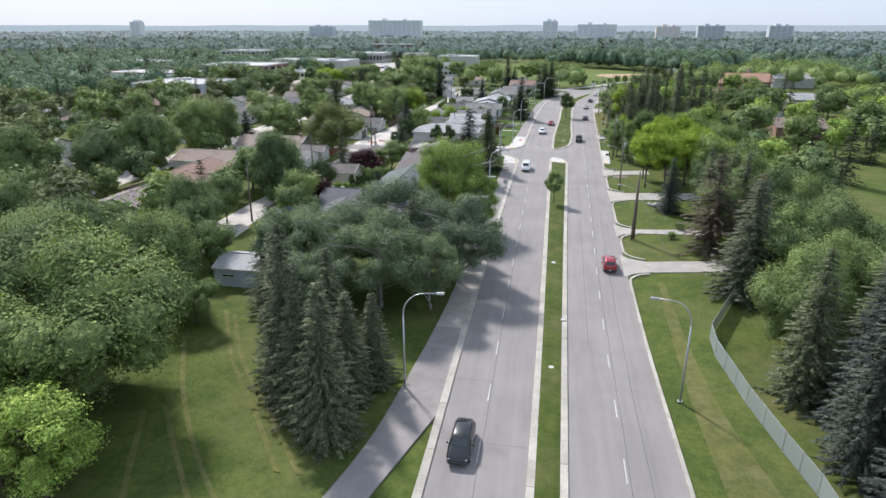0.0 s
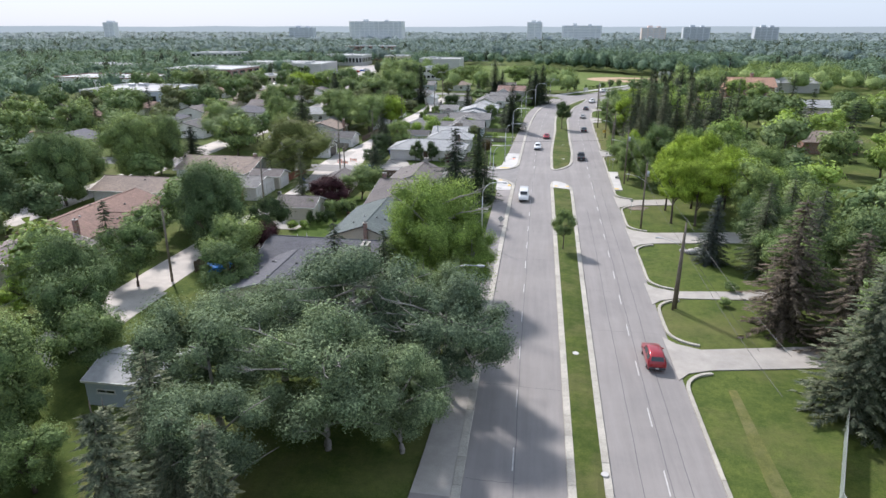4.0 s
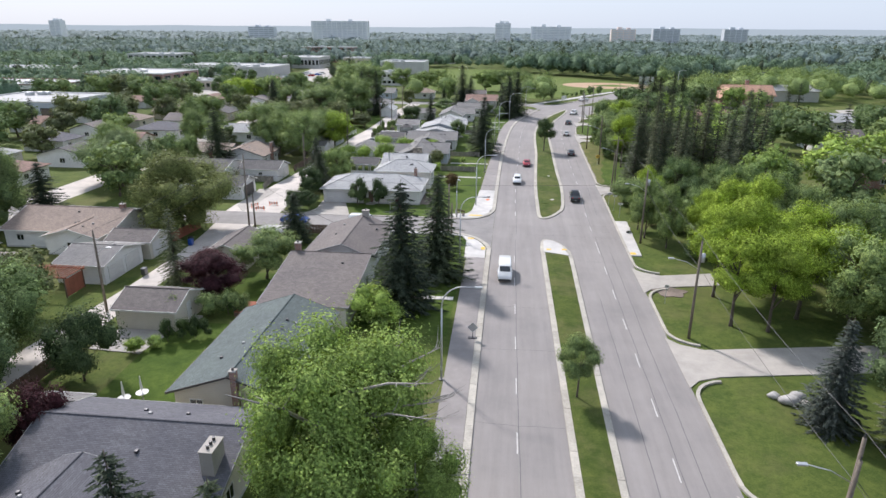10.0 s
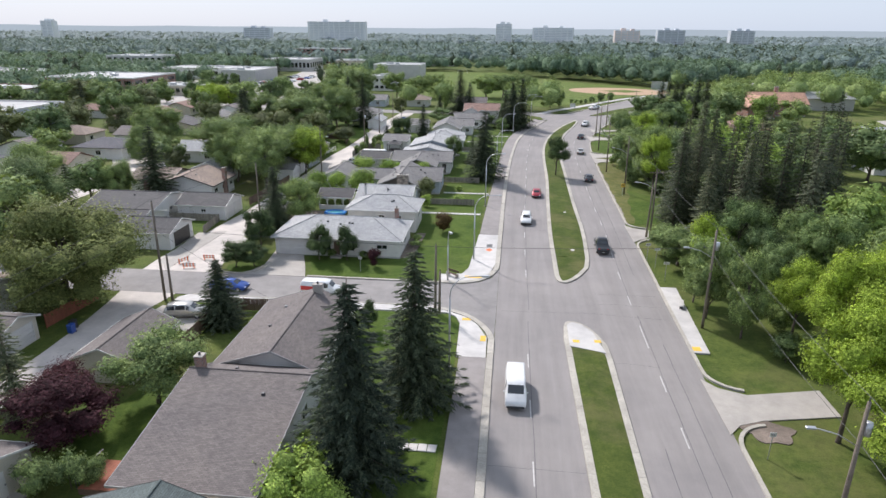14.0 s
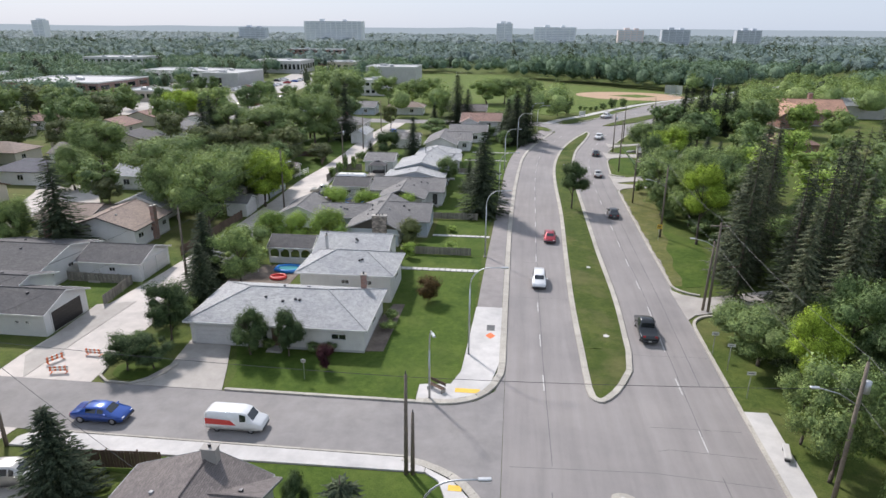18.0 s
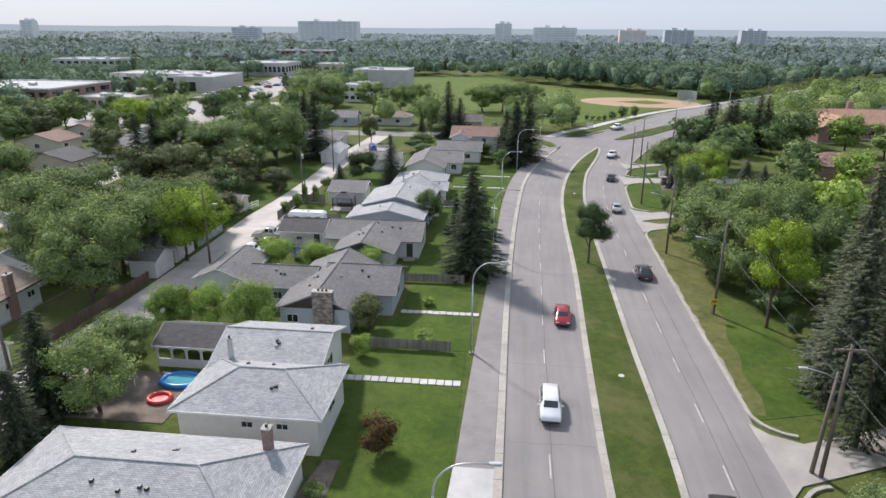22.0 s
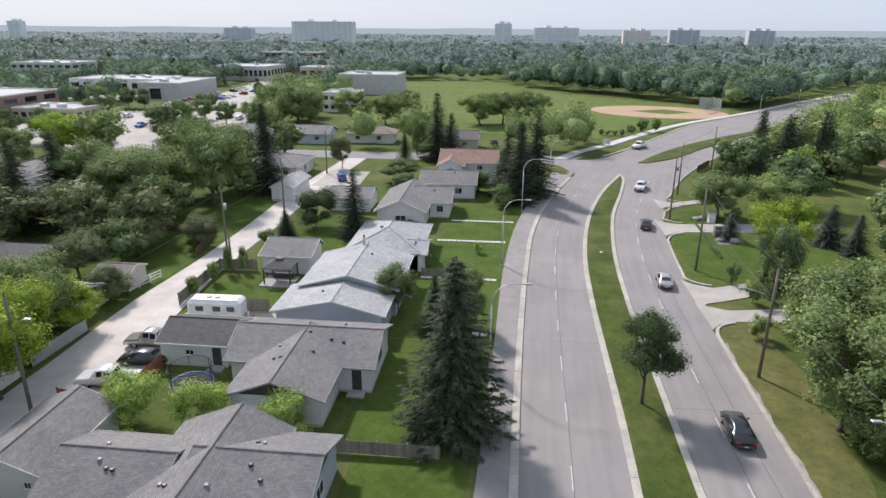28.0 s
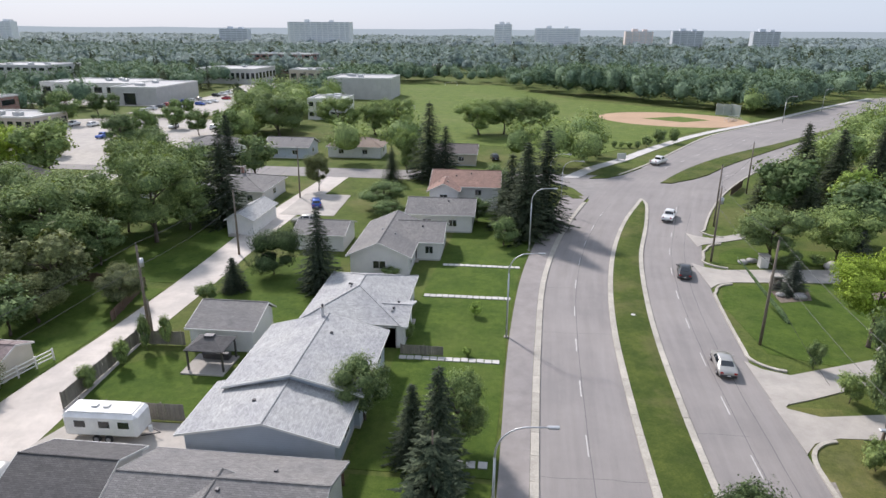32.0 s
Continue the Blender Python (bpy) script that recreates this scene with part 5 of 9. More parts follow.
grow("broadleaf_tree", ROUND, M_OLIVE_L, "greyish green tree behind a fence", [(-82, 281, 8, 6), (-62, 270, 6, 3.6), (-66, 262, 6.5, 4.2), (-55.5, 275.5, 5, 3), (-58, 279, 4.2, 2.4), (-67, 275, 5, 3.4), (-83.1, 231, 5.6, 2.8), (-57, 255, 5, 3)])
grow("bare_tree", OPEN, M_OLIVE_L, "thin greyish half-bare tree by the far street", [(-48.5, 334, 8.5, 3.0)])
grow("broadleaf_tree", BROAD, M_GREEN_L, "tree beside the sports field", [(-19, 412, 12.8, 8), (-4.5, 419, 12.4, 7.4), (-11, 415, 12, 7), (1.5, 421, 11.5, 5.5), (10.1, 374.5, 8.6, 3.6), (13.9, 380, 7, 3), (-33, 353, 11.5, 3), (-80, 398, 15, 9.5), (-62, 402, 13, 7), (-52, 408, 12, 6.5), (-44, 404, 13, 6), (-92, 410, 14, 8)])
# medians
grow("street_tree", STREET, M_GREEN_L, "young green tree standing on the median", [(0.5, 117, 6.4, 2.0)])
grow("street_tree", STREET, M_DEEP_L, "dark green round tree standing on the median", [(3.5, 239, 9.2, 3.3)])
# right side
grow("spruce_tree", SPRUCE, M_NEEDLE_BLUE, "tall grey-green spruce behind the fence", [(24.4, 44, 16.5, 3.4), (26.5, 49.5, 17, 3.4), (25.5, 38.5, 16.5, 3.2)])
grow("spruce_tree", SPRUCE, M_NEEDLE_OLIVE, "tall olive spruce behind the wire fence", [(23.6, 54, 15, 3.2), (30, 57, 15, 3.4), (24.8, 77.5, 15.6, 4.6)])
grow("broadleaf_tree", DENSE, M_GREEN_L, "full green tree between spruces behind the fence", [(25.6, 63.5, 11.5, 4.4), (29.2, 70, 10.5, 4.4), (36, 84, 12, 5), (38, 97, 12, 5), (34, 72, 11, 4.6)])
grow("dying_spruce", SPRUCE_RAGGED, M_NEEDLE_DEAD, "brown half-dead spruce among green trees", [(24, 93.8, 15.6, 4.6), (28, 88.5, 14, 4)])
grow("blue_spruce", SPRUCE, M_NEEDLE_BLUE, "blue-green spruce by a driveway", [(21.3, 115, 10.4, 2.6), (41.5, 287.8, 6.8, 2.6), (43.2, 283.2, 6.6, 2.1), (40, 299.2, 6, 2), (26.9, 288.8, 4.6, 1.9), (29.5, 196.2, 6, 2)])
grow("spruce_tree", SPRUCE_RAGGED, M_NEEDLE_OLIVE, "old spruce beside a drive", [(27, 112.6, 13, 3.4), (31, 106, 14, 3.5), (32, 118, 12.5, 3.2)])
grow("lime_tree", STREET, M_LIME_L, "bright lime-green tree with dark forked trunk", [(19.5, 134.2, 11.3, 4.1), (23.2, 133.2, 11.4, 4.0), (27.8, 137, 11.6, 4.6), (20, 142.5, 12, 3.8), (25, 144.5, 12.4, 4.2), (31, 145, 12, 4.4), (24.8, 153.5, 12.6, 4.0), (29, 158, 12, 4.0), (34, 138, 11.5, 4.2), (21.3, 221, 12.8, 3.8), (18.4, 175.5, 9.4, 2.6), (29, 274.7, 10.9, 4.4), (23.5, 160.5, 9.4, 2.9)])
grow("broadleaf_tree", ROUND, M_GREEN_L, "full green tree by the verge", [(16, 165.5, 10.7, 3.2), (18.3, 160.5, 11, 2.6), (16.6, 188, 5, 3.0), (17, 182.8, 6.3, 3.8), (15.8, 170, 8, 2.6), (19.4, 237, 11.4, 5.2), (22, 246.4, 12, 5), (22.6, 230.5, 12, 4.2), (30.5, 249.3, 11.3, 4.8), (21.2, 257.4, 13, 2.6), (24.6, 240, 12.8, 4.6), (29, 301.5, 8.9, 5.2), (38.8, 302.5, 9, 5.2), (30, 296.8, 3.4, 1.6)])
grow("verge_shrub", SHRUB, M_GREEN_L, "green shrub beside the verge", [(19.9, 233.6, 4.7, 2.4), (21.5, 263.2, 3.2, 1.3), (21, 269.2, 3, 0.9), (24.1, 263.8, 2.6, 1.2), (21.4, 104.4, 1.2, 0.9), (25, 78.6, 2.6, 1.7), (19.4, 99.7, 1.0, 0.9), (35, 300, 1.6, 1.2), (23.5, 226, 2.6, 2.4), (27.5, 206, 3, 2.2)])
rng = random.Random(8)
grow("pine_tree", PINE_SLIM, M_NEEDLE, "tall slim dark pine in a dense row", [(20.5 + 3.1 * k + rng.uniform(-0.7, 0.7), 193.5 + 0.9 * k % 5 + rng.uniform(0, 6), 20 + rng.uniform(-2, 2), 2.6) for k in range(9)])
grow("pine_tree", PINE_SLIM, M_NEEDLE_OLIVE, "tall slim olive pine behind the row", [(22.5 + 3.3 * k + rng.uniform(-0.8, 0.8), 203 + rng.uniform(0, 9), 19.5 + rng.uniform(-2, 2.5), 2.8) for k in range(9)])
grow("spruce_tree", SPRUCE, M_NEEDLE_OLIVE, "dark spruce in the roadside wood", [(22.4, 207, 16.6, 3.8), (20.4, 184.4, 17, 2.7), (26.2, 187, 19.5, 3.2), (28.8, 219.6, 20, 3.6), (24.9, 213, 10.4, 3), (32, 180, 18, 3.4), (33, 226, 18, 3.6), (25, 196, 17, 3), (38, 190, 19, 3.6), (38, 214, 20, 3.6)])
grow("spruce_tree", SPRUCE, M_NEEDLE, "dark spruce near the far bend", [(48.4, 339, 15.4, 4), (51.8, 333, 15.4, 4.2), (56, 341, 14, 4), (60, 335, 16, 4), (38.2, 330.6, 9, 2.8), (45.5, 330, 12, 3.2), (54, 352, 14, 3.6), (66, 345, 15, 4), (42.5, 322, 8.3, 3.2)])

# the lots and the field beyond the far street
grow("broadleaf_tree", ROUND, M_DARK_L, "dark rounded tree standing in a car park", [(-168, 441, 9, 4), (-160, 439, 9, 3.6), (-136, 440, 7, 3), (-132, 443, 7, 2.6), (-113, 369, 11, 6), (-110, 375, 12, 4), (-144, 359, 11, 4.5), (-162, 414, 12, 7), (-100, 360, 9, 4.4), (-106, 398, 9, 4), (-88, 392, 10, 5), (-120, 410, 8, 4), (-128, 362, 9, 4.4), (-160, 366, 9, 4), (-122, 384, 7, 3), (-148, 392, 6, 2.6)], group="car park trees")
grow("columnar_tree", SPRUCE_FAR, M_NEEDLE, "small dark conical tree in a planted row", [(-210, 455, 7, 1.9), (-206, 455, 7, 1.8), (-202, 455, 6, 1.7), (-198, 457, 8, 2.2), (-194, 459, 8, 2.3), (-189, 461, 8.5, 2.4), (-184, 462, 8, 2.2), (-214, 455, 6, 1.8), (-176, 552, 13, 3), (-183, 556, 14, 3), (-190, 560, 14, 3.2), (-198, 563, 13, 3), (-204, 566, 14, 3.2)], group="car park trees")
grow("broadleaf_tree", BROAD, M_LIME_L, "yellowing broad tree beside the car park", [(-128, 345, 12, 6.5), (-118, 338, 11, 6)])
grow("hedge_shrub", SHRUB, M_DARK_L, "dark clipped hedge shrub edging the car park", [(x, 428 + 0.02 * (x + 161), 1.7, 1.1) for x in np.arange(-161, -147, 1.6)] + [(x, 432.5, 1.7, 1.1) for x in np.arange(-138, -128.5, 1.6)], "hedge", "car park hedge")
grow("field_shrub", SHRUB, M_GREEN_L, "low shrub at the edge of the sports field", [(21, 394.4, 2, 1.1), (22.9, 394, 1.8, 1.0), (25.2, 395, 1.7, 1.0), (27.2, 393.6, 2.2, 1.1), (30.5, 397, 3.2, 1.6), (35.2, 403, 4.4, 2.0), (39.9, 405, 4.4, 2.1), (14.5, 383, 1.6, 1.4), (11, 384.5, 1.8, 1.5), (7.5, 383, 1.7, 1.5)], "shrub")

bare_branches(-16.4, 98, 16.4, 7.2, 7, 5, 0.2)
bare_branches(-20, 77, 14.2, 7.0, 9, 6)
bare_branches(-11.2, 75, 12, 6.0, 6, 7)
bare_branches(-19.5, 66, 12.5, 6.0, 8, 8)
bare_branches(-27, 75.5, 11.2, 5.6, 6, 9)

grow("conical_cedar", LILAC, M_DEEP_L, "small conical dark cedar beside a garage", [(-41.9, 123.2, 2.6, 0.8), (-40.6, 123.8, 2.4, 0.75), (-39.4, 124.2, 2.5, 0.8), (-38.2, 124.6, 2.2, 0.7), (-22.4, 157.6, 3.6, 1.1)], "shrub")
grow("thin_spruce", SPRUCE_RAGGED, M_NEEDLE_OLIVE, "thin sparse old spruce beside the lane", [(-49.0, 138.6, 10.6, 2.3)])

# ---- houses ----
def roof_shape(kind, x0, y0, x1, y1, eave, rise, ridge=None):
    """Sloping sheets and outer edges of a roof over the outline x0..x1, y0..y1."""
    t = eave + rise
    a, b, c, d = (x0, y0, eave), (x1, y0, eave), (x1, y1, eave), (x0, y1, eave)
    if kind == "gy":
        m = (x0 + x1) / 2 if ridge is None else ridge
        p, q = (m, y0, t), (m, y1, t)
        return [(a, p, q, d), (p, b, c, q)], [(a, p), (p, b), (b, c), (c, q), (q, d), (d, a)], [(p, q)]
    if kind == "gx":
        m = (y0 + y1) / 2 if ridge is None else ridge
        p, q = (x0, m, t), (x1, m, t)
        return [(a, b, q, p), (p, q, c, d)], [(a, b), (b, q), (q, c), (c, d), (d, p), (p, a)], [(p, q)]
    w, h = x1 - x0, y1 - y0
    if w >= h:
        p, q = (x0 + h / 2, (y0 + y1) / 2, t), (x1 - h / 2, (y0 + y1) / 2, t)
        return [(a, b, q, p), (b, c, q, None), (q, c, d, p), (d, a, p, None)], [(a, b), (b, c), (c, d), (d, a)], [(p, q), (a, p), (d, p), (b, q), (c, q)]
    p, q = ((x0 + x1) / 2, y0 + w / 2, t), ((x0 + x1) / 2, y1 - w / 2, t)
    return [(a, b, p, None), (b, c, q, p), (c, d, q, None), (d, a, p, q)], [(a, b), (b, c), (c, d), (d, a)], [(p, q), (a, p), (b, p), (c, q), (d, q)]


def edge_board(bm, a, b, mid, drop=0.16, thick=0.04):
    a, b = Vector(a), Vector(b)
    d = (b - a).normalized()
    n = Vector((d.y, -d.x, 0)).normalized()
    if n.dot(Vector((*((a + b) / 2).xy, 0)) - mid) < 0:
        n = -n
    o, i = n * thick, n * 0.004
    v = [bm.verts.new(p + k + Vector((0, 0, z))) for k in (i, o) for p, z in ((a, -drop), (b, -drop), (b, 0.025), (a, 0.025))]
    for q in ((0, 1, 2, 3), (7, 6, 5, 4), (0, 4, 5, 1), (1, 5, 6, 2), (2, 6, 7, 3), (3, 7, 4, 0)):
        bm.faces.new([v[k] for k in q])


def window(house, side, x, y, z, w, h, trim, panes=2):
    """A framed window on a wall facing side, its middle at x, y, z."""
    win = new("window", None)
    win.parent = house
    turn = {"s": 0, "e": 90, "n": 180, "w": -90}[side]
    win.matrix_basis = pose(x, y, z, 0, 0, turn)
    bm = bmesh.new()
    f = 0.07
    for x0, z0, x1, z1 in ((-w / 2, -h / 2, w / 2, -h / 2 + f), (-w / 2, h / 2 - f, w / 2, h / 2), (-w / 2, -h / 2 + f, -w / 2 + f, h / 2 - f), (w / 2 - f, -h / 2 + f, w / 2, h / 2 - f)):
        box(bm, x0, -0.07, z0, x1, 0.02, z1)
    for k in range(1, panes):
        xm = -w / 2 + w * k / panes
        box(bm, xm - 0.025, -0.06, -h / 2 + f, xm + 0.025, 0.02, h / 2 - f)
    part("frame", bm, trim, win)
    part("pane", boxed(-w / 2 + f, -0.035, -h / 2 + f, w / 2 - f, 0.01, h / 2 - f), M_GLASS, win)
    part("sill", boxed(-w / 2 - 0.05, -0.12, -h / 2 - 0.05, w / 2 + 0.05, 0.0, -h / 2), trim, win)


def wall_point(box4, side, k):
    x0, y0, x1, y1 = box4
    return {"s": (x0 + (x1 - x0) * k, y0), "n": (x0 + (x1 - x0) * k, y1), "e": (x1, y0 + (y1 - y0) * k), "w": (x0, y0 + (y1 - y0) * k)}[side]


def garage_door(house, side, x, y, w, h, material, rows=4):
    door = new("garage_door", None)
    door.parent = house
    door.matrix_basis = pose(x, y, 0.05, 0, 0, {"s": 0, "e": 90, "n": 180, "w": -90}[side])
    for k in range(rows):
        part("panel", boxed(-w / 2, -0.06, k * h / rows + 0.012, w / 2, 0.0, (k + 1) * h / rows - 0.012, bevel=0.008), material, door)
    bm = bmesh.new()
    for x0, x1, z0, z1 in ((-w / 2 - 0.12, -w / 2, 0, h + 0.12), (w / 2, w / 2 + 0.12, 0, h + 0.12), (-w / 2, w / 2, h, h + 0.12)):
        box(bm, x0, -0.08, z0, x1, 0.01, z1)
    part("frame", bm, M_TRIM, door)


def entry_door(house, side, x, y, material, z=0.25):
    d = new("door", None)
    d.parent = house
    d.matrix_basis = pose(x, y, z, 0, 0, {"s": 0, "e": 90, "n": 180, "w": -90}[side])
    part("leaf", boxed(-0.45, -0.05, 0, 0.45, 0.01, 2.05, bevel=0.01), material, d)
    part("handle", boxed(0.3, -0.1, 0.95, 0.38, -0.05, 1.05), M_DARKMETAL, d)
    part("step", boxed(-0.8, -1.1, -z, 0.8, 0.0, -0.05), M_CONC, d)


HOUSE_AREA = []


def house(label, wings, roof, wall, trim=None, over=0.5, windows=(), doors=(), garages=(), chimneys=(), vents=4, name="house", category="house", base=True, seed=1, fine=True, gable=None):
    """wings: kind, x0, y0, x1, y1, eave, rise, ridge or None, the outline taken at the eaves."""
    trim = trim or M_TRIM
    HOUSE_AREA.extend(q[1:5] for q in wings)
    rnd = random.Random(seed)
    cx, cy = (wings[0][1] + wings[0][3]) / 2, (wings[0][2] + wings[0][4]) / 2
    h = thing(name, label, category, cx, cy)
    walls = []
    for kind, x0, y0, x1, y1, eave, rise, *more in wings:
        ridge = more[0] if more else None
        x0, x1, y0, y1 = x0 - cx, x1 - cx, y0 - cy, y1 - cy
        if ridge is not None:
            ridge -= cx if kind == "gy" else cy
        w = (x0 + over, y0 + over, x1 - over, y1 - over)
        walls.append((w, eave))
        bm = boxed(w[0], w[1], -0.1, w[2], w[3], eave - 0.02)
        sheets, edges, ridges = roof_shape(kind, x0, y0, x1, y1, eave, rise, ridge)
        part("wall", bm, wall, h)
        if kind in ("gx", "gy"):
            bm = bmesh.new()
            k = over / ((x1 - x0) / 2 if kind == "gy" else (y1 - y0) / 2)
            if kind == "gy":
                m = (x0 + x1) / 2 if ridge is None else ridge
                tri = ((w[0], eave - 0.03), (w[2], eave - 0.03), (m, eave + rise - 0.25 - rise * k * 0.2), )
                ends = [[(x, yy, z) for x, z in tri] for yy in (w[1], w[3])]
            else:
                m = (y0 + y1) / 2 if ridge is None else ridge
                tri = ((w[1], eave - 0.03), (w[3], eave - 0.03), (m, eave + rise - 0.25 - rise * k * 0.2))
                ends = [[(xx, y, z) for y, z in tri] for xx in (w[0], w[2])]
            va, vb = [bm.verts.new(p) for p in ends[0]], [bm.verts.new(p) for p in ends[1]]
            bm.faces.new(va)
            bm.faces.new(vb[::-1])
            for i in range(3):
                bm.faces.new((va[i], va[(i + 1) % 3], vb[(i + 1) % 3], vb[i]))
            part("gable", bm, gable or wall, h)
        bm = bmesh.new()
        for s in sheets:
            prism(bm, *(s if len(s) == 4 else (*s, None)), 0.14)
        part("roof", bm, roof, h)
        centre = Vector(((x0 + x1) / 2, (y0 + y1) / 2, 0))
        for a, b in edges if fine else ():
            bm = bmesh.new()
            edge_board(bm, a, b, centre)
            part("fascia", bm, trim, h)
        for a, b in ridges if fine else ():
            bm = tube(bmesh.new(), [Vector(a) + Vector((0, 0, 0.02)), Vector(b) + Vector((0, 0, 0.02))], 0.07, 5)
            part("ridge_cap", bm, roof, h)
        if base:
            part("foundation", boxed(w[0] - 0.02, w[1] - 0.02, -0.1, w[2] + 0.02, w[3] + 0.02, 0.22), M_STUCCO_GREY, h)
        for _ in range(vents):
            s = rnd.choice([q for q in sheets if q[3] is not None] or sheets)
            u, v = rnd.uniform(0.2, 0.8), rnd.uniform(0.55, 0.85)
            P = [Vector(q) for q in s if q is not None]
            lowest, highest = sorted(P, key=lambda q: q.z)[:2], sorted(P, key=lambda q: q.z)[-2:]
            p = lowest[0].lerp(lowest[1], u).lerp(highest[0].lerp(highest[-1], u if (highest[0] - lowest[0]).length < (highest[0] - lowest[1]).length else 1 - u), v)
            vent = new("roof_vent", mesh_of("roof_vent", boxed(-0.13, -0.13, -0.1, 0.13, 0.13, 0.17, bevel=0.03), rnd.choice((M_DARKMETAL, M_TRIM_GREY, M_DARKMETAL))))
            vent.parent = h
            vent.location = p
    for wi, side, k, z, ww, hh in windows:
        box4, eave = walls[wi]
        x, y = wall_point(box4, side, k)
        window(h, side, x, y, z, ww, hh, M_TRIM if trim in (M_TRIM_DARK, M_TRIM_GREY) else trim)
    for wi, side, k, mat in doors:
        x, y = wall_point(walls[wi][0], side, k)
        entry_door(h, side, x, y, mat)
    for wi, side, k, ww, hh, mat in garages:
        x, y = wall_point(walls[wi][0], side, k)
        garage_door(h, side, x, y, ww, hh, mat)
    for x, y, z0, z1, w, d, mat in chimneys:
        ch = new("chimney", None)
        ch.parent = h
        ch.location = (x - cx, y - cy, 0)
        part("shaft", boxed(-w / 2, -d / 2, z0, w / 2, d / 2, z1), mat, ch)
        part("cap", boxed(-w / 2 - 0.06, -d / 2 - 0.06, z1, w / 2 + 0.06, d / 2 + 0.06, z1 + 0.1, bevel=0.02), M_CONC, ch)
        n = 3 if w + d > 2 else 1
        for k in range(n):
            bm = bmesh.new()
            tube(bm, [(0, 0, z1 + 0.1), (0, 0, z1 + 0.35)], 0.11, 10)
            fl = part("flue", bm, M_DARKMETAL, ch)
            fl.location = ((k - (n - 1) / 2) * (0.45 if w > d else 0), (k - (n - 1) / 2) * (0 if w > d else 0.45), 0)
    return h


house("low house with slate-grey shingle roof and stone chimney", [("gx", -40.2, 97, -24.2, 108.4, 2.8, 2.1, 103.2), ("gy", -40.2, 88.2, -29.4, 100, 2.75, 1.5)], M_R_SLATE, M_CREAM, M_TRIM_GREY, vents=4,
      windows=((1, "s", 0.32, 1.6, 0.9, 0.6), (1, "s", 0.72, 1.6, 0.9, 0.6), (1, "e", 0.3, 1.5, 1.4, 1.0), (0, "e", 0.7, 1.6, 2.2, 1.2), (0, "e", 0.25, 1.6, 1.2, 1.2), (0, "s", 0.85, 1.6, 1.4, 1.2)), doors=((1, "e", 0.75, M_TRIM_BROWN),),
      chimneys=((-25.6, 100.2, 0, 5.4, 0.9, 1.7, M_CONC),), seed=3)
house("house with green-grey shingle roof and cream gable", [("gy", -34.5, 109.8, -24, 126.8, 2.75, 1.9, -28.9)], M_R_GREEN, M_CREAM, M_TRIM_DARK, vents=7,
      windows=((0, "s", 0.2, 1.5, 1.2, 1.0), (0, "e", 0.3, 1.6, 2.0, 1.2), (0, "e", 0.7, 1.6, 1.6, 1.2), (0, "s", 0.8, 1.5, 1.2, 1.0)), doors=((0, "w", 0.5, M_TRIM_BROWN),), chimneys=((-28.4, 110, 0, 5.1, 0.5, 0.5, M_BRICK),), seed=4)
house("long bungalow with brown shingle roof and white walls", [("gx", -33.8, 128, -23.3, 144.4, 2.75, 1.9, 140.2), ("gy", -33.9, 143.8, -24.0, 158.4, 2.75, 1.8, -28.2), ("gx", -29, 151.4, -23.4, 158.2, 2.72, 1.25)], M_R_BROWN, M_WHITE, M_TRIM_GREY, vents=2,
      windows=((0, "s", 0.75, 1.5, 1.2, 0.9), (0, "e", 0.3, 1.6, 2.0, 1.3), (0, "e", 0.7, 1.6, 1.4, 1.2), (1, "e", 0.3, 1.6, 1.6, 1.2), (2, "e", 0.5, 1.6, 1.2, 1.1), (1, "w", 0.5, 1.6, 1.4, 1.1)), doors=((0, "w", 0.4, M_TRIM_BROWN),), chimneys=((-33, 140.6, 2, 5.6, 0.7, 0.7, M_BRICK), (-27.9, 157.5, 2, 5.3, 1.0, 0.6, M_CONC)), seed=5)
house("corner bungalow with pale grey hip roof and brick front", [("hip", -42, 180.2, -22.4, 191.2, 2.75, 2.0)], M_R_PALE, M_STUCCO, M_TRIM, vents=7, windows=((0, "s", 0.86, 1.7, 1.6, 0.7), (0, "s", 0.42, 1.5, 1.2, 1.2), (0, "s", 0.6, 1.5, 1.6, 1.2), (0, "e", 0.5, 1.6, 1.4, 1.0), (0, "w", 0.5, 1.6, 1.2, 1.0)),
      doors=((0, "s", 0.5, M_TRIM_BROWN),), garages=((0, "s", 0.16, 4.8, 2.1, M_PANEL),), chimneys=((-24.8, 189.6, 2.4, 5.1, 0.6, 0.6, M_BRICK),), seed=6)
house("split-level house with pale grey hip roof and white walls", [("hip", -34.2, 192.9, -21.9, 201.4, 3.6, 1.7), ("gx", -34, 199, -23.9, 208.5, 3.7, 1.7, 203.8)], M_R_PALE, M_STUCCO, M_TRIM, vents=4, base=False,
      windows=((0, "s", 0.25, 1.0, 0.7, 0.45), (0, "s", 0.5, 2.5, 1.0, 0.6), (0, "s", 0.75, 2.5, 1.0, 0.6), (0, "s", 0.42, 1.0, 1.2, 0.45), (0, "e", 0.5, 2.4, 1.8, 1.2), (1, "e", 0.5, 2.4, 1.8, 1.2)), chimneys=((-32.2, 200.4, 3, 6.0, 0.35, 0.35, M_GALV),), seed=7)
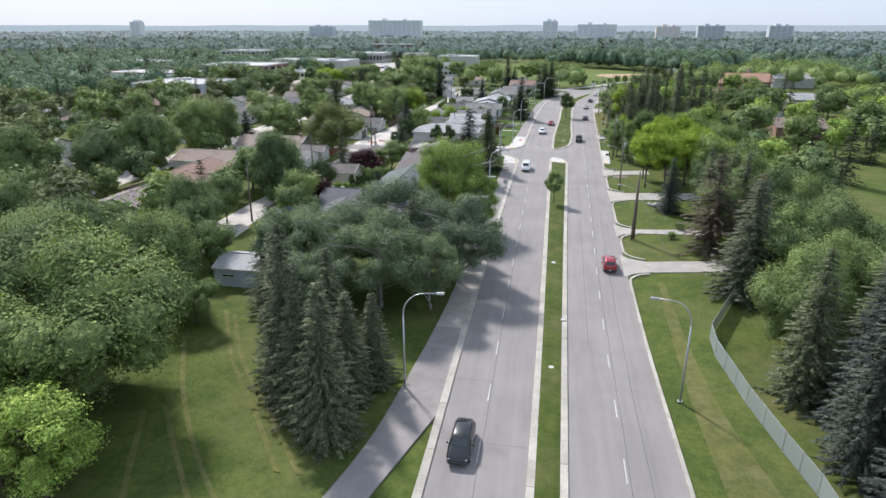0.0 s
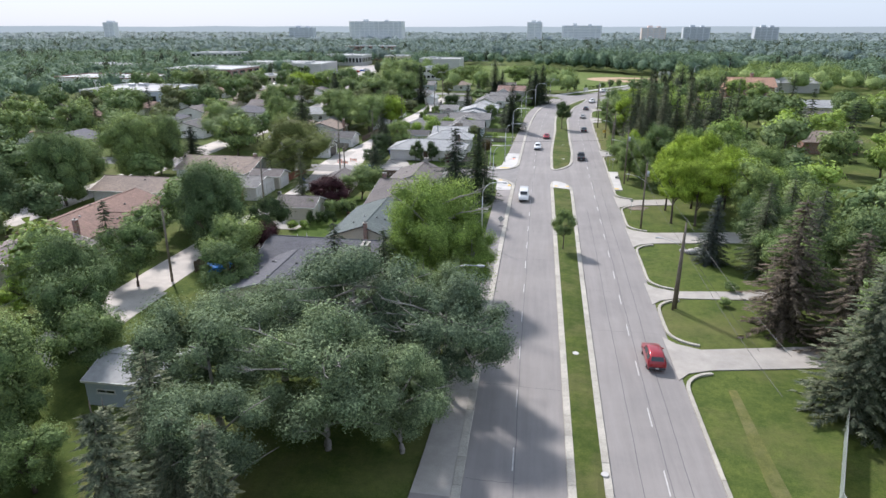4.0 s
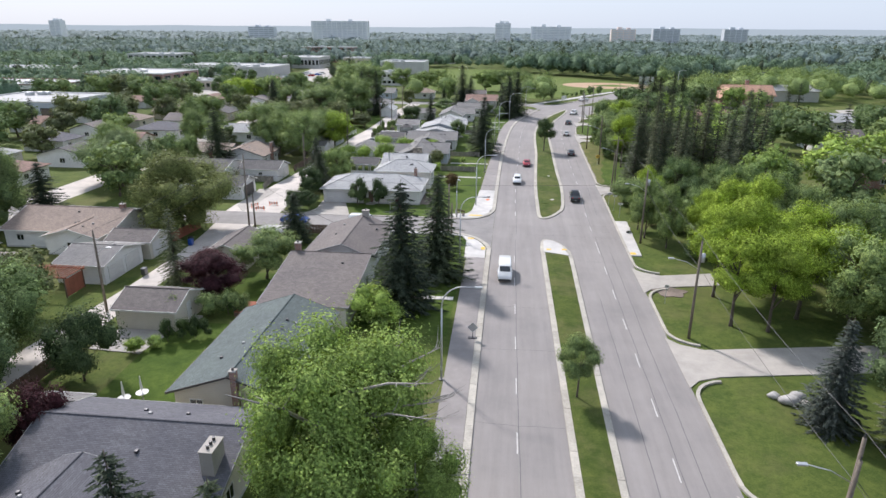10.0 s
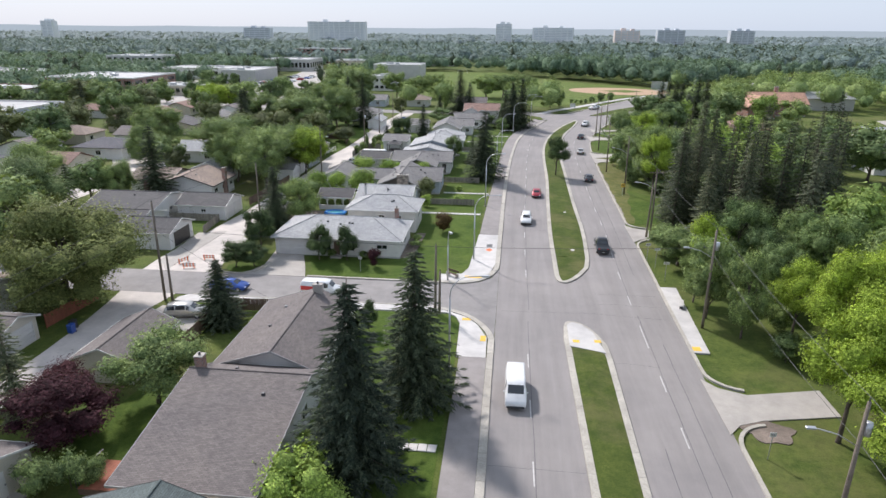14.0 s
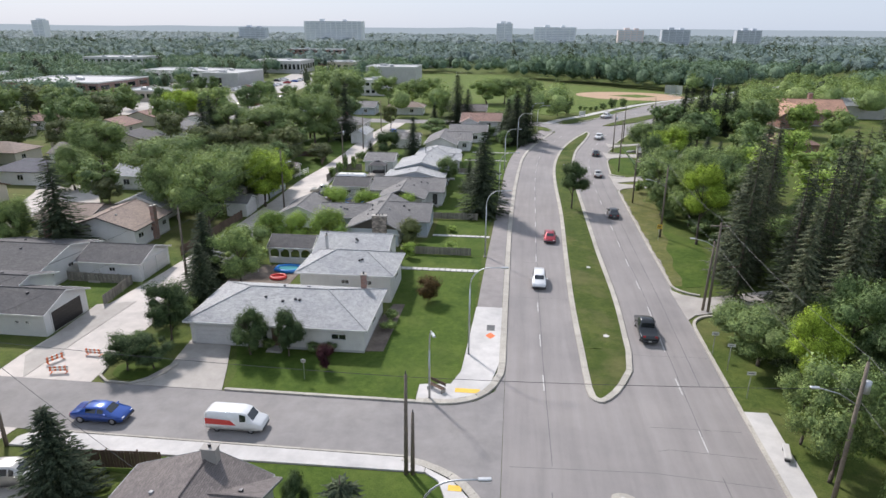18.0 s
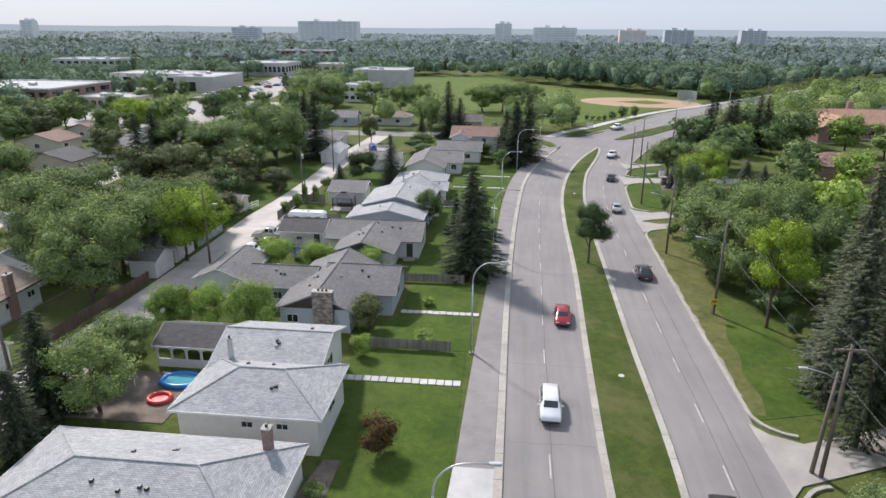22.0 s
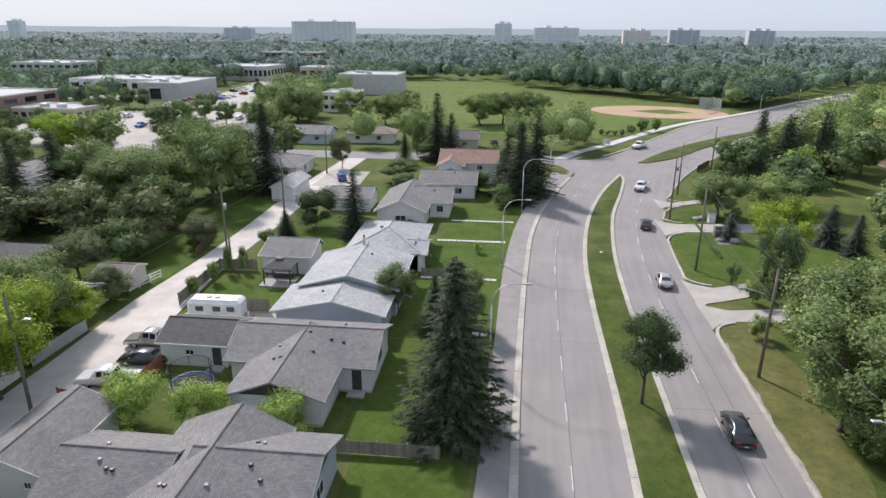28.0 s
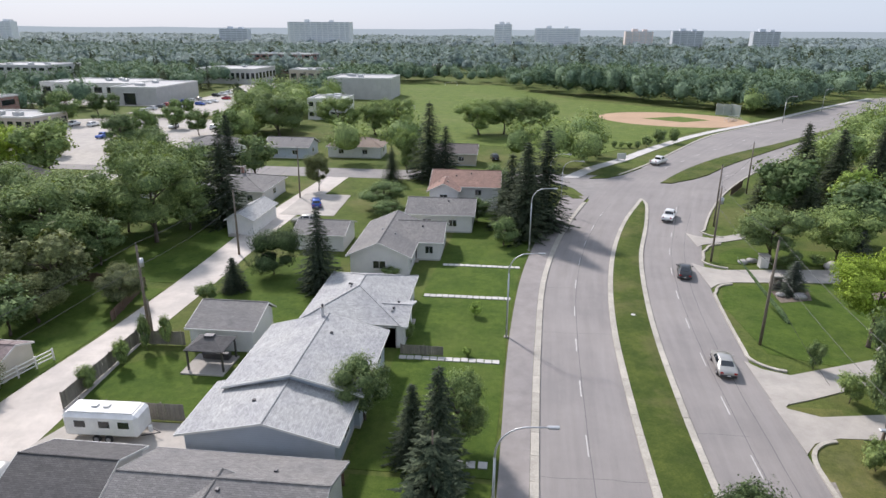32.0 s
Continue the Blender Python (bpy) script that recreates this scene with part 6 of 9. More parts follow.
house("grey shingled bungalow with rubble stone chimney", [("gy", -33.4, 213.6, -24.6, 228.6, 2.75, 2.0, -28.6), ("gx", -30, 218.6, -20.8, 228.2, 2.7, 1.9), ("gx", -39.6, 219.4, -31, 226.8, 2.65, 1.5)], M_R_GREY, M_BLUEGREY, M_TRIM_GREY, vents=4,
      windows=((0, "s", 0.18, 1.5, 1.3, 1.0), (0, "e", 0.16, 1.6, 0.8, 1.2), (0, "e", 0.28, 1.6, 0.8, 1.2), (0, "e", 0.06, 1.6, 0.8, 1.2), (1, "e", 0.5, 1.6, 1.6, 1.2), (2, "s", 0.5, 1.5, 1.2, 1.0)), doors=((1, "s", 0.7, M_TRIM_BROWN),), chimneys=((-27.9, 213.9, 0, 4.9, 2.2, 0.8, M_STONE),), seed=8, gable=M_TRIM_DARK)
house("bungalow with dark grey roof and shaded side porch", [("gy", -32.2, 232.2, -23.4, 243.4, 2.75, 1.62, -27.9), ("gx", -34.6, 237.8, -20.4, 247, 2.75, 1.7)], M_R_GREY, M_WHITE, M_TRIM_GREY, vents=4, windows=((0, "s", 0.5, 1.5, 1.6, 1.0), (1, "e", 0.5, 1.6, 1.8, 1.2), (0, "w", 0.3, 1.6, 1.4, 1.0)), doors=((1, "s", 0.9, M_TRIM_DARK),), seed=9, gable=M_TRIM_DARK)
house("house with two pale grey gable roofs stepped one above the other", [("gy", -34.2, 248.5, -21.5, 256, 2.8, 1.5, -27.3), ("gy", -33, 254.2, -21, 266, 3.45, 1.6, -27)], M_R_PALE, M_BLUEGREY, M_TRIM, vents=1, windows=((0, "e", 0.5, 1.6, 1.6, 1.2), (1, "e", 0.3, 2.2, 1.6, 1.2), (1, "e", 0.75, 2.2, 1.6, 1.2), (1, "w", 0.5, 2.0, 1.4, 1.0)), doors=((1, "e", 0.55, M_TRIM_BROWN),), chimneys=((-27.5, 265.4, 3.8, 5.9, 0.25, 0.25, M_GALV),), seed=10)
house("white bungalow with pale grey hip roof", [("hip", -31.2, 268.4, -20.4, 282.4, 2.8, 2.0), ("gx", -24, 268.4, -19.6, 275, 2.7, 1.0)], M_R_PALE, M_WHITE, M_TRIM, vents=3, windows=((0, "s", 0.3, 1.6, 1.2, 1.0), (0, "e", 0.7, 1.6, 2.0, 1.2), (1, "e", 0.5, 1.5, 1.4, 1.1)), doors=((0, "e", 0.45, M_TRIM_BROWN),), seed=11)
house("white house with grey gabled roofs and a front porch", [("gy", -31.2, 288.4, -22.2, 304.6, 2.8, 2.0), ("gx", -26, 295, -18.6, 304.8, 2.8, 1.8)], M_R_GREY, M_WHITE, M_TRIM, vents=2, windows=((0, "s", 0.5, 1.5, 1.8, 1.2), (0, "e", 0.15, 1.6, 1.2, 1.2), (1, "s", 0.75, 1.6, 1.2, 1.2), (1, "e", 0.5, 1.6, 1.6, 1.2)), doors=((1, "s", 0.4, M_TRIM_DARK),), garages=((0, "w", 0.2, 2.6, 2.1, M_PANEL),), seed=12)
house("white house with pale grey gable roof near the bend", [("gx", -26.4, 308.6, -14.8, 317.8, 3.0, 1.8)], M_R_GREY, M_WHITE, M_TRIM, vents=2, windows=((0, "s", 0.3, 1.6, 1.4, 1.2), (0, "s", 0.7, 1.6, 1.4, 1.2), (0, "e", 0.5, 1.6, 1.8, 1.2)), seed=13)
house("two-storey white house with red-brown shingle roof", [("gx", -24, 322, -10.8, 334, 4.6, 1.9), ("gy", -24, 318.5, -18, 325, 4.5, 1.4)], M_R_RED, M_WHITE, M_TRIM, vents=2, windows=((0, "s", 0.3, 3.5, 1.2, 1.1), (0, "s", 0.7, 3.5, 1.2, 1.1), (0, "e", 0.5, 3.5, 1.8, 1.2), (1, "s", 0.5, 3.4, 1.4, 1.0), (0, "s", 0.7, 1.4, 1.2, 1.1)), seed=14)
# garages and sheds along the lane
house("garage with brown shingle roof and cream walls", [("gx", -49.4, 125.2, -41.8, 132, 2.45, 1.3)], M_R_BROWN, M_CREAM, M_TRIM, 0.35, vents=0, name="garage", category="garage", base=False, doors=((0, "e", 0.5, M_TRIM),), garages=((0, "w", 0.5, 4.2, 2.1, M_PANEL),))
house("garage with brown shingle roof and pale gable", [("gy", -47.8, 143.8, -41.6, 152.8, 2.45, 1.3)], M_R_BROWN, M_CREAM, M_TRIM, 0.35, vents=0, name="garage", category="garage", base=False, windows=((0, "s", 0.5, 1.5, 0.8, 0.6),), garages=((0, "n", 0.5, 4.2, 2.1, M_PANEL),))
house("small white garden shed with a door", [("gx", -44.9, 104.6, -40.6, 109.6, 2.3, 0.9)], M_R_GREY, M_WHITE, M_TRIM, 0.2, vents=0, name="shed", category="shed", base=False, doors=((0, "e", 0.55, M_TRIM),), windows=((0, "e", 0.2, 1.4, 0.7, 0.6),))
house("pale blue-white shed with grey metal roof", [("gx", -43, 68.6, -36, 75.2, 2.5, 1.0)], M_FLATROOF, M_BLUEGREY, M_TRIM, 0.2, vents=0, name="shed", category="shed", base=False, windows=((0, "s", 0.3, 1.5, 1.8, 0.4),))
house("grey shingled garage by the lane", [("gy", -46.8, 221.6, -40.2, 230.8, 2.4, 1.4)], M_R_GREY, M_WHITE, M_TRIM, 0.35, vents=0, name="garage", category="garage", base=False, garages=((0, "n", 0.5, 4.2, 2.1, M_PANEL),), windows=((0, "s", 0.8, 1.4, 0.6, 0.6),))
house("white garage with dark shingle roof", [("gx", -43, 240.8, -35.6, 247.4, 2.5, 1.3)], M_R_DARK, M_WHITE, M_TRIM, 0.35, vents=0, name="garage", category="garage", base=False, windows=((0, "s", 0.45, 1.5, 0.9, 0.6),), doors=((0, "s", 0.86, M_TRIM_DARK),), garages=((0, "w", 0.5, 4.2, 2.1, M_PANEL),))
house("grey shingled garage behind a gazebo", [("gx", -42.4, 265.9, -35, 272.3, 2.5, 1.3, 270.4)], M_R_GREY, M_WHITE, M_TRIM, 0.35, vents=0, name="garage", category="garage", base=False, garages=((0, "w", 0.5, 4.0, 2.1, M_PANEL),))
house("white garage with grey roof on the back lane", [("gx", -41.9, 297.4, -33.6, 305.2, 2.5, 1.3)], M_R_GREY, M_WHITE, M_TRIM, 0.35, vents=0, name="garage", category="garage", base=False, garages=((0, "s", 0.4, 4.0, 2.1, M_PANEL),))
house("white garage with pale grey roof on a lawn", [("gy", -55, 303.2, -50, 314.4, 2.5, 1.2)], M_R_PALE, M_WHITE, M_TRIM, 0.35, vents=0, name="garage", category="garage", base=False, doors=((0, "s", 0.3, M_TRIM),))
# west of the lane
house("white bungalow with grey hip roof beyond the lane", [("hip", -68, 320, -54.8, 333.4, 2.9, 2.0)], M_R_GREY, M_STUCCO, M_TRIM, vents=1, windows=((0, "s", 0.2, 1.6, 1.2, 1.2), (0, "s", 0.5, 1.6, 1.6, 1.2), (0, "s", 0.8, 1.6, 1.2, 1.2), (0, "e", 0.5, 1.6, 1.4, 1.2)), chimneys=((-61.5, 327, 3, 6, 0.5, 0.5, M_BRICK),))
house("bungalow with red-tan shingle roof and white walls", [("gx", -82.5, 149, -64.6, 162.5, 2.8, 2.0), ("gy", -74, 146.6, -65, 153, 2.8, 1.3)], M_R_TAN, M_WHITE, M_TRIM, vents=4, windows=((1, "s", 0.5, 1.5, 1.4, 1.0), (0, "e", 0.4, 1.6, 1.2, 1.1), (0, "s", 0.15, 1.6, 1.2, 1.0)), chimneys=((-66.5, 156, 2, 5.4, 0.7, 0.7, M_BRICK),))
house("white double garage with grey shingle roof", [("gx", -65, 136.8, -57.6, 146.2, 2.6, 1.3)], M_R_GREY, M_WHITE, M_TRIM, 0.35, vents=2, name="garage", category="garage", base=False, garages=((0, "e", 0.28, 3, 2.1, M_PANEL), (0, "e", 0.72, 3, 2.1, M_PANEL)))
house("garage with brown roof on the lane", [("gx", -64, 146.4, -56.9, 152.2, 2.6, 1.1)], M_R_BROWN, M_CREAM, M_TRIM, 0.35, vents=0, name="garage", category="garage", base=False, garages=((0, "e", 0.5, 3.6, 2.1, M_PANEL),))
house("white house with dark grey low roof", [("gx", -79, 190, -66, 203.6, 2.8, 1.7), ("gx", -76, 182, -64, 191.5, 2.8, 1.4)], M_R_DARK, M_WHITE, M_TRIM, vents=3, windows=((0, "e", 0.2, 1.7, 1.0, 0.6), (0, "e", 0.5, 1.7, 1.0, 0.6), (0, "e", 0.85, 1.7, 1.0, 0.6)), chimneys=((-75, 204.2, 0, 5.2, 0.7, 0.7, M_BRICK),))
house("white garage with dark roof and black door", [("gx", -66, 179.8, -57.3, 187.6, 2.65, 1.4)], M_R_DARK, M_WHITE, M_TRIM, 0.4, vents=1, name="garage", category="garage", base=False, windows=((0, "s", 0.6, 1.6, 0.5, 0.4), (0, "s", 0.75, 1.6, 0.5, 0.4)), garages=((0, "e", 0.5, 4.8, 2.3, M_DOOR_BLACK),))
house("white garage with dark grey shingle roof", [("gx", -65.2, 195.7, -55.9, 203.6, 2.5, 1.4)], M_R_DARK, M_WHITE, M_TRIM, 0.35, vents=0, name="garage", category="garage", base=False, windows=((0, "s", 0.55, 1.6, 0.9, 0.6),), doors=((0, "s", 0.3, M_TRIM),), garages=((0, "e", 0.3, 2.6, 2.1, M_PANEL), (0, "e", 0.72, 2.6, 2.1, M_PANEL)))
house("white house with tan shingle gable roof", [("gy", -75.6, 207.6, -63.6, 218.2, 3.0, 1.9), ("gx", -84, 212, -74.5, 222, 2.8, 1.5)], M_R_TAN, M_WHITE, M_TRIM_DARK, vents=2, windows=((0, "e", 0.15, 1.8, 1.4, 0.8), (0, "e", 0.5, 1.8, 1.2, 0.8), (0, "e", 0.85, 1.8, 1.2, 0.8)), chimneys=((-63.8, 213.2, 0, 5.4, 0.6, 0.9, M_BRICK),))
house("white house with pale shingle roof among trees", [("gy", -76.2, 221.6, -67.2, 229.6, 2.8, 1.7)], M_R_PALE, M_WHITE, M_TRIM, vents=1, windows=((0, "e", 0.5, 1.7, 1.2, 0.8),))
house("bungalow with mauve shingle roof", [("gy", -79.5, 89.6, -66, 102.4, 2.8, 2.0, -72.7)], M_R_MAUVE, M_CREAM, M_TRIM, vents=4, windows=((0, "e", 0.5, 1.6, 1.2, 1.0),))
house("bungalow with reddish mauve shingle roof", [("gy", -81, 102.2, -68.2, 124.6, 2.9, 2.1, -74.6), ("gx", -76, 109, -66.4, 116, 2.8, 1.4)], M_R_RED, M_CREAM, M_TRIM_BROWN, vents=4, windows=((0, "e", 0.5, 1.6, 1.4, 1.0), (1, "e", 0.5, 1.6, 1.2, 1.0)), chimneys=((-70, 103.4, 2, 5.6, 0.6, 0.6, M_BRICK),))
house("house with pink-brown roof behind trees", [("gx", -88, 129.4, -71, 140, 2.8, 1.8)], M_R_TAN, M_WHITE, M_TRIM, vents=2, windows=((0, "e", 0.5, 1.6, 1.2, 1.0),))
house("white garage with vine-grown door on the lane", [("gx", -60.5, 232.2, -54.6, 238.2, 2.5, 1.0)], M_R_GREY, M_WHITE, M_TRIM, 0.3, vents=0, name="garage", category="garage", base=False, garages=((0, "e", 0.5, 4.2, 2.1, M_PANEL),))
house("small pinkish shed by the lane", [("gx", -61, 257.5, -56, 262, 2.2, 0.8)], M_R_MAUVE, M_CREAM, M_TRIM, 0.2, vents=0, name="shed", category="shed", base=False)
house("white garage with grey roof beside a hedge", [("gx", -58.5, 226.4, -54.2, 231.5, 2.4, 1.0)], M_R_GREY, M_WHITE, M_TRIM, 0.3, vents=0, name="garage", category="garage", base=False, garages=((0, "e", 0.5, 3.6, 2.0, M_PANEL),))
# the far street
for x0, y0, x1, y1, k, rf, wl in ((-73, 366, -60.5, 376, "gx", M_R_GREY, M_BLUEGREY), (-57, 369, -42, 378, "hip", M_R_TAN, M_WHITE), (-30, 363, -17, 371, "gx", M_R_BROWN, M_BEIGE), (-94, 366, -80, 375, "hip", M_R_GREY, M_WHITE), (-83, 322, -71.5, 333, "gx", M_R_PALE, M_WHITE), (-88, 306, -76.5, 315, "gx", M_R_DARK, M_CREAM), (-83, 256, -70, 266, "hip", M_R_DARK, M_BEIGE), (-90, 242, -78, 251, "gx", M_R_PALE, M_WHITE)):
    house("low suburban house with shingle roof in the distance", [(k, x0, y0, x1, y1, 2.9, 1.9)], rf, wl, M_TRIM, vents=1, windows=((0, "s", 0.25, 1.6, 1.4, 1.2), (0, "s", 0.7, 1.6, 1.4, 1.2), (0, "e", 0.5, 1.6, 1.4, 1.2)))
rnd = random.Random(21)
ROOFS = (M_R_GREY, M_R_PALE, M_R_TAN, M_R_DARK, M_R_BROWN, M_R_SLATE, M_R_RED)
FAR_HOMES = []
for x in (-112, -132, -160, -182):
    y = 70 + rnd.uniform(0, 8)
    while y < 335:
        if not 156 < y < 178:
            w, d = rnd.uniform(11, 14), rnd.uniform(9, 11)
            x0 = x + rnd.uniform(-2, 2)
            house("low suburban house with shingle roof among trees", [(rnd.choice(("gx", "gy", "hip")), x0 - w / 2, y, x0 + w / 2, y + d, 2.9, 1.9)], rnd.choice(ROOFS), rnd.choice((M_WHITE, M_CREAM, M_BEIGE, M_WHITE)), M_TRIM, vents=0, base=False, fine=False, windows=((0, "e", 0.3, 1.6, 1.4, 1.2), (0, "s", 0.5, 1.6, 1.4, 1.2)), seed=int(y))
            FAR_HOMES.append((x0, y + d / 2))
        y += rnd.uniform(19, 24)
for x, y in ((70, 118), (92, 160), (66, 205), (78, 250), (110, 232), (140, 190), (96, 288), (60, 300)):
    house("house with shingle roof half hidden by trees", [(rnd.choice(("gx", "hip")), x, y, x + 15, y + 11, 3.2, 2.4)], rnd.choice(ROOFS), rnd.choice((M_BRICK, M_WHITE, M_CREAM)), M_TRIM, vents=0, base=False, fine=False, windows=((0, "w", 0.5, 1.7, 1.4, 1.2), (0, "s", 0.5, 1.7, 1.4, 1.2)))
    FAR_HOMES.append((x + 7, y + 5))
house("large brick lodge with bright orange tile roof", [("gx", 88, 361, 111, 375, 4.6, 4.2), ("gy", 84, 352, 96, 366, 4.2, 4.0)], M_R_ORANGE, M_BRICK, M_TRIM_BROWN, 0.9, vents=0, name="lodge", category="building", windows=((1, "s", 0.5, 2.2, 4, 2), (0, "s", 0.75, 2, 2, 1.4), (0, "s", 0.15, 2, 2, 1.4)), chimneys=((101, 371, 5, 10.6, 1.4, 1.2, M_BRICK),))


def block(label, x0, y0, x1, y1, h, wall, floors=1, name="building", bays=6, glass=True, trim=None):
    """A flat-roofed building with parapet, rows of windows on its near faces and roof units."""
    b = thing(name, label, "building", (x0 + x1) / 2, (y0 + y1) / 2)
    w, d = (x1 - x0) / 2, (y1 - y0) / 2
    part("wall", boxed(-w, -d, -0.2, w, d, h), wall, b)
    part("roof", boxed(-w + 0.4, -d + 0.4, h - 0.3, w - 0.4, d - 0.4, h + 0.06), M_FLATROOF, b)
    bm = bmesh.new()
    for q in ((-w - 0.06, -d - 0.06, w + 0.06, -d + 0.3), (-w - 0.06, d - 0.3, w + 0.06, d + 0.06), (-w - 0.06, -d + 0.3, -w + 0.3, d - 0.3), (w - 0.3, -d + 0.3, w + 0.06, d - 0.3)):
        box(bm, q[0], q[1], h, q[2], q[3], h + 0.55)
    part("parapet", bm, trim or M_TRIM, b)
    r = random.Random(int(x0 * 7 + y0))
    for _ in range(3):
        u = part("roof_unit", boxed(-1.3, -1, h, 1.3, 1, h + 1.3, bevel=0.06), M_GALV, b)
        u.location = (r.uniform(-w * 0.6, w * 0.6), r.uniform(-d * 0.6, d * 0.6), 0)
    if glass:
        me = mesh_of("window", boxed(-0.5, -0.06, -0.5, 0.5, 0.02, 0.5), M_GLASS)
        for f in range(floors):
            z = h / floors * (f + 0.55)
            for k in range(bays):
                o = share("window", me, b, pose(-w + 2 * w * (k + 0.5) / bays, -d - 0.02, z))
                o.scale = (2 * w / bays * 0.62, 1, h / floors * 0.42)
            for k in range(max(2, bays // 2)):
                o = share("window", me, b, pose(w + 0.02, -d + 2 * d * (k + 0.5) / max(2, bays // 2), z, 0, 0, 90))
                o.scale = (2 * d / max(2, bays // 2) * 0.6, 1, h / floors * 0.42)
    return b


block("long low white commercial building with flat roof", -236, 500, -190, 530, 6.5, M_STUCCO, 1, bays=7)
block("white flat-roofed hall with a dark entrance", -183, 474, -162, 512, 7.2, M_STUCCO_GREY, 1, bays=2, glass=False)
block("brick school with rows of windows", -232, 384, -186, 424, 8.5, M_BRICK, 2, bays=9)
block("low tan brick office with flat roof", -184, 396, -160, 413, 4.5, M_BEIGE, 1, bays=8)
block("long white shopping arcade", -202, 590, -164, 625, 8.5, M_STUCCO_GREY, 1, bays=12)
block("brown roofed hall beside the arcade", -146, 600, -118, 622, 8, M_BEIGE, 1, bays=5)
block("big white windowless sports hall beside the field", -97, 513, -66, 540, 9.6, M_STUCCO_GREY, 1, glass=False)
block("white two-storey school building", -84, 440, -70, 455, 7.2, M_STUCCO, 2, bays=5)
block("blue-grey warehouse with flat roof", -196, 268, -160, 300, 7, M_BLUEGREY, 1, bays=5)
block("white supermarket with red sign band", -262, 330, -206, 362, 7, M_STUCCO, 1, bays=6, trim=M_BRICK)
block("white warehouse among trees", -330, 420, -270, 450, 8, M_STUCCO, 1, bays=5)
block("pale office block beyond the car park", -300, 540, -262, 570, 12, M_STUCCO_GREY, 3, bays=8)
block("pale low warehouse among distant trees", -120, 690, -60, 720, 7, M_STUCCO_GREY, 1, bays=6)
block("brick flats above the distant trees", -210, 690, -160, 712, 14, M_BRICK, 4, bays=9)
for lab, x0, x1, y, top, mat, fl in (("long slab apartment tower on the skyline", -399, -287, 1345, 45, M_TOWER_CONC, 14), ("slim haze-coloured apartment tower on the skyline", -36, -8, 1345, 43, M_TOWER_CONC, 14), ("wide haze-coloured apartment block on the skyline", 32, 107, 1345, 37, M_TOWER_CONC, 12),
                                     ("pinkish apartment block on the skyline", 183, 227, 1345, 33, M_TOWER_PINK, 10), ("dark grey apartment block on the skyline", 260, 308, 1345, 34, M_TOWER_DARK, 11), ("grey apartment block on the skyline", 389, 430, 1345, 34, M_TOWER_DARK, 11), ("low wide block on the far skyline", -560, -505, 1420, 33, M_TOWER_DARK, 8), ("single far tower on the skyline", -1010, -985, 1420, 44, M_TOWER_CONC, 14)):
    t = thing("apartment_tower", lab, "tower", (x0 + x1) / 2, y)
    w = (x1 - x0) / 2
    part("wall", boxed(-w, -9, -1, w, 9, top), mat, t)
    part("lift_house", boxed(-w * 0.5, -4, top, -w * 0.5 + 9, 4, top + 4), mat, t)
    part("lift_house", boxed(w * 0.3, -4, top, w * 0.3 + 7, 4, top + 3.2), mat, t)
    # Haze-coloured bands, only a little darker than the walls
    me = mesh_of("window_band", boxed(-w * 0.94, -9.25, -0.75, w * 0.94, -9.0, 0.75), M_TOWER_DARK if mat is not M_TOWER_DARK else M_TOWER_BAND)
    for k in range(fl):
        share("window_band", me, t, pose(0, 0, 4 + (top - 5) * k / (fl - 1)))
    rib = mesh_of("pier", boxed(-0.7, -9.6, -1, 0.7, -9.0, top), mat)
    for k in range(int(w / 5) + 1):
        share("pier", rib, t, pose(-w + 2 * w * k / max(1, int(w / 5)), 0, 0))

# ---- distant woods ----
def far_woods(name, label, material, spots, blades, size, seed, core=0.8, lift=0.3):
    """Many tree crowns joined into one mesh: an uneven clump each with leaf sprays all over it."""
    rng = np.random.default_rng(seed)
    kinds = [crown_points(np.random.default_rng(seed + k), blades, 1.0, 10.0, 4.0, 10, 0.45)[:3] for k in range(4)]
    cores = [lumpy_core(seed * 5 + k, 2 if core < 0.61 else 1) for k in range(6)]
    cs, ns, ss, fs = [], [], [], []
    vs, ks, qs, at = [], [], [], 0
    for i, (x, y, h, r) in enumerate(spots):
        c, n, f = kinds[i % 4]
        a = rng.uniform(0, 6.28)
        rot = np.array([[math.cos(a), -math.sin(a), 0], [math.sin(a), math.cos(a), 0], [0, 0, 1]])
        cs.append((c @ rot.T) * [r / 4, r / 4, h / 10] + [x, y, 0])
        ns.append(n @ rot.T)
        # lift turns shading normals up, flattening light and shade on far crowns
        fs.append(f @ rot.T + [0, 0, lift])
        ss.append(rng.uniform(0.6, 1.25, len(c)) * size * (r / 4))
        cv, cf, cn = cores[i % 6]
        vs.append((cv @ rot.T) * [r * core, r * core, h * 0.46 * core] + [x, y, h * 0.54])
        ks.append(cn @ rot.T + [0, 0, lift])
        qs.append(cf + at)
        at += len(cv)
    leaf = quads(name, np.concatenate(cs), np.concatenate(ns), np.concatenate(ss), rng)
    co = np.empty(len(leaf.vertices) * 3)
    leaf.vertices.foreach_get("co", co)
    bpy.data.meshes.remove(leaf)
    co = co.reshape(-1, 3)
    soft = np.concatenate(ks + [np.repeat(np.concatenate(fs), 3, axis=0)])
    soft /= np.linalg.norm(soft, axis=1, keepdims=True)
    me = bpy.data.meshes.new(name)
    me.from_pydata(np.concatenate(vs + [co]).tolist(), [], np.concatenate(qs + [np.arange(len(co)).reshape(-1, 3) + at]).tolist())
    me.shade_smooth()
    me.normals_split_custom_set_from_vertices(soft.tolist())
    me.materials.append(material)
    return tagged(new(name, me), label, "woods", kind="stuff")


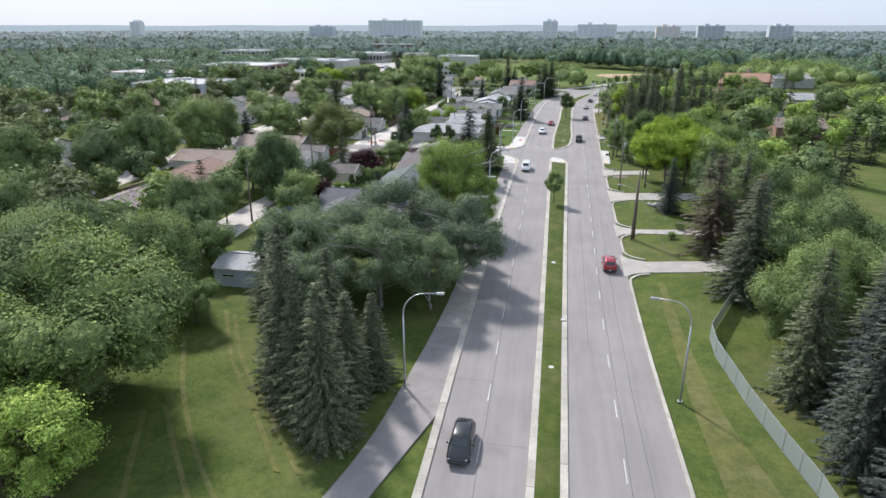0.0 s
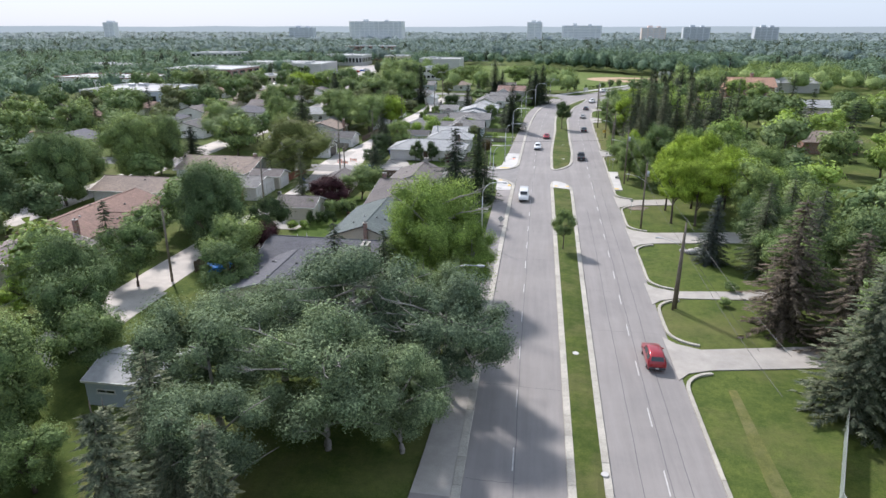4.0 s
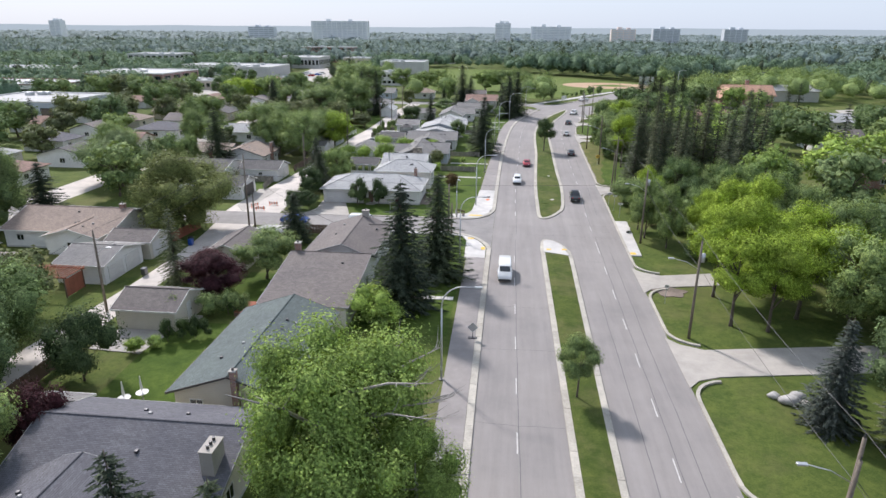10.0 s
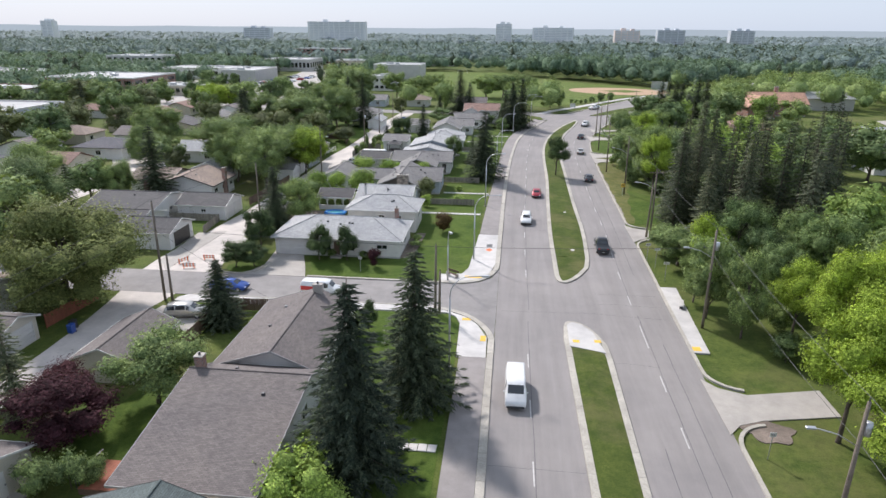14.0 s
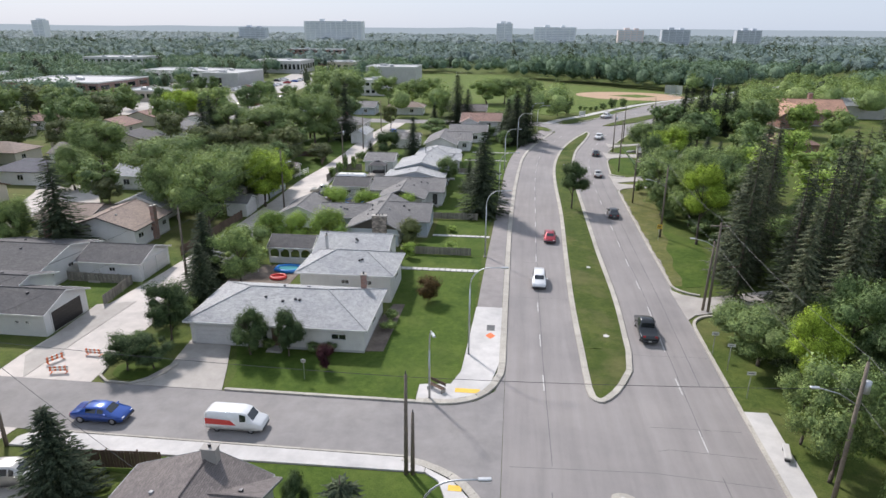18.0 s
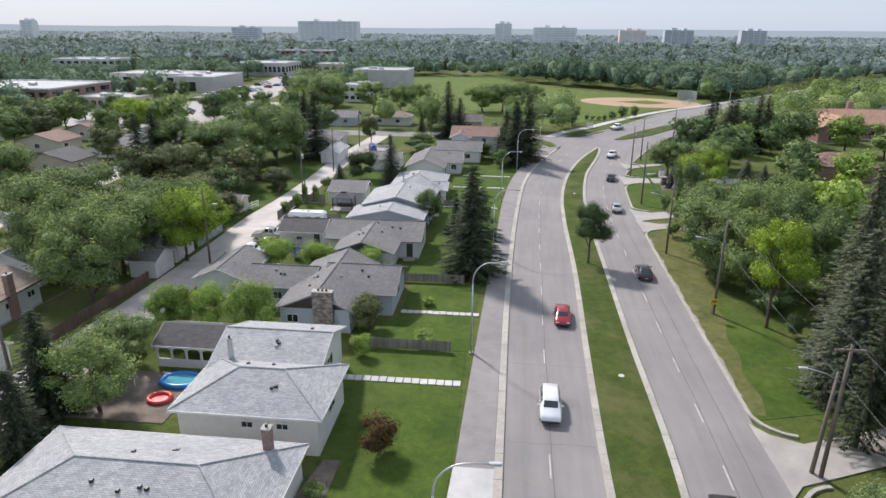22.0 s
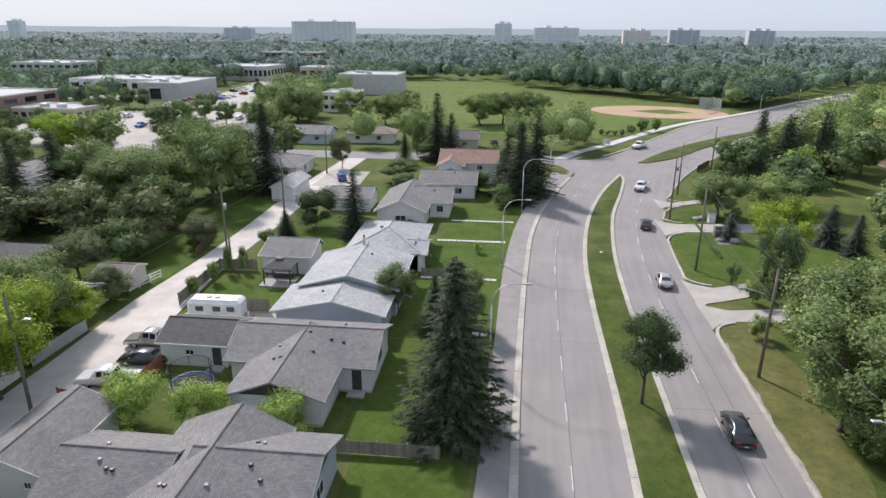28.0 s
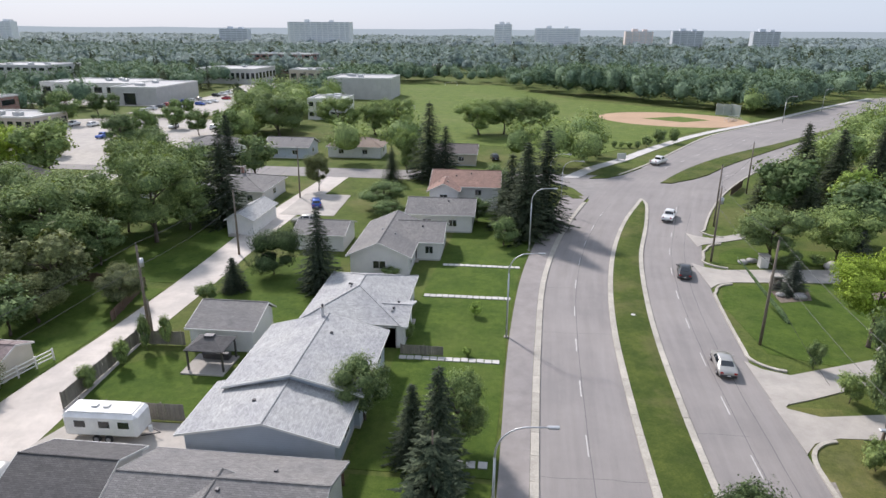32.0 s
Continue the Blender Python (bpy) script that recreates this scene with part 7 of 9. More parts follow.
CLEAR = [(-63, 20, 36, 345), (-103, 40, -90, 346), (-140, 160, 20, 176), (-140, 344, 20, 360), (-178, 348, -94, 442), (-240, 470, -156, 532), (-234, 382, -150, 426), (-176, 440, -118, 606), (-218, 586, -116, 628),
         (-102, 508, -62, 545), (-88, 430, -66, 456), (116, 286, 178, 374), (82, 344, 122, 380), (-198, 264, -158, 302), (-264, 326, -204, 364), (-40, 416, -16, 466), (-332, 416, -268, 452), (-302, 538, -260, 572)]


def in_field(x, y):
    return -80 < x < 88 and 372 < y < 612 and y < 560 - 0.95 * (x - 10) + (40 if x < -10 else 0) and (y > 380 + 0.9 * x or x > -12)


def free(x, y, pad=0.0):
    if any(a - pad < x < c + pad and b - pad < y < d + pad for a, b, c, d in CLEAR):
        return False
    if 300 < y < 640 and LK(y) - 9 - pad < x < RK(y) + 9 + pad:
        return False
    if any(a - 2.5 - pad < x < c + 2.5 + pad and b - 2.5 - pad < y < d + 2.5 + pad for a, b, c, d in HOUSE_AREA):
        return False
    if in_field(x, y):
        return False
    if any(abs(x - hx) < 9 and abs(y - hy) < 8 for hx, hy in FAR_HOMES):
        return False
    return True


rng = random.Random(77)
mid_w, mid_e, far_a, far_b, far_c = [], [], [], [], []
conifers = []
def scatter(n, x0, y0, x1, y1, gap, out, hmin, hmax, share_conifer=0.12):
    tried, made = 0, 0
    cells = {}
    while made < n and tried < n * 12:
        tried += 1
        x, y = rng.uniform(x0, x1), rng.uniform(y0, y1)
        if not free(x, y, 2.0):
            continue
        key = (int(x // gap), int(y // gap))
        if any((px - x) ** 2 + (py - y) ** 2 < gap * gap for i in (-1, 0, 1) for j in (-1, 0, 1) for px, py in cells.get((key[0] + i, key[1] + j), ())):
            continue
        if any((px - x) ** 2 + (py - y) ** 2 < (r * 0.75) ** 2 for px, py, r in TREE_AREA):
            continue
        cells.setdefault(key, []).append((x, y))
        h = rng.uniform(hmin, hmax)
        (conifers if rng.random() < share_conifer else out).append((x, y, h, h * rng.uniform(0.42, 0.55)))
        made += 1


scatter(90, 37, 60, 130, 345, 8.5, mid_e, 9, 14, 0.25)
scatter(130, -200, 50, -104, 345, 9.0, mid_w, 8, 13, 0.12)
CLEAR[0] = (-59, 20, 36, 345)
scatter(75, -90, 55, -60, 345, 8.0, mid_w, 7, 12, 0.08)
scatter(40, -150, 360, -64, 430, 9, mid_w, 8, 12, 0.1)
for rows, m, lab in ((mid_e[0::3], M_GREEN_L, "green broadleaf tree in the roadside wood"), (mid_e[1::3], M_BRIGHT_L, "light green broadleaf tree in the roadside wood"), (mid_e[2::3], M_DARK_L, "dark green broadleaf tree in the roadside wood"),
                     (mid_w[0::3], M_GREEN_L, "green tree among suburban houses"), (mid_w[1::3], M_DARK_L, "dark green tree among suburban houses"), (mid_w[2::3], M_OLIVE_L, "olive-green tree among suburban houses")):
    grow("broadleaf_tree", DISTANT, m, lab, rows, group="suburb trees")
grow("spruce_tree", SPRUCE_FAR, M_NEEDLE, "dark spruce among the suburban trees", [(x, y, h * 1.15, h * 0.24) for x, y, h, r in conifers], group="suburb trees")
conifers.clear()
scatter(1500, -520, 345, 420, 640, 8.0, far_a, 9, 14)
scatter(420, 130, 60, 420, 345, 9.0, far_a, 9, 14)
scatter(420, -520, 60, -200, 345, 9.0, far_a, 9, 14)
for k in range(230):  # the dense edge of the wood behind the ball field
    f = (k % 115) / 115
    x, y = 6 + 180 * f + rng.uniform(-1, 1), 551 - 72 * min(f * 2.2, 1) + 40 * max(0, f - 0.5) * 2 + (rng.uniform(0, 10) if k < 115 else rng.uniform(10, 38))
    if free(x, y):
        far_a.append((x, y, rng.uniform(11, 14) if k < 115 else rng.uniform(14, 19), rng.uniform(4.2, 7.2)))
scatter(2700, -900, 640, 900, 1150, 10, far_b, 11, 17, 0.06)
scatter(4200, -2100, 1150, 2100, 2900, 16, far_c, 12, 19, 0.0)
far_b = [(x, y, h, r * 1.25) for x, y, h, r in far_b]
far_c = [(x, y, h, r * 1.7) for x, y, h, r in far_c]
edge = [q for q in far_a if q[1] < 480 and -160 < q[0] < 170]
far_a = [q for q in far_a if not (q[1] < 480 and -160 < q[0] < 170)]
far_woods("woods_edge", "green trees round the sports field and lots", M_GREEN_L, edge, 900, 0.2, 9, 0.6)
far_woods("woods", "green tree canopy of the suburb, slightly haze-tinted", M_FAR_L, far_a, 260, 0.38, 5, 0.66, 0.35)
far_woods("woods_distant", "far tree canopy with haze in its leaf colour", M_FARTHER_L, far_b, 90, 0.55, 6, 0.74, 0.6)
far_woods("woods_skyline", "skyline tree canopy with pale haze in its leaf colour", M_SKYLINE_L, far_c, 16, 0.8, 7, 0.85, 1.4)
far_woods("spruce_woods", "dark conifers scattered through the canopy", M_NEEDLE, [(x, y, h * 1.2, r * 0.55) for x, y, h, r in conifers], 70, 0.8, 8, 0.55)

# ---- roadside woodland fill ----
DRIVES = ((82, 93), (99, 107), (120, 132), (143, 152), (193, 204), (255, 276), (289, 301))
rng = random.Random(19)
fill, scrub = [], []
for k in range(900):
    x, y = rng.uniform(23, 40), rng.uniform(32, 262)
    if any(a < y < b and x < 33 for a, b in DRIVES) or any((px - x) ** 2 + (py - y) ** 2 < (0.62 * r + 1.4) ** 2 for px, py, r in TREE_AREA):
        continue
    if len(fill) < 46:
        h = rng.uniform(8, 13)
        fill.append((x, y, h, h * 0.36))
        TREE_AREA.append((x, y, h * 0.36))
for k in range(500):
    x, y = rng.uniform(18.5, 36), rng.uniform(150, 262)
    if any(a - 1 < y < b + 1 for a, b in DRIVES) or (200 < y < 226 and x < 23) or (258 < y) or any((px - x) ** 2 + (py - y) ** 2 < (0.35 * r + 0.8) ** 2 for px, py, r in TREE_AREA):
        continue
    if len(scrub) < 46:
        scrub.append((x, y, rng.uniform(1.6, 3.6), rng.uniform(1.2, 2.2)))
        TREE_AREA.append((x, y, 1.6))
grow("broadleaf_tree", ROUND, M_GREEN_L, "green broadleaf tree in the roadside wood", fill[0::2], group="roadside wood")
grow("broadleaf_tree", BROAD, M_DARK_L, "dark green broadleaf tree in the roadside wood", fill[1::2], group="roadside wood")
grow("undergrowth_shrub", SHRUB, M_GREEN_L, "rough green undergrowth shrub below the trees", scrub, "shrub", "roadside wood")

# ---- lamps, poles and cables ----
def arc_path(height, reach, rise=1.2, n=9):
    return [(reach * (1 - math.cos(a)) * 0.62, 0, height - rise + rise * math.sin(a)) for a in np.linspace(0, math.pi / 2, n)] + [(reach, 0, height + 0.02)]


def street_lamp(x, y, turn, height=9.7, reach=3.1, label="tall grey steel street lamp with a curved arm"):
    e = thing("street_lamp", label, "lamp", x, y, 0, turn, "street lamps")
    bm = bmesh.new()
    tube(bm, [(0, 0, 0), (0, 0, height - 2.2)], [0.115, 0.075], 10)
    part("pole", bm, M_GALV, e, smooth=True)
    bm = bmesh.new()
    tube(bm, [(0, 0, height - 2.3)] + arc_path(height, reach, 2.0), [0.075] + [0.062] * 5 + [0.05] * 5, 8)
    part("arm", bm, M_GALV, e, smooth=True)
    bm = bmesh.new()
    box(bm, reach - 0.1, -0.13, height - 0.06, reach + 0.62, 0.13, height + 0.1, bevel=0.04)
    lum = part("luminaire", bm, M_GALV, e, "pale flat lamp head")
    part("lens", boxed(reach + 0.05, -0.1, height - 0.085, reach + 0.55, 0.1, height - 0.06), M_LAMP_CLEAR, lum)
    part("base_plate", boxed(-0.22, -0.22, 0, 0.22, 0.22, 0.1, bevel=0.02), M_CONC, e)
    part("access_box", boxed(-0.09, -0.2, 1.0, 0.09, -0.08, 1.45, bevel=0.01), M_GALV, e)
    return e


for x, y, t in ((-12.5, 49.2, 8), (-12.4, 83.5, 0), (-12.1, 119, 0), (-12.8, 150.7, 8), (-12.1, 181.5, 4), (-10.2, 242.4, 4), (-9.4, 272.6, 4), (-6.1, 301.5, 4), (0.2, 323.5, -10), (92.6, 458, -45), (123.5, 496, -45), (-1.5, 330, -10)):
    street_lamp(x, y, t)
street_lamp(-11.6, 211.2, 8, 10.0, 2.9, "straight grey steel street lamp with a raised arm")
street_lamp(12.6, 51.3, 172, 9.8, 3.0)
low = street_lamp(-15.1, 173.0, -70, 7.2, 1.2, "short grey lamp post beside a bench")


def utility_pole(x, y, height=11.2, lamp=0.0, cross=False, transformer=False, lean=0.0, label="weathered wooden utility pole on the verge"):
    e = thing("utility_pole", label, "pole", x, y, 0, 0, "utility poles")
    e.rotation_euler = (0, radians(lean), 0)
    bm = bmesh.new()
    tube(bm, [(0, 0, -0.2), (0, 0, height * 0.5), (0, 0, height)], [0.17, 0.145, 0.11], 10)
    part("post", bm, M_POLE_WOOD, e, smooth=True)
    bm = bmesh.new()
    tube(bm, [(0, 0, height), (0, 0, height + 0.3)], [0.05, 0.03], 6)
    part("insulator", bm, M_DARKMETAL, e)
    if cross:
        part("crossarm", boxed(-1.1, -0.06, height - 0.5, 1.1, 0.06, height - 0.36), M_POLE_WOOD, e)
        for k in (-1.0, -0.45, 0.45, 1.0):
            bm = bmesh.new()
            tube(bm, [(k, 0, height - 0.36), (k, 0, height - 0.18)], [0.045, 0.03], 6)
            part("insulator", bm, M_DARKMETAL, e)
    if transformer:
        bm = bmesh.new()
        tube(bm, [(0.3, 0, height - 2.3), (0.3, 0, height - 1.4)], 0.22, 12)
        part("transformer", bm, M_GALV, e, "grey drum transformer", smooth=True)
    if lamp:
        bm = bmesh.new()
        tube(bm, [(0, 0, height * 0.72), (lamp * 0.5, 0, height * 0.79), (lamp, 0, height * 0.82)], [0.04, 0.035, 0.03], 6)
        part("lamp_arm", bm, M_GALV, e, smooth=True)
        s = 1 if lamp > 0 else -1
        part("luminaire", boxed(min(lamp, lamp + s * 0.6), -0.13, height * 0.82 - 0.05, max(lamp, lamp + s * 0.6), 0.13, height * 0.82 + 0.08, bevel=0.03), M_GALV, e, "pale flat lamp head")
    return e


RIGHT_POLES = ((13.4, 66, 11), (13.4, 98, 10.8), (13.9, 130.5, 11.2), (14.9, 162.8, 11.6), (15.7, 195.2, 11.2), (16.4, 224, 11.6), (15.8, 245.2, 11.3), (17.7, 274, 11.8), (20.2, 299.8, 11), (26, 318, 10.5), (40, 343, 10.5))
for i, (x, y, h) in enumerate(RIGHT_POLES):
    if i:
        utility_pole(x, y, h, -2.6 if i in (1, 2, 3, 4, 5, 6) else 0, i == 4, i in (2, 3, 8), -0.5)
utility_pole(13.0, 97.6, 9.6, 0, lean=0.9, label="second wooden pole leaning beside the first")
utility_pole(15.2, 195.6, 8.8, 0, lean=1.0, label="short wooden stub pole beside a utility pole")
LANE_POLES = ((-53, 66, 10), (-51.4, 96.5, 10.1), (-53, 129.6, 9.8), (-49.2, 163, 12.4), (-50.2, 196.5, 10.2), (-49.6, 232, 11), (-47.9, 268.4, 10.4), (-49, 294.6, 9.8), (-50.6, 328, 9.8))
for i, (x, y, h) in enumerate(LANE_POLES):
    utility_pole(x, y, h, 1.3 if i in (2, 5) else 0, False, i in (6,), 0.6, "grey wooden pole beside the back lane")
for x, y, h in ((-48, 162.6, 6), (-47.2, 267.8, 4.6), (-15.6, 162.8, 8.6), (-72.8, 287.4, 11), (-15.1, 162.85, 5.4), (-71.4, 286.6, 9.5)):
    utility_pole(x, y, h, 0, False, False, 0.5, "short grey wooden pole beside a street")


def cable(a, b, sag, r=0.014, n=10):
    a, b = Vector(a), Vector(b)
    return [a.lerp(b, k / n) - Vector((0, 0, sag * 4 * (k / n) * (1 - k / n))) for k in range(n + 1)]


for row, zs in ((RIGHT_POLES, (0.25, -2.9)), (LANE_POLES, (0.25, -2.2))):
    for (x0, y0, h0), (x1, y1, h1) in zip(row, row[1:]):
        for z in zs:
            bm = bmesh.new()
            tube(bm, cable((x0, y0, h0 + z), (x1, y1, h1 + z), 0.55), 0.02, 4)
            tagged(part("overhead_cable", bm, M_CABLE, None), "thin black overhead cable strung between poles", "cable", "overhead cables")
for a, b in (((13.5, 98, 8), (20, 88, 0)), ((-49.2, 163, 9), (-33, 157, 3.4)), ((17.7, 274, 6.5), (21.2, 266, 0)), ((-15.6, 162.8, 8.4), (14.9, 162.8, 9.6)), ((-49.2, 163, 9.2), (-15.6, 162.8, 8.4))):
    bm = bmesh.new()
    tube(bm, cable(a, b, 0.2), 0.02, 4)
    tagged(part("guy_cable", bm, M_CABLE, None), "thin black cable running from a pole", "cable", "overhead cables")

# ---- fences ----
def board_fence(label, pts, height, board, material, gap=0.012, post_every=2.4):
    f = thing("fence", label, "fence")
    me = mesh_of("board", boxed(-board / 2, -0.012, 0.04, board / 2, 0.012, height, bevel=0.004), material)
    pm = mesh_of("post", boxed(-0.05, -0.05, -0.1, 0.05, 0.05, height + 0.08), material)
    for (x0, y0), (x1, y1) in zip(pts, pts[1:]):
        L, a = math.hypot(x1 - x0, y1 - y0), math.degrees(math.atan2(y1 - y0, x1 - x0))
        n = max(1, int(L / (board + gap)))
        for k in range(n):
            t = (k + 0.5) / n
            share("board", me, f, pose(x0 + (x1 - x0) * t, y0 + (y1 - y0) * t, random.uniform(-0.015, 0.015), 0, random.uniform(-0.8, 0.8), a))
        for k in range(int(L / post_every) + 1):
            t = min(1, k * post_every / L)
            q = share("post", pm, f, pose(x0 + (x1 - x0) * t, y0 + (y1 - y0) * t, 0, 0, 0, a))
            q.location += Vector((-math.sin(radians(a)), math.cos(radians(a)), 0)) * 0.065
        for z in (0.4, height - 0.3):
            r = part("rail", boxed(0, 0.013, z - 0.04, L, 0.05, z + 0.04), material, f)
            r.matrix_basis = pose(x0, y0, 0, 0, 0, a)
    return f


board_fence("weathered grey board fence across the lawn", [(-24.2, 211.2), (-13.7, 211.2)], 1.2, 0.19, M_FENCE)
board_fence("weathered grey board fence beside the lawn", [(-23.4, 229.6), (-13.6, 229.6)], 1.2, 0.19, M_FENCE)
board_fence("grey board fence round a small yard", [(-45.6, 253.7), (-36.4, 253.9)], 1.7, 0.22, M_FENCE)
board_fence("dark grey board fence along the lane", [(-47.9, 254.6), (-48.2, 266.6), (-43, 266.8)], 1.6, 0.24, M_FENCE)
board_fence("low grey board fence beside a house", [(-20.2, 267.6), (-15.8, 267.6)], 1.1, 0.2, M_FENCE)
board_fence("red-brown board fence beside the lane", [(-58, 154), (-57.2, 162)], 1.6, 0.2, M_FENCE_RED)
board_fence("dark brown board fence beside a parking place", [(-40.6, 150), (-40.6, 160.8), (-34, 161.2)], 1.6, 0.22, M_FENCE_BROWN)
board_fence("dark grey board fence beside a garage", [(-66, 195.2), (-57, 195), (-56.6, 188.4)], 1.3, 0.24, M_FENCE)
board_fence("brown board fence along a back garden", [(-50, 100), (-49.9, 121)], 1.6, 0.26, M_FENCE_BROWN)
board_fence("dark board fence along the west side of the lane", [(-55.9, 206), (-54.9, 225.6)], 1.5, 0.3, M_FENCE_BROWN)
board_fence("dark board fence before a grassy yard", [(-70, 282.6), (-56, 281.4), (-54, 271)], 1.3, 0.3, M_FENCE_BROWN)
board_fence("red-brown fence beside parked trucks", [(-48.2, 233.6), (-42.6, 233.2), (-42.2, 240.4)], 1.5, 0.24, M_FENCE_RED)
board_fence("white picket fence round a play yard", [(-46.6, 193.2), (-35.2, 191.9)], 1.2, 0.15, M_FENCE_WHITE, 0.06)
board_fence("dark board fence closing a side yard", [(-34, 248), (-21, 247.6)], 1.5, 0.26, M_FENCE_BROWN)
rails = thing("fence", "white three-rail fence by the lane", "fence")
for (x0, y0), (x1, y1) in (((-59.2, 256.4), (-56, 257)), ((-56, 257), (-54.6, 262.4))):
    a, L = math.degrees(math.atan2(y1 - y0, x1 - x0)), math.hypot(x1 - x0, y1 - y0)
    for z in (0.4, 0.8, 1.2):
        r = part("rail", boxed(0, -0.03, z - 0.06, L, 0.03, z + 0.06), M_FENCE_WHITE, rails)
        r.matrix_basis = pose(x0, y0, 0, 0, 0, a)
    for k in range(4):
        p = part("post", boxed(-0.06, -0.06, 0, 0.06, 0.06, 1.35), M_FENCE_WHITE, rails)
        p.location = (x0 + (x1 - x0) * k / 3, y0 + (y1 - y0) * k / 3, 0)

mw, nw, lw, bw = nodes_of("wire_mesh")
bw.inputs["Base Color"].default_value = (0.42, 0.47, 0.45, 1)
bw.inputs["Metallic"].default_value, bw.inputs["Roughness"].default_value = 0.2, 0.6
tw, xw = nw.new("ShaderNodeBsdfTransparent"), nw.new("ShaderNodeMixShader")
xw.inputs[0].default_value = 0.62
lw.new(tw.outputs[0], xw.inputs[1])
lw.new(bw.outputs[0], xw.inputs[2])
lw.new(xw.outputs[0], nw["Material Output"].inputs[0])


def wire_fence(label, pts, height, every=3.0):
    f = thing("wire_fence", label, "fence")
    for (x0, y0), (x1, y1) in zip(pts, pts[1:]):
        L = math.hypot(x1 - x0, y1 - y0)
        n = max(1, round(L / every))
        for k in range(n):
            ax, ay, bx, by = (x0 + (x1 - x0) * k / n, y0 + (y1 - y0) * k / n, x0 + (x1 - x0) * (k + 1) / n, y0 + (y1 - y0) * (k + 1) / n)
            bm = bmesh.new()
            tube(bm, [(ax, ay, 0), (ax, ay, height + 0.1)], 0.035, 8)
            part("post", bm, M_GALV, f)
            bm = bmesh.new()
            tube(bm, [(ax, ay, height), (bx, by, height)], 0.025, 6)
            part("top_rail", bm, M_GALV, f)
            a = math.degrees(math.atan2(by - ay, bx - ax))
            p = part("mesh_panel", boxed(0, -0.006, 0.05, L / n, 0.006, height - 0.02), mw, f)
            p.matrix_basis = pose(ax, ay, 0, 0, 0, a)
    return f


wire_fence("tall grey-green wire mesh fence along the verge", [(20.8, 33), (20.3, 40.5), (19.4, 45.4), (18.4, 52), (17.6, 60.6), (17.9, 64.5), (23.2, 76)], 1.9)
wire_fence("wire mesh fence along the back lane", [(-54.9, 239), (-54.6, 247)], 1.4)
wire_fence("tall wire backstop behind the ball diamond", [(74, 477.4), (79.5, 475.5), (81.5, 471)], 4.6, 3.4)

# ---- vehicles ----
P_BLACK, P_RED, P_WHITE, P_SILVER, P_BLUE, P_GREY = car_paint("black_paint", (0.012, 0.014, 0.016)), car_paint("red_paint", (0.35, 0.015, 0.025)), car_paint("white_paint", (0.75, 0.75, 0.74), 0.0), car_paint("silver_paint", (0.5, 0.48, 0.44), 0.6), car_paint("blue_paint", (0.02, 0.08, 0.36)), car_paint("grey_paint", (0.09, 0.095, 0.1))
SHAPES = {  # stations along the length: position, floor, belt height, roof height, half width at belt, half width at roof
    "sedan": (4.8, [(-2.4, .42, .72, .74, .74, .70), (-2.25, .28, .92, .95, .84, .78), (-1.55, .24, .98, 1.02, .90, .74), (-0.95, .24, .96, 1.40, .91, .62), (0.1, .24, .95, 1.46, .92, .62), (0.75, .24, .94, 1.36, .92, .62), (1.35, .24, .92, .98, .91, .72), (2.1, .26, .80, .84, .86, .74), (2.4, .36, .60, .62, .74, .66)], (-1.55, -0.95, 0.75, 1.35)),
    "suv": (4.7, [(-2.35, .45, .85, .9, .80, .76), (-2.25, .30, 1.05, 1.15, .88, .74), (-1.95, .28, 1.06, 1.60, .92, .66), (-1.0, .28, 1.05, 1.72, .94, .66), (0.2, .28, 1.04, 1.70, .94, .66), (0.65, .28, 1.03, 1.56, .94, .66), (1.2, .28, 1.02, 1.10, .93, .76), (2.1, .30, .92, .96, .88, .76), (2.35, .42, .68, .7, .78, .7)], (-2.25, -1.95, 0.65, 1.2)),
    "van": (5.4, [(-2.7, .42, 1.05, 1.1, .92, .88), (-2.66, .34, 1.15, 1.9, .96, .82), (-2.3, .32, 1.15, 2.1, .98, .82), (0.6, .32, 1.15, 2.1, .99, .82), (1.3, .32, 1.13, 1.95, .99, .80), (1.9, .32, 1.12, 1.22, .98, .86), (2.6, .34, .98, 1.02, .94, .84), (2.75, .45, .7, .72, .86, .8)], (-2.7, -2.66, 1.3, 1.9)),
    "pickup": (5.7, [(-2.85, .55, 1.0, 1.02, .90, .88), (-2.7, .42, 1.08, 1.1, .97, .93), (-0.85, .40, 1.08, 1.1, .98, .93), (-0.7, .40, 1.08, 1.7, .98, .70), (0.0, .40, 1.08, 1.88, .98, .70), (0.7, .40, 1.07, 1.82, .98, .70), (1.35, .40, 1.05, 1.14, .98, .80), (2.6, .42, .98, 1.02, .94, .82), (2.85, .5, .72, .74, .84, .78)], (-0.85, -0.7, 0.7, 1.35)),
}


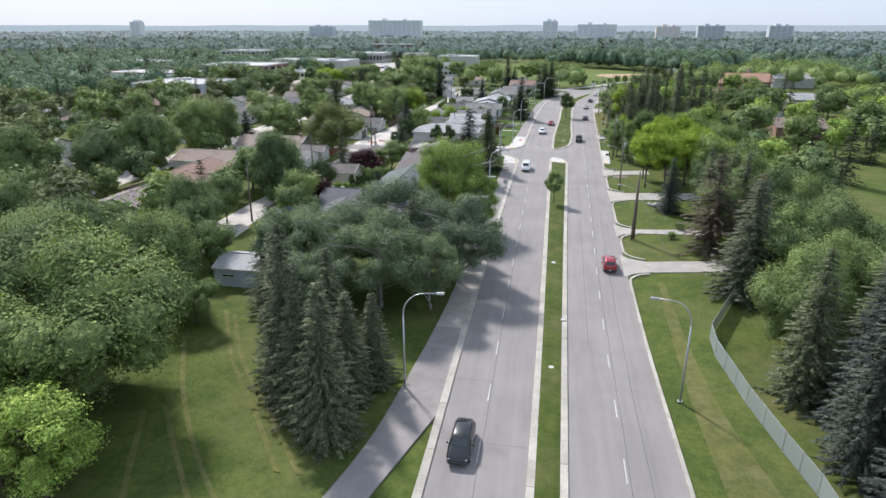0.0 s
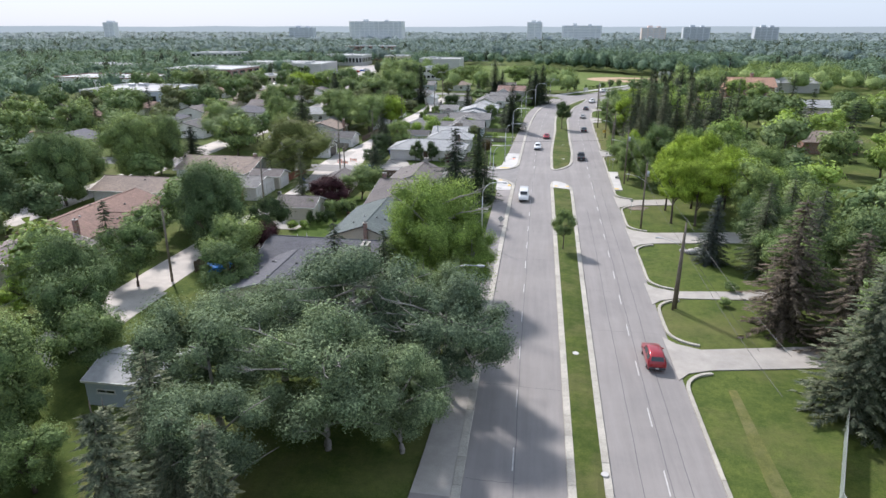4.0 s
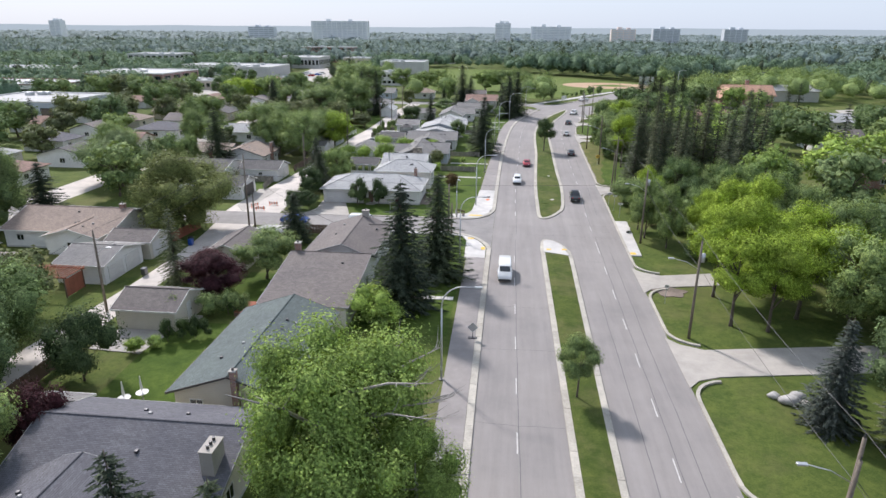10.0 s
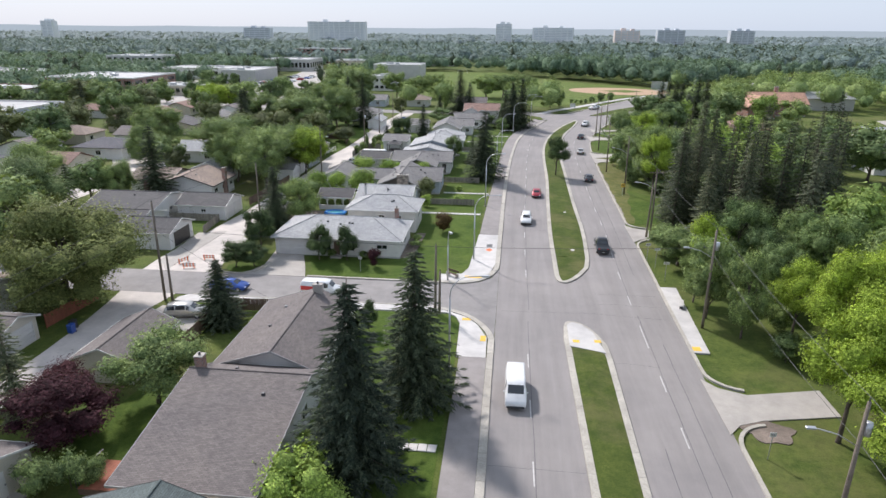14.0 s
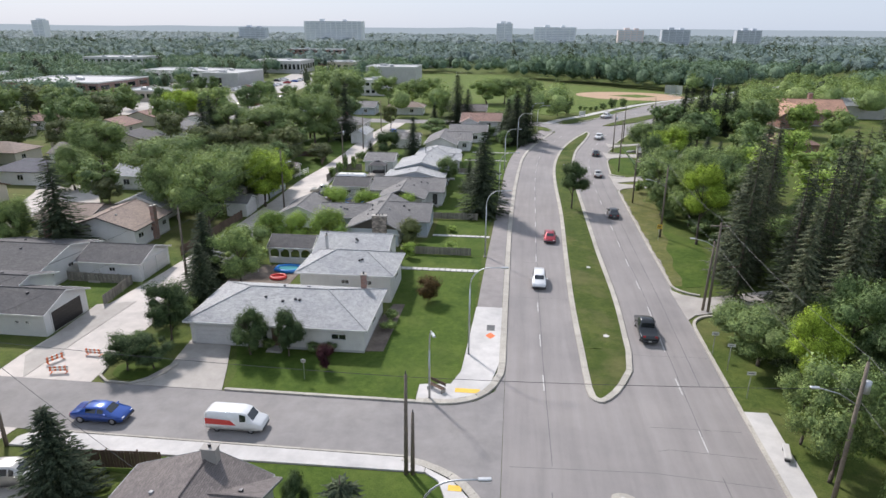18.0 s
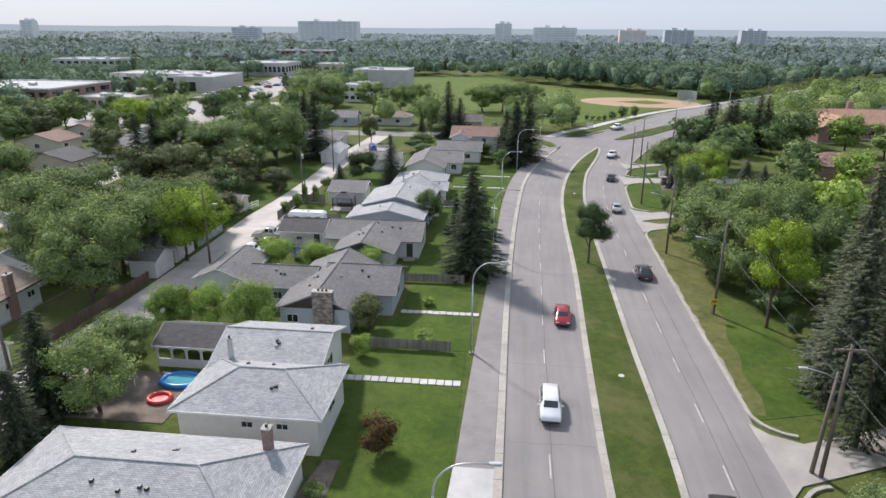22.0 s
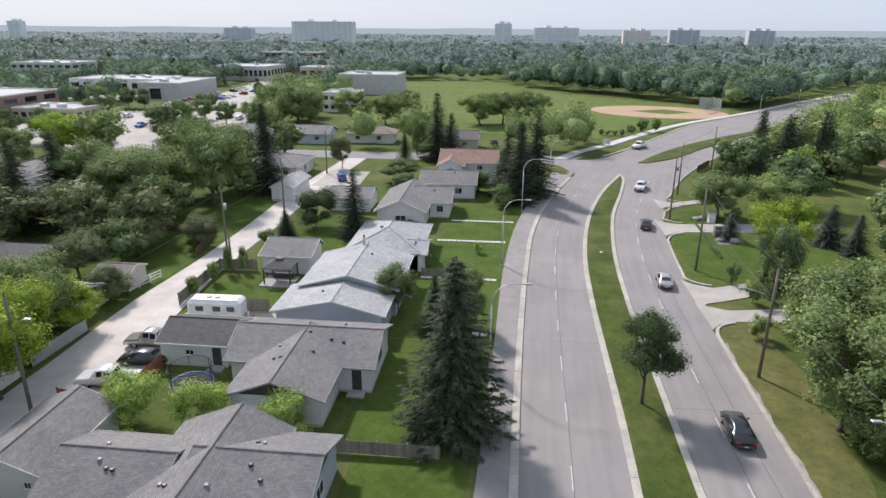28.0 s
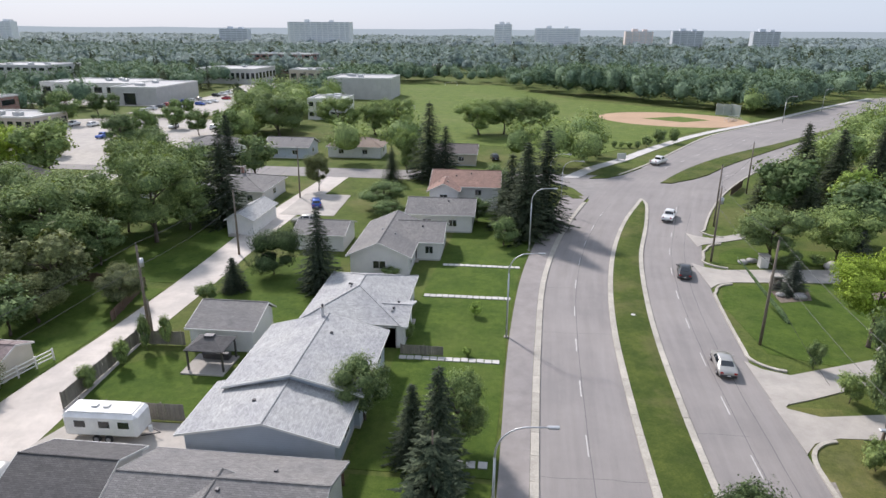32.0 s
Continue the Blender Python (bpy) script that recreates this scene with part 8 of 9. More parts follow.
def car_parts(kind, paint):
    length, st, cab = SHAPES[kind]
    bm, panes = bmesh.new(), []
    rings = []
    for x, lo, belt, top, wb, wt in st:
        rings.append([bm.verts.new(v) for v in ((x, -wb * 0.93, lo), (x, -wb, (lo + belt) / 2), (x, -wb * 0.98, belt), (x, -wt, top - 0.05), (x, -wt * 0.82, top), (x, wt * 0.82, top), (x, wt, top - 0.05), (x, wb * 0.98, belt), (x, wb, (lo + belt) / 2), (x, wb * 0.93, lo))])
    for a, b in zip(rings, rings[1:]):
        for k in range(10):
            bm.faces.new((a[k], a[(k + 1) % 10], b[(k + 1) % 10], b[k]))
    bm.faces.new(rings[0])
    bm.faces.new(rings[-1][::-1])
    for (x0, lo0, b0, t0, wb0, wt0), (x1, lo1, b1, t1, wb1, wt1) in zip(st, st[1:]):
        if x0 < cab[0] - 0.01 or x1 > cab[3] + 0.01:
            continue
        cabin = min(t0 - b0, t1 - b1) > 0.2
        if cabin and not (kind == "van" and x1 < 0.7):
            for s in (-1, 1):
                q = [(x0 + 0.06, s * (wb0 * 0.98 + 0.006 - (wb0 - wt0) * 0.12), b0 + 0.06), (x1 - 0.06, s * (wb1 * 0.98 + 0.006 - (wb1 - wt1) * 0.12), b1 + 0.06), (x1 - 0.06, s * (wt1 + 0.02 + (wb1 - wt1) * 0.1), t1 - 0.11), (x0 + 0.06, s * (wt0 + 0.02 + (wb0 - wt0) * 0.1), t0 - 0.11)]
                gl = bmesh.new()
                gl.faces.new([gl.verts.new(v) for v in (q if s < 0 else q[::-1])])
                panes.append(("side_window", mesh_of("side_window", gl, M_GLASS)))
        elif not cabin:
            if t1 - b1 > 0.2:
                lo, hi = (x0, b0, t0, wb0, wt0), (x1, b1, t1, wb1, wt1)
                d = -1
            else:
                lo, hi = (x1, b1, t1, wb1, wt1), (x0, b0, t0, wb0, wt0)
                d = 1
            u, v = Vector((lo[0], 0, lo[2])), Vector((hi[0], 0, hi[2]))
            n = Vector((abs(v.z - u.z) * d, 0, abs(u.x - v.x))).normalized() * 0.014
            a, b = u.lerp(v, 0.08) + n, u.lerp(v, 0.9) + n
            wl, wh = lo[4] * 0.82, hi[4] * 0.88
            gl = bmesh.new()
            gl.faces.new([gl.verts.new(p) for p in ((a.x, -wl, a.z), (a.x, wl, a.z), (b.x, wh, b.z), (b.x, -wh, b.z))])
            kind_name = "rear_window" if d < 0 else "windscreen"
            panes.append((kind_name, mesh_of(kind_name, gl, M_GLASS)))
    return length, mesh_of("body", bm, paint, True), panes


TYRE = tube(bmesh.new(), [(0, -0.11, 0), (0, -0.09, 0), (0, 0.09, 0), (0, 0.11, 0)], [0.29, 0.335, 0.335, 0.29], 20)
TYRE_ME = mesh_of("tyre", TYRE, M_TYRE, True)
RIM_ME = mesh_of("rim", tube(bmesh.new(), [(0, -0.118, 0), (0, 0.118, 0)], [0.2, 0.2], 12), M_RIM)
HEAD_ME = mesh_of("headlight", boxed(-0.05, -0.19, -0.07, 0.05, 0.19, 0.07, bevel=0.03), M_LAMP_CLEAR)
TAIL_ME = mesh_of("tail_light", boxed(-0.04, -0.15, -0.1, 0.04, 0.15, 0.1, bevel=0.02), M_LAMP_RED)
PLATE_ME = mesh_of("plate", boxed(-0.012, -0.15, -0.06, 0.012, 0.15, 0.06), M_TRIM)
BUMP_ME = mesh_of("bumper", boxed(-0.07, -0.78, -0.1, 0.07, 0.78, 0.1, bevel=0.04), M_DARKMETAL)
CAR_MESHES = {}


def car(kind, paint, x, y, turn, label, name="car", category="car", s=1.0, fine=True):
    """turn: degrees from the +y way."""
    key = (kind, paint.name)
    if key not in CAR_MESHES:
        CAR_MESHES[key] = car_parts(kind, paint)
    length, body, glaze = CAR_MESHES[key]
    st = SHAPES[kind][1]
    e = thing(name, label, category, x, y, 0.0, turn + 90)
    e.scale = (s, s, s)
    b = share("body", body, e, Matrix())
    for pane, pane_mesh in glaze:
        share(pane, pane_mesh, e, Matrix())
    if not fine:
        for px in (-length * 0.3, length * 0.3):
            for sy in (-1, 1):
                share("wheel", TYRE_ME, e, pose(px, sy * 0.8, 0.335))
        return e
    for px in (-length * 0.3, length * 0.3):
        for sy in (-1, 1):
            w = new("wheel", None)
            w.parent = e
            w.location = (px, sy * 0.8, 0.335)
            share("tyre", TYRE_ME, w, Matrix())
            share("rim", RIM_ME, w, Matrix())
    for sy in (-1, 1):
        share("headlight", HEAD_ME, e, pose(st[-1][0] - 0.1, sy * 0.58, st[-1][2] + 0.02))
        share("tail_light", TAIL_ME, e, pose(st[0][0] + 0.03, sy * 0.62, st[0][2]))
        m = part("mirror", boxed(-0.06, -0.1, -0.06, 0.06, 0.1, 0.07, bevel=0.03), paint, e)
        m.location = (SHAPES[kind][2][2] + 0.15, sy * 1.02, st[4][2] + 0.06)
    share("bumper", BUMP_ME, e, pose(st[0][0] - 0.02, 0, 0.48))
    share("bumper", BUMP_ME, e, pose(st[-1][0] + 0.0, 0, 0.46))
    share("plate", PLATE_ME, e, pose(st[0][0] - 0.1, 0, 0.52))
    return e


car("suv", P_BLACK, -5.9, 41.2, 180, "black sport utility car driving on the road")
car("suv", P_RED, 8.6, 84.5, 0, "dark red sport utility car driving away")
car("van", P_WHITE, -6.3, 146.5, 180, "white passenger van driving on the road", "van", "van")
car("suv", P_WHITE, -4.1, 201.6, 178, "white sport utility car driving on the road")
car("pickup", P_BLACK, 7.1, 188.6, -2, "black pickup truck with open load bed", "pickup_truck", "truck")
car("sedan", P_RED, -1.6, 220.4, 177, "bright red car driving round the bend")
car("sedan", P_BLACK, 10.6, 235.6, -3, "black sedan driving away on the road")
car("sedan", P_SILVER, 12.1, 268.4, -6, "pale silver sedan driving away on the road")
car("sedan", P_BLACK, 14.9, 294, -12, "dark sedan following the bend")
car("pickup", P_WHITE, 19.3, 321.5, -22, "white pickup truck near the junction", "pickup_truck", "truck")
car("pickup", P_WHITE, 28.6, 372, -38, "white service truck standing at the junction", "service_truck", "truck", 1.12)
car("sedan", P_BLUE, -42.6, 166.9, -90, "bright blue sedan waiting on the side street")
van = car("van", P_WHITE, -30.6, 167, -90, "white delivery van with a red side stripe", "delivery_van", "van", 0.9)
for sy in (-1, 1):
    q = part("stripe", slab(bmesh.new(), [(-2.6, 0), (0.3, 0), (-0.2, 0.5), (-2.6, 0.62)], -0.006, 0.006), M_RED, van)
    q.matrix_basis = pose(0, sy * 0.992, 0.85, 90, 0, 0)
car("suv", P_SILVER, -44.2, 158.8, -80, "silver sport utility car parked by the fence")
car("pickup", P_WHITE, -45.6, 237, 95, "white pickup truck parked by the lane", "pickup_truck", "truck")
car("sedan", P_BLACK, -44.6, 241.2, 95, "black sedan parked by the lane")
car("pickup", P_SILVER, -45.6, 244.8, 95, "silver pickup truck parked by the lane", "pickup_truck", "truck")
car("suv", P_BLUE, -45.5, 322, 20, "blue car parked behind the houses")
car("suv", P_SILVER, -44, 310.8, 90, "silver car parked by a garage")
car("suv", P_BLACK, -13, 372, 10, "dark car parked beyond the far street")
rng = random.Random(31)
PAINTS = (P_WHITE, P_SILVER, P_GREY, P_RED, P_BLACK, P_BLUE)
for k in range(54):
    if k < 26:
        x, y, t = -156 + 11 * (k // 13) + (k % 13) * 0.2, 452 + (k % 13) * 6.2, 75
    elif k < 44:
        x, y, t = -165 + (k - 26) * 3.6, 412 - (k % 2) * 22, 0
    else:
        x, y, t = 132 + (k - 44) * 3.1, 318 + (k - 44) * 1.2, 10
    if rng.random() < 0.75:
        car(rng.choice(("sedan", "suv", "suv", "pickup")), PAINTS[k % 6] if rng.random() < 0.6 else P_WHITE, x, y, t + rng.choice((0, 180)), "parked car in a distant car park", fine=False)

# travel trailer on the parking place
tr = thing("travel_trailer", "white rounded travel trailer parked behind a fence", "trailer", -41.6, 251.5, 0, 2)
bm = boxed(-3.1, -1.15, 0.55, 3.1, 1.15, 2.65, bevel=0.28)
part("body", bm, P_WHITE, tr, smooth=False)
part("roof", boxed(-2.7, -0.85, 2.64, 2.7, 0.85, 2.74, bevel=0.04), M_FENCE_WHITE, tr)
for k in (-1.6, 0.4, 2.0):
    part("window", boxed(k - 0.45, -1.17, 1.5, k + 0.45, -1.14, 2.1), M_GLASS, tr)
for k in (-0.8, 0.2):
    part("roof_hatch", boxed(k - 0.25, -0.25, 2.74, k + 0.25, 0.25, 2.9, bevel=0.04), M_TRIM, tr)
for px in (-0.5, 0.5):
    for sy in (-1, 1):
        w = new("wheel", None)
        w.parent = tr
        w.location = (px, sy * 1.0, 0.335)
        share("tyre", TYRE_ME, w, Matrix())
        share("rim", RIM_ME, w, Matrix())
bm = bmesh.new()
tube(bm, [(3.0, -0.6, 0.55), (4.3, 0, 0.5), (3.0, 0.6, 0.55)], 0.05, 6)
part("drawbar", bm, M_DARKMETAL, tr)
part("gas_bottle", tube(bmesh.new(), [(3.5, 0, 0.55), (3.5, 0, 1.1)], 0.16, 10), M_FENCE_WHITE, tr)

# ---- garden structures ----
cp = thing("carport", "open carport with dark shingle roof and white arches", "carport", -39, 207.4)
sh, ed, rg = roof_shape("gx", -3.4, -2.7, 3.3, 2.8, 2.4, 1.2)
bm = bmesh.new()
for s in sh:
    prism(bm, *s, 0.14)
part("roof", bm, M_R_DARK, cp)
bm = bmesh.new()
for a, b in ed:
    edge_board(bm, a, b, Vector((0, 0, 0)))
part("fascia", bm, M_TRIM, cp)
for k in range(5):
    part("post", boxed(-3.1 + 1.5 * k - 0.09, -2.45, 0, -3.1 + 1.5 * k + 0.09, -2.27, 2.35), M_TRIM, cp)
    part("back_post", boxed(-3.1 + 1.5 * k - 0.09, 2.35, 0, -3.1 + 1.5 * k + 0.09, 2.53, 2.35), M_TRIM, cp)
part("low_wall", boxed(-3.1, -2.4, 0, 3.0, -2.3, 0.9), M_WHITE, cp)
for k in range(4):
    bm = bmesh.new()
    x0 = -3.0 + 1.5 * k
    pts = [(x0, 2.35), (x0 + 1.32, 2.35), (x0 + 1.32, 1.6)] + [(x0 + 0.66 + 0.66 * math.cos(a), 1.6 + 0.5 * math.sin(a)) for a in np.linspace(0.2, math.pi - 0.2, 9)] + [(x0, 1.6)]
    q = part("arch", slab(bm, pts, -0.03, 0.03), M_TRIM, cp)
    q.matrix_basis = pose(0, -2.36, 0, 90, 0, 0)
gz = thing("gazebo", "dark square gazebo with hipped metal roof", "gazebo", -38.4, 263.4)
sh, ed, rg = roof_shape("hip", -1.95, -1.7, 1.95, 1.7, 2.35, 0.9)
bm = bmesh.new()
for s in sh:
    prism(bm, *s, 0.08)
part("roof", bm, M_R_DARK, gz)
part("roof_top", boxed(-0.5, -0.35, 3.1, 0.5, 0.35, 3.3, bevel=0.05), M_DARKMETAL, gz)
for sx in (-1, 1):
    for sy in (-1, 1):
        part("post", boxed(sx * 1.75 - 0.08, sy * 1.5 - 0.08, 0, sx * 1.75 + 0.08, sy * 1.5 + 0.08, 2.35), M_TRIM_DARK, gz)
part("deck", boxed(-2.3, -2.2, 0, 2.0, 1.7, 0.14), M_CONC, gz)
part("sofa", boxed(-1.4, 0.6, 0.14, 1.4, 1.35, 0.85, bevel=0.12), M_DARKMETAL, gz)
pool = thing("paddling_pool", "blue inflatable paddling pool with water", "pool", -38.4, 202.4)
ringp = [(1.75 * math.cos(a) * (1.15 if k % 2 else 1), 1.2 * math.sin(a), 0.25) for k, a in enumerate(np.linspace(0, 2 * math.pi, 13)[:-1])]
bm = bmesh.new()
tube(bm, ringp + ringp[:1], 0.26, 8)
part("rim", bm, M_BLUE, pool, smooth=True)
part("water", slab(bmesh.new(), [(p[0] * 0.95, p[1] * 0.95) for p in ringp], 0.05, 0.3), M_WATER, pool)
rp = thing("paddling_pool", "red round inflatable paddling pool", "pool", -38.9, 199.4)
ringp = [(1.0 * math.cos(a), 0.85 * math.sin(a), 0.2) for a in np.linspace(0, 2 * math.pi, 13)[:-1]]
bm = bmesh.new()
tube(bm, ringp + ringp[:1], 0.2, 8)
part("rim", bm, M_RED, rp, smooth=True)
part("floor", slab(bmesh.new(), [(p[0] * 0.9, p[1] * 0.9) for p in ringp], 0.02, 0.12), M_RED, rp)
tr2 = thing("garden_pool", "blue round pool standing on a back lawn", "pool", -47.2, 101.4)
ringp = [(1.6 * math.cos(a), 1.6 * math.sin(a), 0.8) for a in np.linspace(0, 2 * math.pi, 17)[:-1]]
bm = bmesh.new()
tube(bm, ringp + ringp[:1], 0.16, 8)
part("rim", bm, M_BLUE, tr2, smooth=True)
part("basin", slab(bmesh.new(), [(p[0], p[1]) for p in ringp], 0.0, 0.72), M_BLUE, tr2)
sw = thing("garden_swing", "white wooden garden swing bench", "swing", -43.6, 201.6, 0, 20)
for sx in (-1, 1):
    for sy in (-1, 1):
        bm = bmesh.new()
        tube(bm, [(sx * 1.0, sy * 0.7, 0), (sx * 0.9, 0, 1.9)], 0.05, 6)
        part("leg", bm, M_FENCE_WHITE, sw)
part("beam", boxed(-1.0, -0.05, 1.85, 1.0, 0.05, 1.97), M_FENCE_WHITE, sw)
part("seat", boxed(-0.7, -0.3, 0.5, 0.7, 0.25, 0.58), M_FENCE_WHITE, sw)
part("backrest", boxed(-0.7, 0.22, 0.58, 0.7, 0.28, 1.1), M_FENCE_WHITE, sw)
bench = thing("bench", "brown wooden bench on the concrete pad", "bench", -14.6, 174.4, 0.13, -35)
for k in range(3):
    part("seat_slat", boxed(-0.9, -0.25 + 0.16 * k, 0.42, 0.9, -0.12 + 0.16 * k, 0.46), M_FENCE_BROWN, bench)
for k in range(2):
    part("back_slat", boxed(-0.9, 0.24, 0.6 + 0.18 * k, 0.9, 0.28, 0.74 + 0.18 * k), M_FENCE_BROWN, bench)
for s in (-0.8, 0.8):
    part("leg", boxed(s - 0.06, -0.25, 0, s + 0.06, 0.28, 0.42), M_CONC, bench)
for x, y, t in ((-51.4, 173.4, 12), (-50.2, 177.0, 0), (-53.2, 175.4, 62)):
    b = thing("barricade", "orange and white striped road barricade", "barricade", x, y, 0, t, "barricades")
    for z in (0.32, 0.6):
        bd = part("board", boxed(-0.9, -0.02, z - 0.11, 0.9, 0.02, z + 0.11), M_TRIM, b)
        for k in range(4):
            part("stripe", boxed(-0.85 + 0.45 * k, -0.026, z - 0.11, -0.62 + 0.45 * k, -0.021, z + 0.11), M_ORANGE, bd)
    for s in (-0.7, 0.7):
        part("leg", boxed(s - 0.03, -0.3, 0, s + 0.03, 0.3, 0.05), M_ORANGE, b)
        part("upright", boxed(s - 0.03, 0.02, 0.05, s + 0.03, 0.06, 0.75), M_ORANGE, b)


def sign(x, y, h, w, hh, material, turn=0, label="white sign plate on a steel post"):
    s = thing("road_sign", label, "sign", x, y, 0, turn)
    part("post", tube(bmesh.new(), [(0, 0, 0), (0, 0, h + hh / 2)], 0.035, 8), M_GALV, s)
    pl = part("plate", boxed(-w / 2, -0.06, h - hh / 2, w / 2, -0.04, h + hh / 2, bevel=0.008), material, s)
    part("bar", boxed(-w * 0.32, -0.066, h - hh * 0.1, w * 0.32, -0.061, h + hh * 0.1), M_DARKMETAL, pl)
    return s


sign(13.1, 184.6, 2.4, 0.7, 0.4, M_TRIM, 0, "white sign plate leaning by the verge")
sign(13.6, 181.4, 2.8, 0.75, 0.3, M_TRIM, 0, "white street sign plates on a steel post")
sign(15.8, 222.6, 2.2, 0.75, 0.75, M_YELLOW, 0, "yellow diamond warning sign by a pole")
sign(13.4, 139.6, 2.3, 0.5, 0.4, M_TRIM, 0, "small white sign on the verge")
sign(-27.4, 175.0, 2.0, 0.5, 0.35, M_GALV, 0, "small grey-green sign on the corner lawn")
sign(13.8, 176.5, 2.6, 0.8, 0.35, M_TRIM, 0, "white bus stop sign by the pad")
tw = thing("temporary_sign", "grey diamond road sign standing on the path", "sign", -9.6, 127.5, 0.12)
pl = part("plate", boxed(-0.42, -0.02, -0.42, 0.42, 0.0, 0.42), M_GALV, tw)
pl.matrix_basis = pose(0, 0, 1.3, 0, 45, 0)
part("stand", boxed(-0.5, -0.2, 0, 0.5, 0.2, 0.08), M_DARKMETAL, tw)
part("upright", boxed(-0.03, 0.0, 0.0, 0.03, 0.05, 1.2), M_DARKMETAL, tw)
for x, y, r in ((-10.0, 185.8, 0.55),):
    p = tagged(part("paint_mark", slab(bmesh.new(), [(x - 0.55, y), (x, y - 0.75), (x + 0.55, y), (x, y + 0.75)], 0.131, 0.135), M_ORANGE, None), "orange painted diamond on the path", "marking")
    tagged(part("paint_symbol", slab(bmesh.new(), [(x - 0.45, y + 1.2), (x + 0.45, y + 1.2), (x + 0.45, y + 2.6), (x - 0.45, y + 2.6)], 0.131, 0.135), M_SEAL, None), "dark painted cycle symbol on the path", "marking")


def boulder(x, y, s):
    bm = bmesh.new()
    bmesh.ops.create_icosphere(bm, subdivisions=2, radius=1)
    for v in bm.verts:
        v.co *= 1 + 0.35 * noise.noise(v.co * 1.3 + Vector((x, y, 0)))
        v.co = Vector((v.co.x * s, v.co.y * s * 0.75, v.co.z * s * 0.55 + s * 0.3))
    o = tagged(part("boulder", bm, M_ROCK, None, smooth=True), "large pale grey garden boulder", "rock", "garden boulders")
    o.location = (x, y, 0)


for x, y, s in ((24.6, 299.6, 0.7), (26, 300.2, 0.8), (36.4, 298.9, 1.2), (40.6, 298.4, 1.0), (27.3, 287.3, 0.9), (25.2, 287.8, 0.6), (19.6, 118.6, 0.9), (20.6, 119.4, 0.8), (18.6, 119.4, 0.6), (21, 118.4, 0.5), (30, 273.8, 0.8)):
    boulder(x, y, s)
for x, y in ((25.5, 290.4), (26.9, 298.4)):
    gp = thing("gate_pillar", "pale stone gate pillar with flat cap", "pillar", x, y)
    part("shaft", boxed(-0.55, -0.55, 0, 0.55, 0.55, 1.7), M_STONE if x < 26 else M_STUCCO, gp)
    part("cap", boxed(-0.68, -0.68, 1.7, 0.68, 0.68, 1.9, bevel=0.04), M_CONC, gp)
for pts in ([(24.4, 285.6), (28.6, 286.8), (29.4, 289.6), (24.6, 289.4)], [(33.4, 287.2), (38, 288), (40, 291.4), (34, 290.6)], [(-24.5, 181), (-21, 181.2), (-20.6, 193), (-22, 193)], [(-46, 196), (-36.8, 196), (-36.6, 204), (-46, 204)]):
    tagged(part("planting_bed", slab(bmesh.new(), pts, -0.1, 0.03), M_MULCH, None), "brown mulch bed beside the lawn", "bed", kind="structure")
dk = thing("deck", "brown timber deck with dark railings", "deck", -35.6, 131.5)
for k in range(10):
    part("plank", boxed(-1.9 + 0.38 * k, -1.6, 0.5, -1.54 + 0.38 * k, 1.6, 0.55), M_FENCE_RED, dk)
for k in range(12):
    part("baluster", boxed(-1.95, -1.6 + 0.29 * k - 0.02, 0.5, -1.9, -1.6 + 0.29 * k + 0.02, 1.4), M_TRIM_DARK, dk)
part("top_rail", boxed(-1.98, -1.65, 1.4, -1.87, 1.65, 1.46), M_TRIM_DARK, dk)
part("skirt", boxed(-1.9, -1.6, 0, 1.9, 1.6, 0.49), M_FENCE_BROWN, dk)
for x, y in ((-39.6, 111.6), (-38.5, 112.6)):
    tb = thing("garden_table", "white round garden table with folded parasol", "table", x, y)
    part("top", tube(bmesh.new(), [(0, 0, 0.7), (0, 0, 0.74)], 0.55, 14), M_FENCE_WHITE, tb)
    part("leg", tube(bmesh.new(), [(0, 0, 0), (0, 0, 0.7)], 0.06, 6), M_FENCE_WHITE, tb)
    part("parasol", tube(bmesh.new(), [(0, 0, 0.74), (0, 0, 1.2), (0, 0, 2.4)], [0.03, 0.13, 0.03], 8), M_TRIM, tb)
for x, y, m in ((-54.5, 153.2, P_BLUE), (-55, 154.2, P_BLACK), (-34.6, 240.2, P_BLUE), (-34.9, 248.4, P_BLUE), (-54.8, 140.8, P_GREY), (-43, 187.4, P_BLUE)):
    bn = thing("wheeled_bin", "plastic wheeled bin beside a garage", "bin", x, y)
    part("tub", boxed(-0.3, -0.35, 0.08, 0.3, 0.35, 1.0, bevel=0.05), m, bn)
    part("lid", boxed(-0.32, -0.38, 1.0, 0.32, 0.38, 1.08, bevel=0.03), m, bn)
    for s in (-0.26, 0.26):
        part("wheel", tube(bmesh.new(), [(s - 0.03, 0.3, 0.1), (s + 0.03, 0.3, 0.1)], 0.1, 10), M_TYRE, bn)

# ---- more yard and field things ----
# Flat mulch patch beside the kerb
tagged(part("gravel_patch", slab(bmesh.new(), [(14.9 + (2.0 + 0.35 * math.sin(3 * a) + 0.2 * math.sin(7 * a)) * math.cos(a), 143.2 + (1.6 + 0.25 * math.sin(5 * a)) * math.sin(a)) for a in np.linspace(0, 2 * math.pi, 25)[:-1]], -0.1, 0.03), M_MULCH, None), "small flat patch of grey-brown mulch on the verge", "gravel", kind="structure")
tp = thing("trampoline", "round black trampoline with a tall safety net", "trampoline", -37.4, 236.9)
bm = bmesh.new()
bmesh.ops.create_circle(bm, cap_ends=True, segments=28, radius=1.75)
bmesh.ops.translate(bm, vec=(0, 0, 0.82), verts=bm.verts)
part("mat", bm, M_TYRE, tp)
bm = bmesh.new()
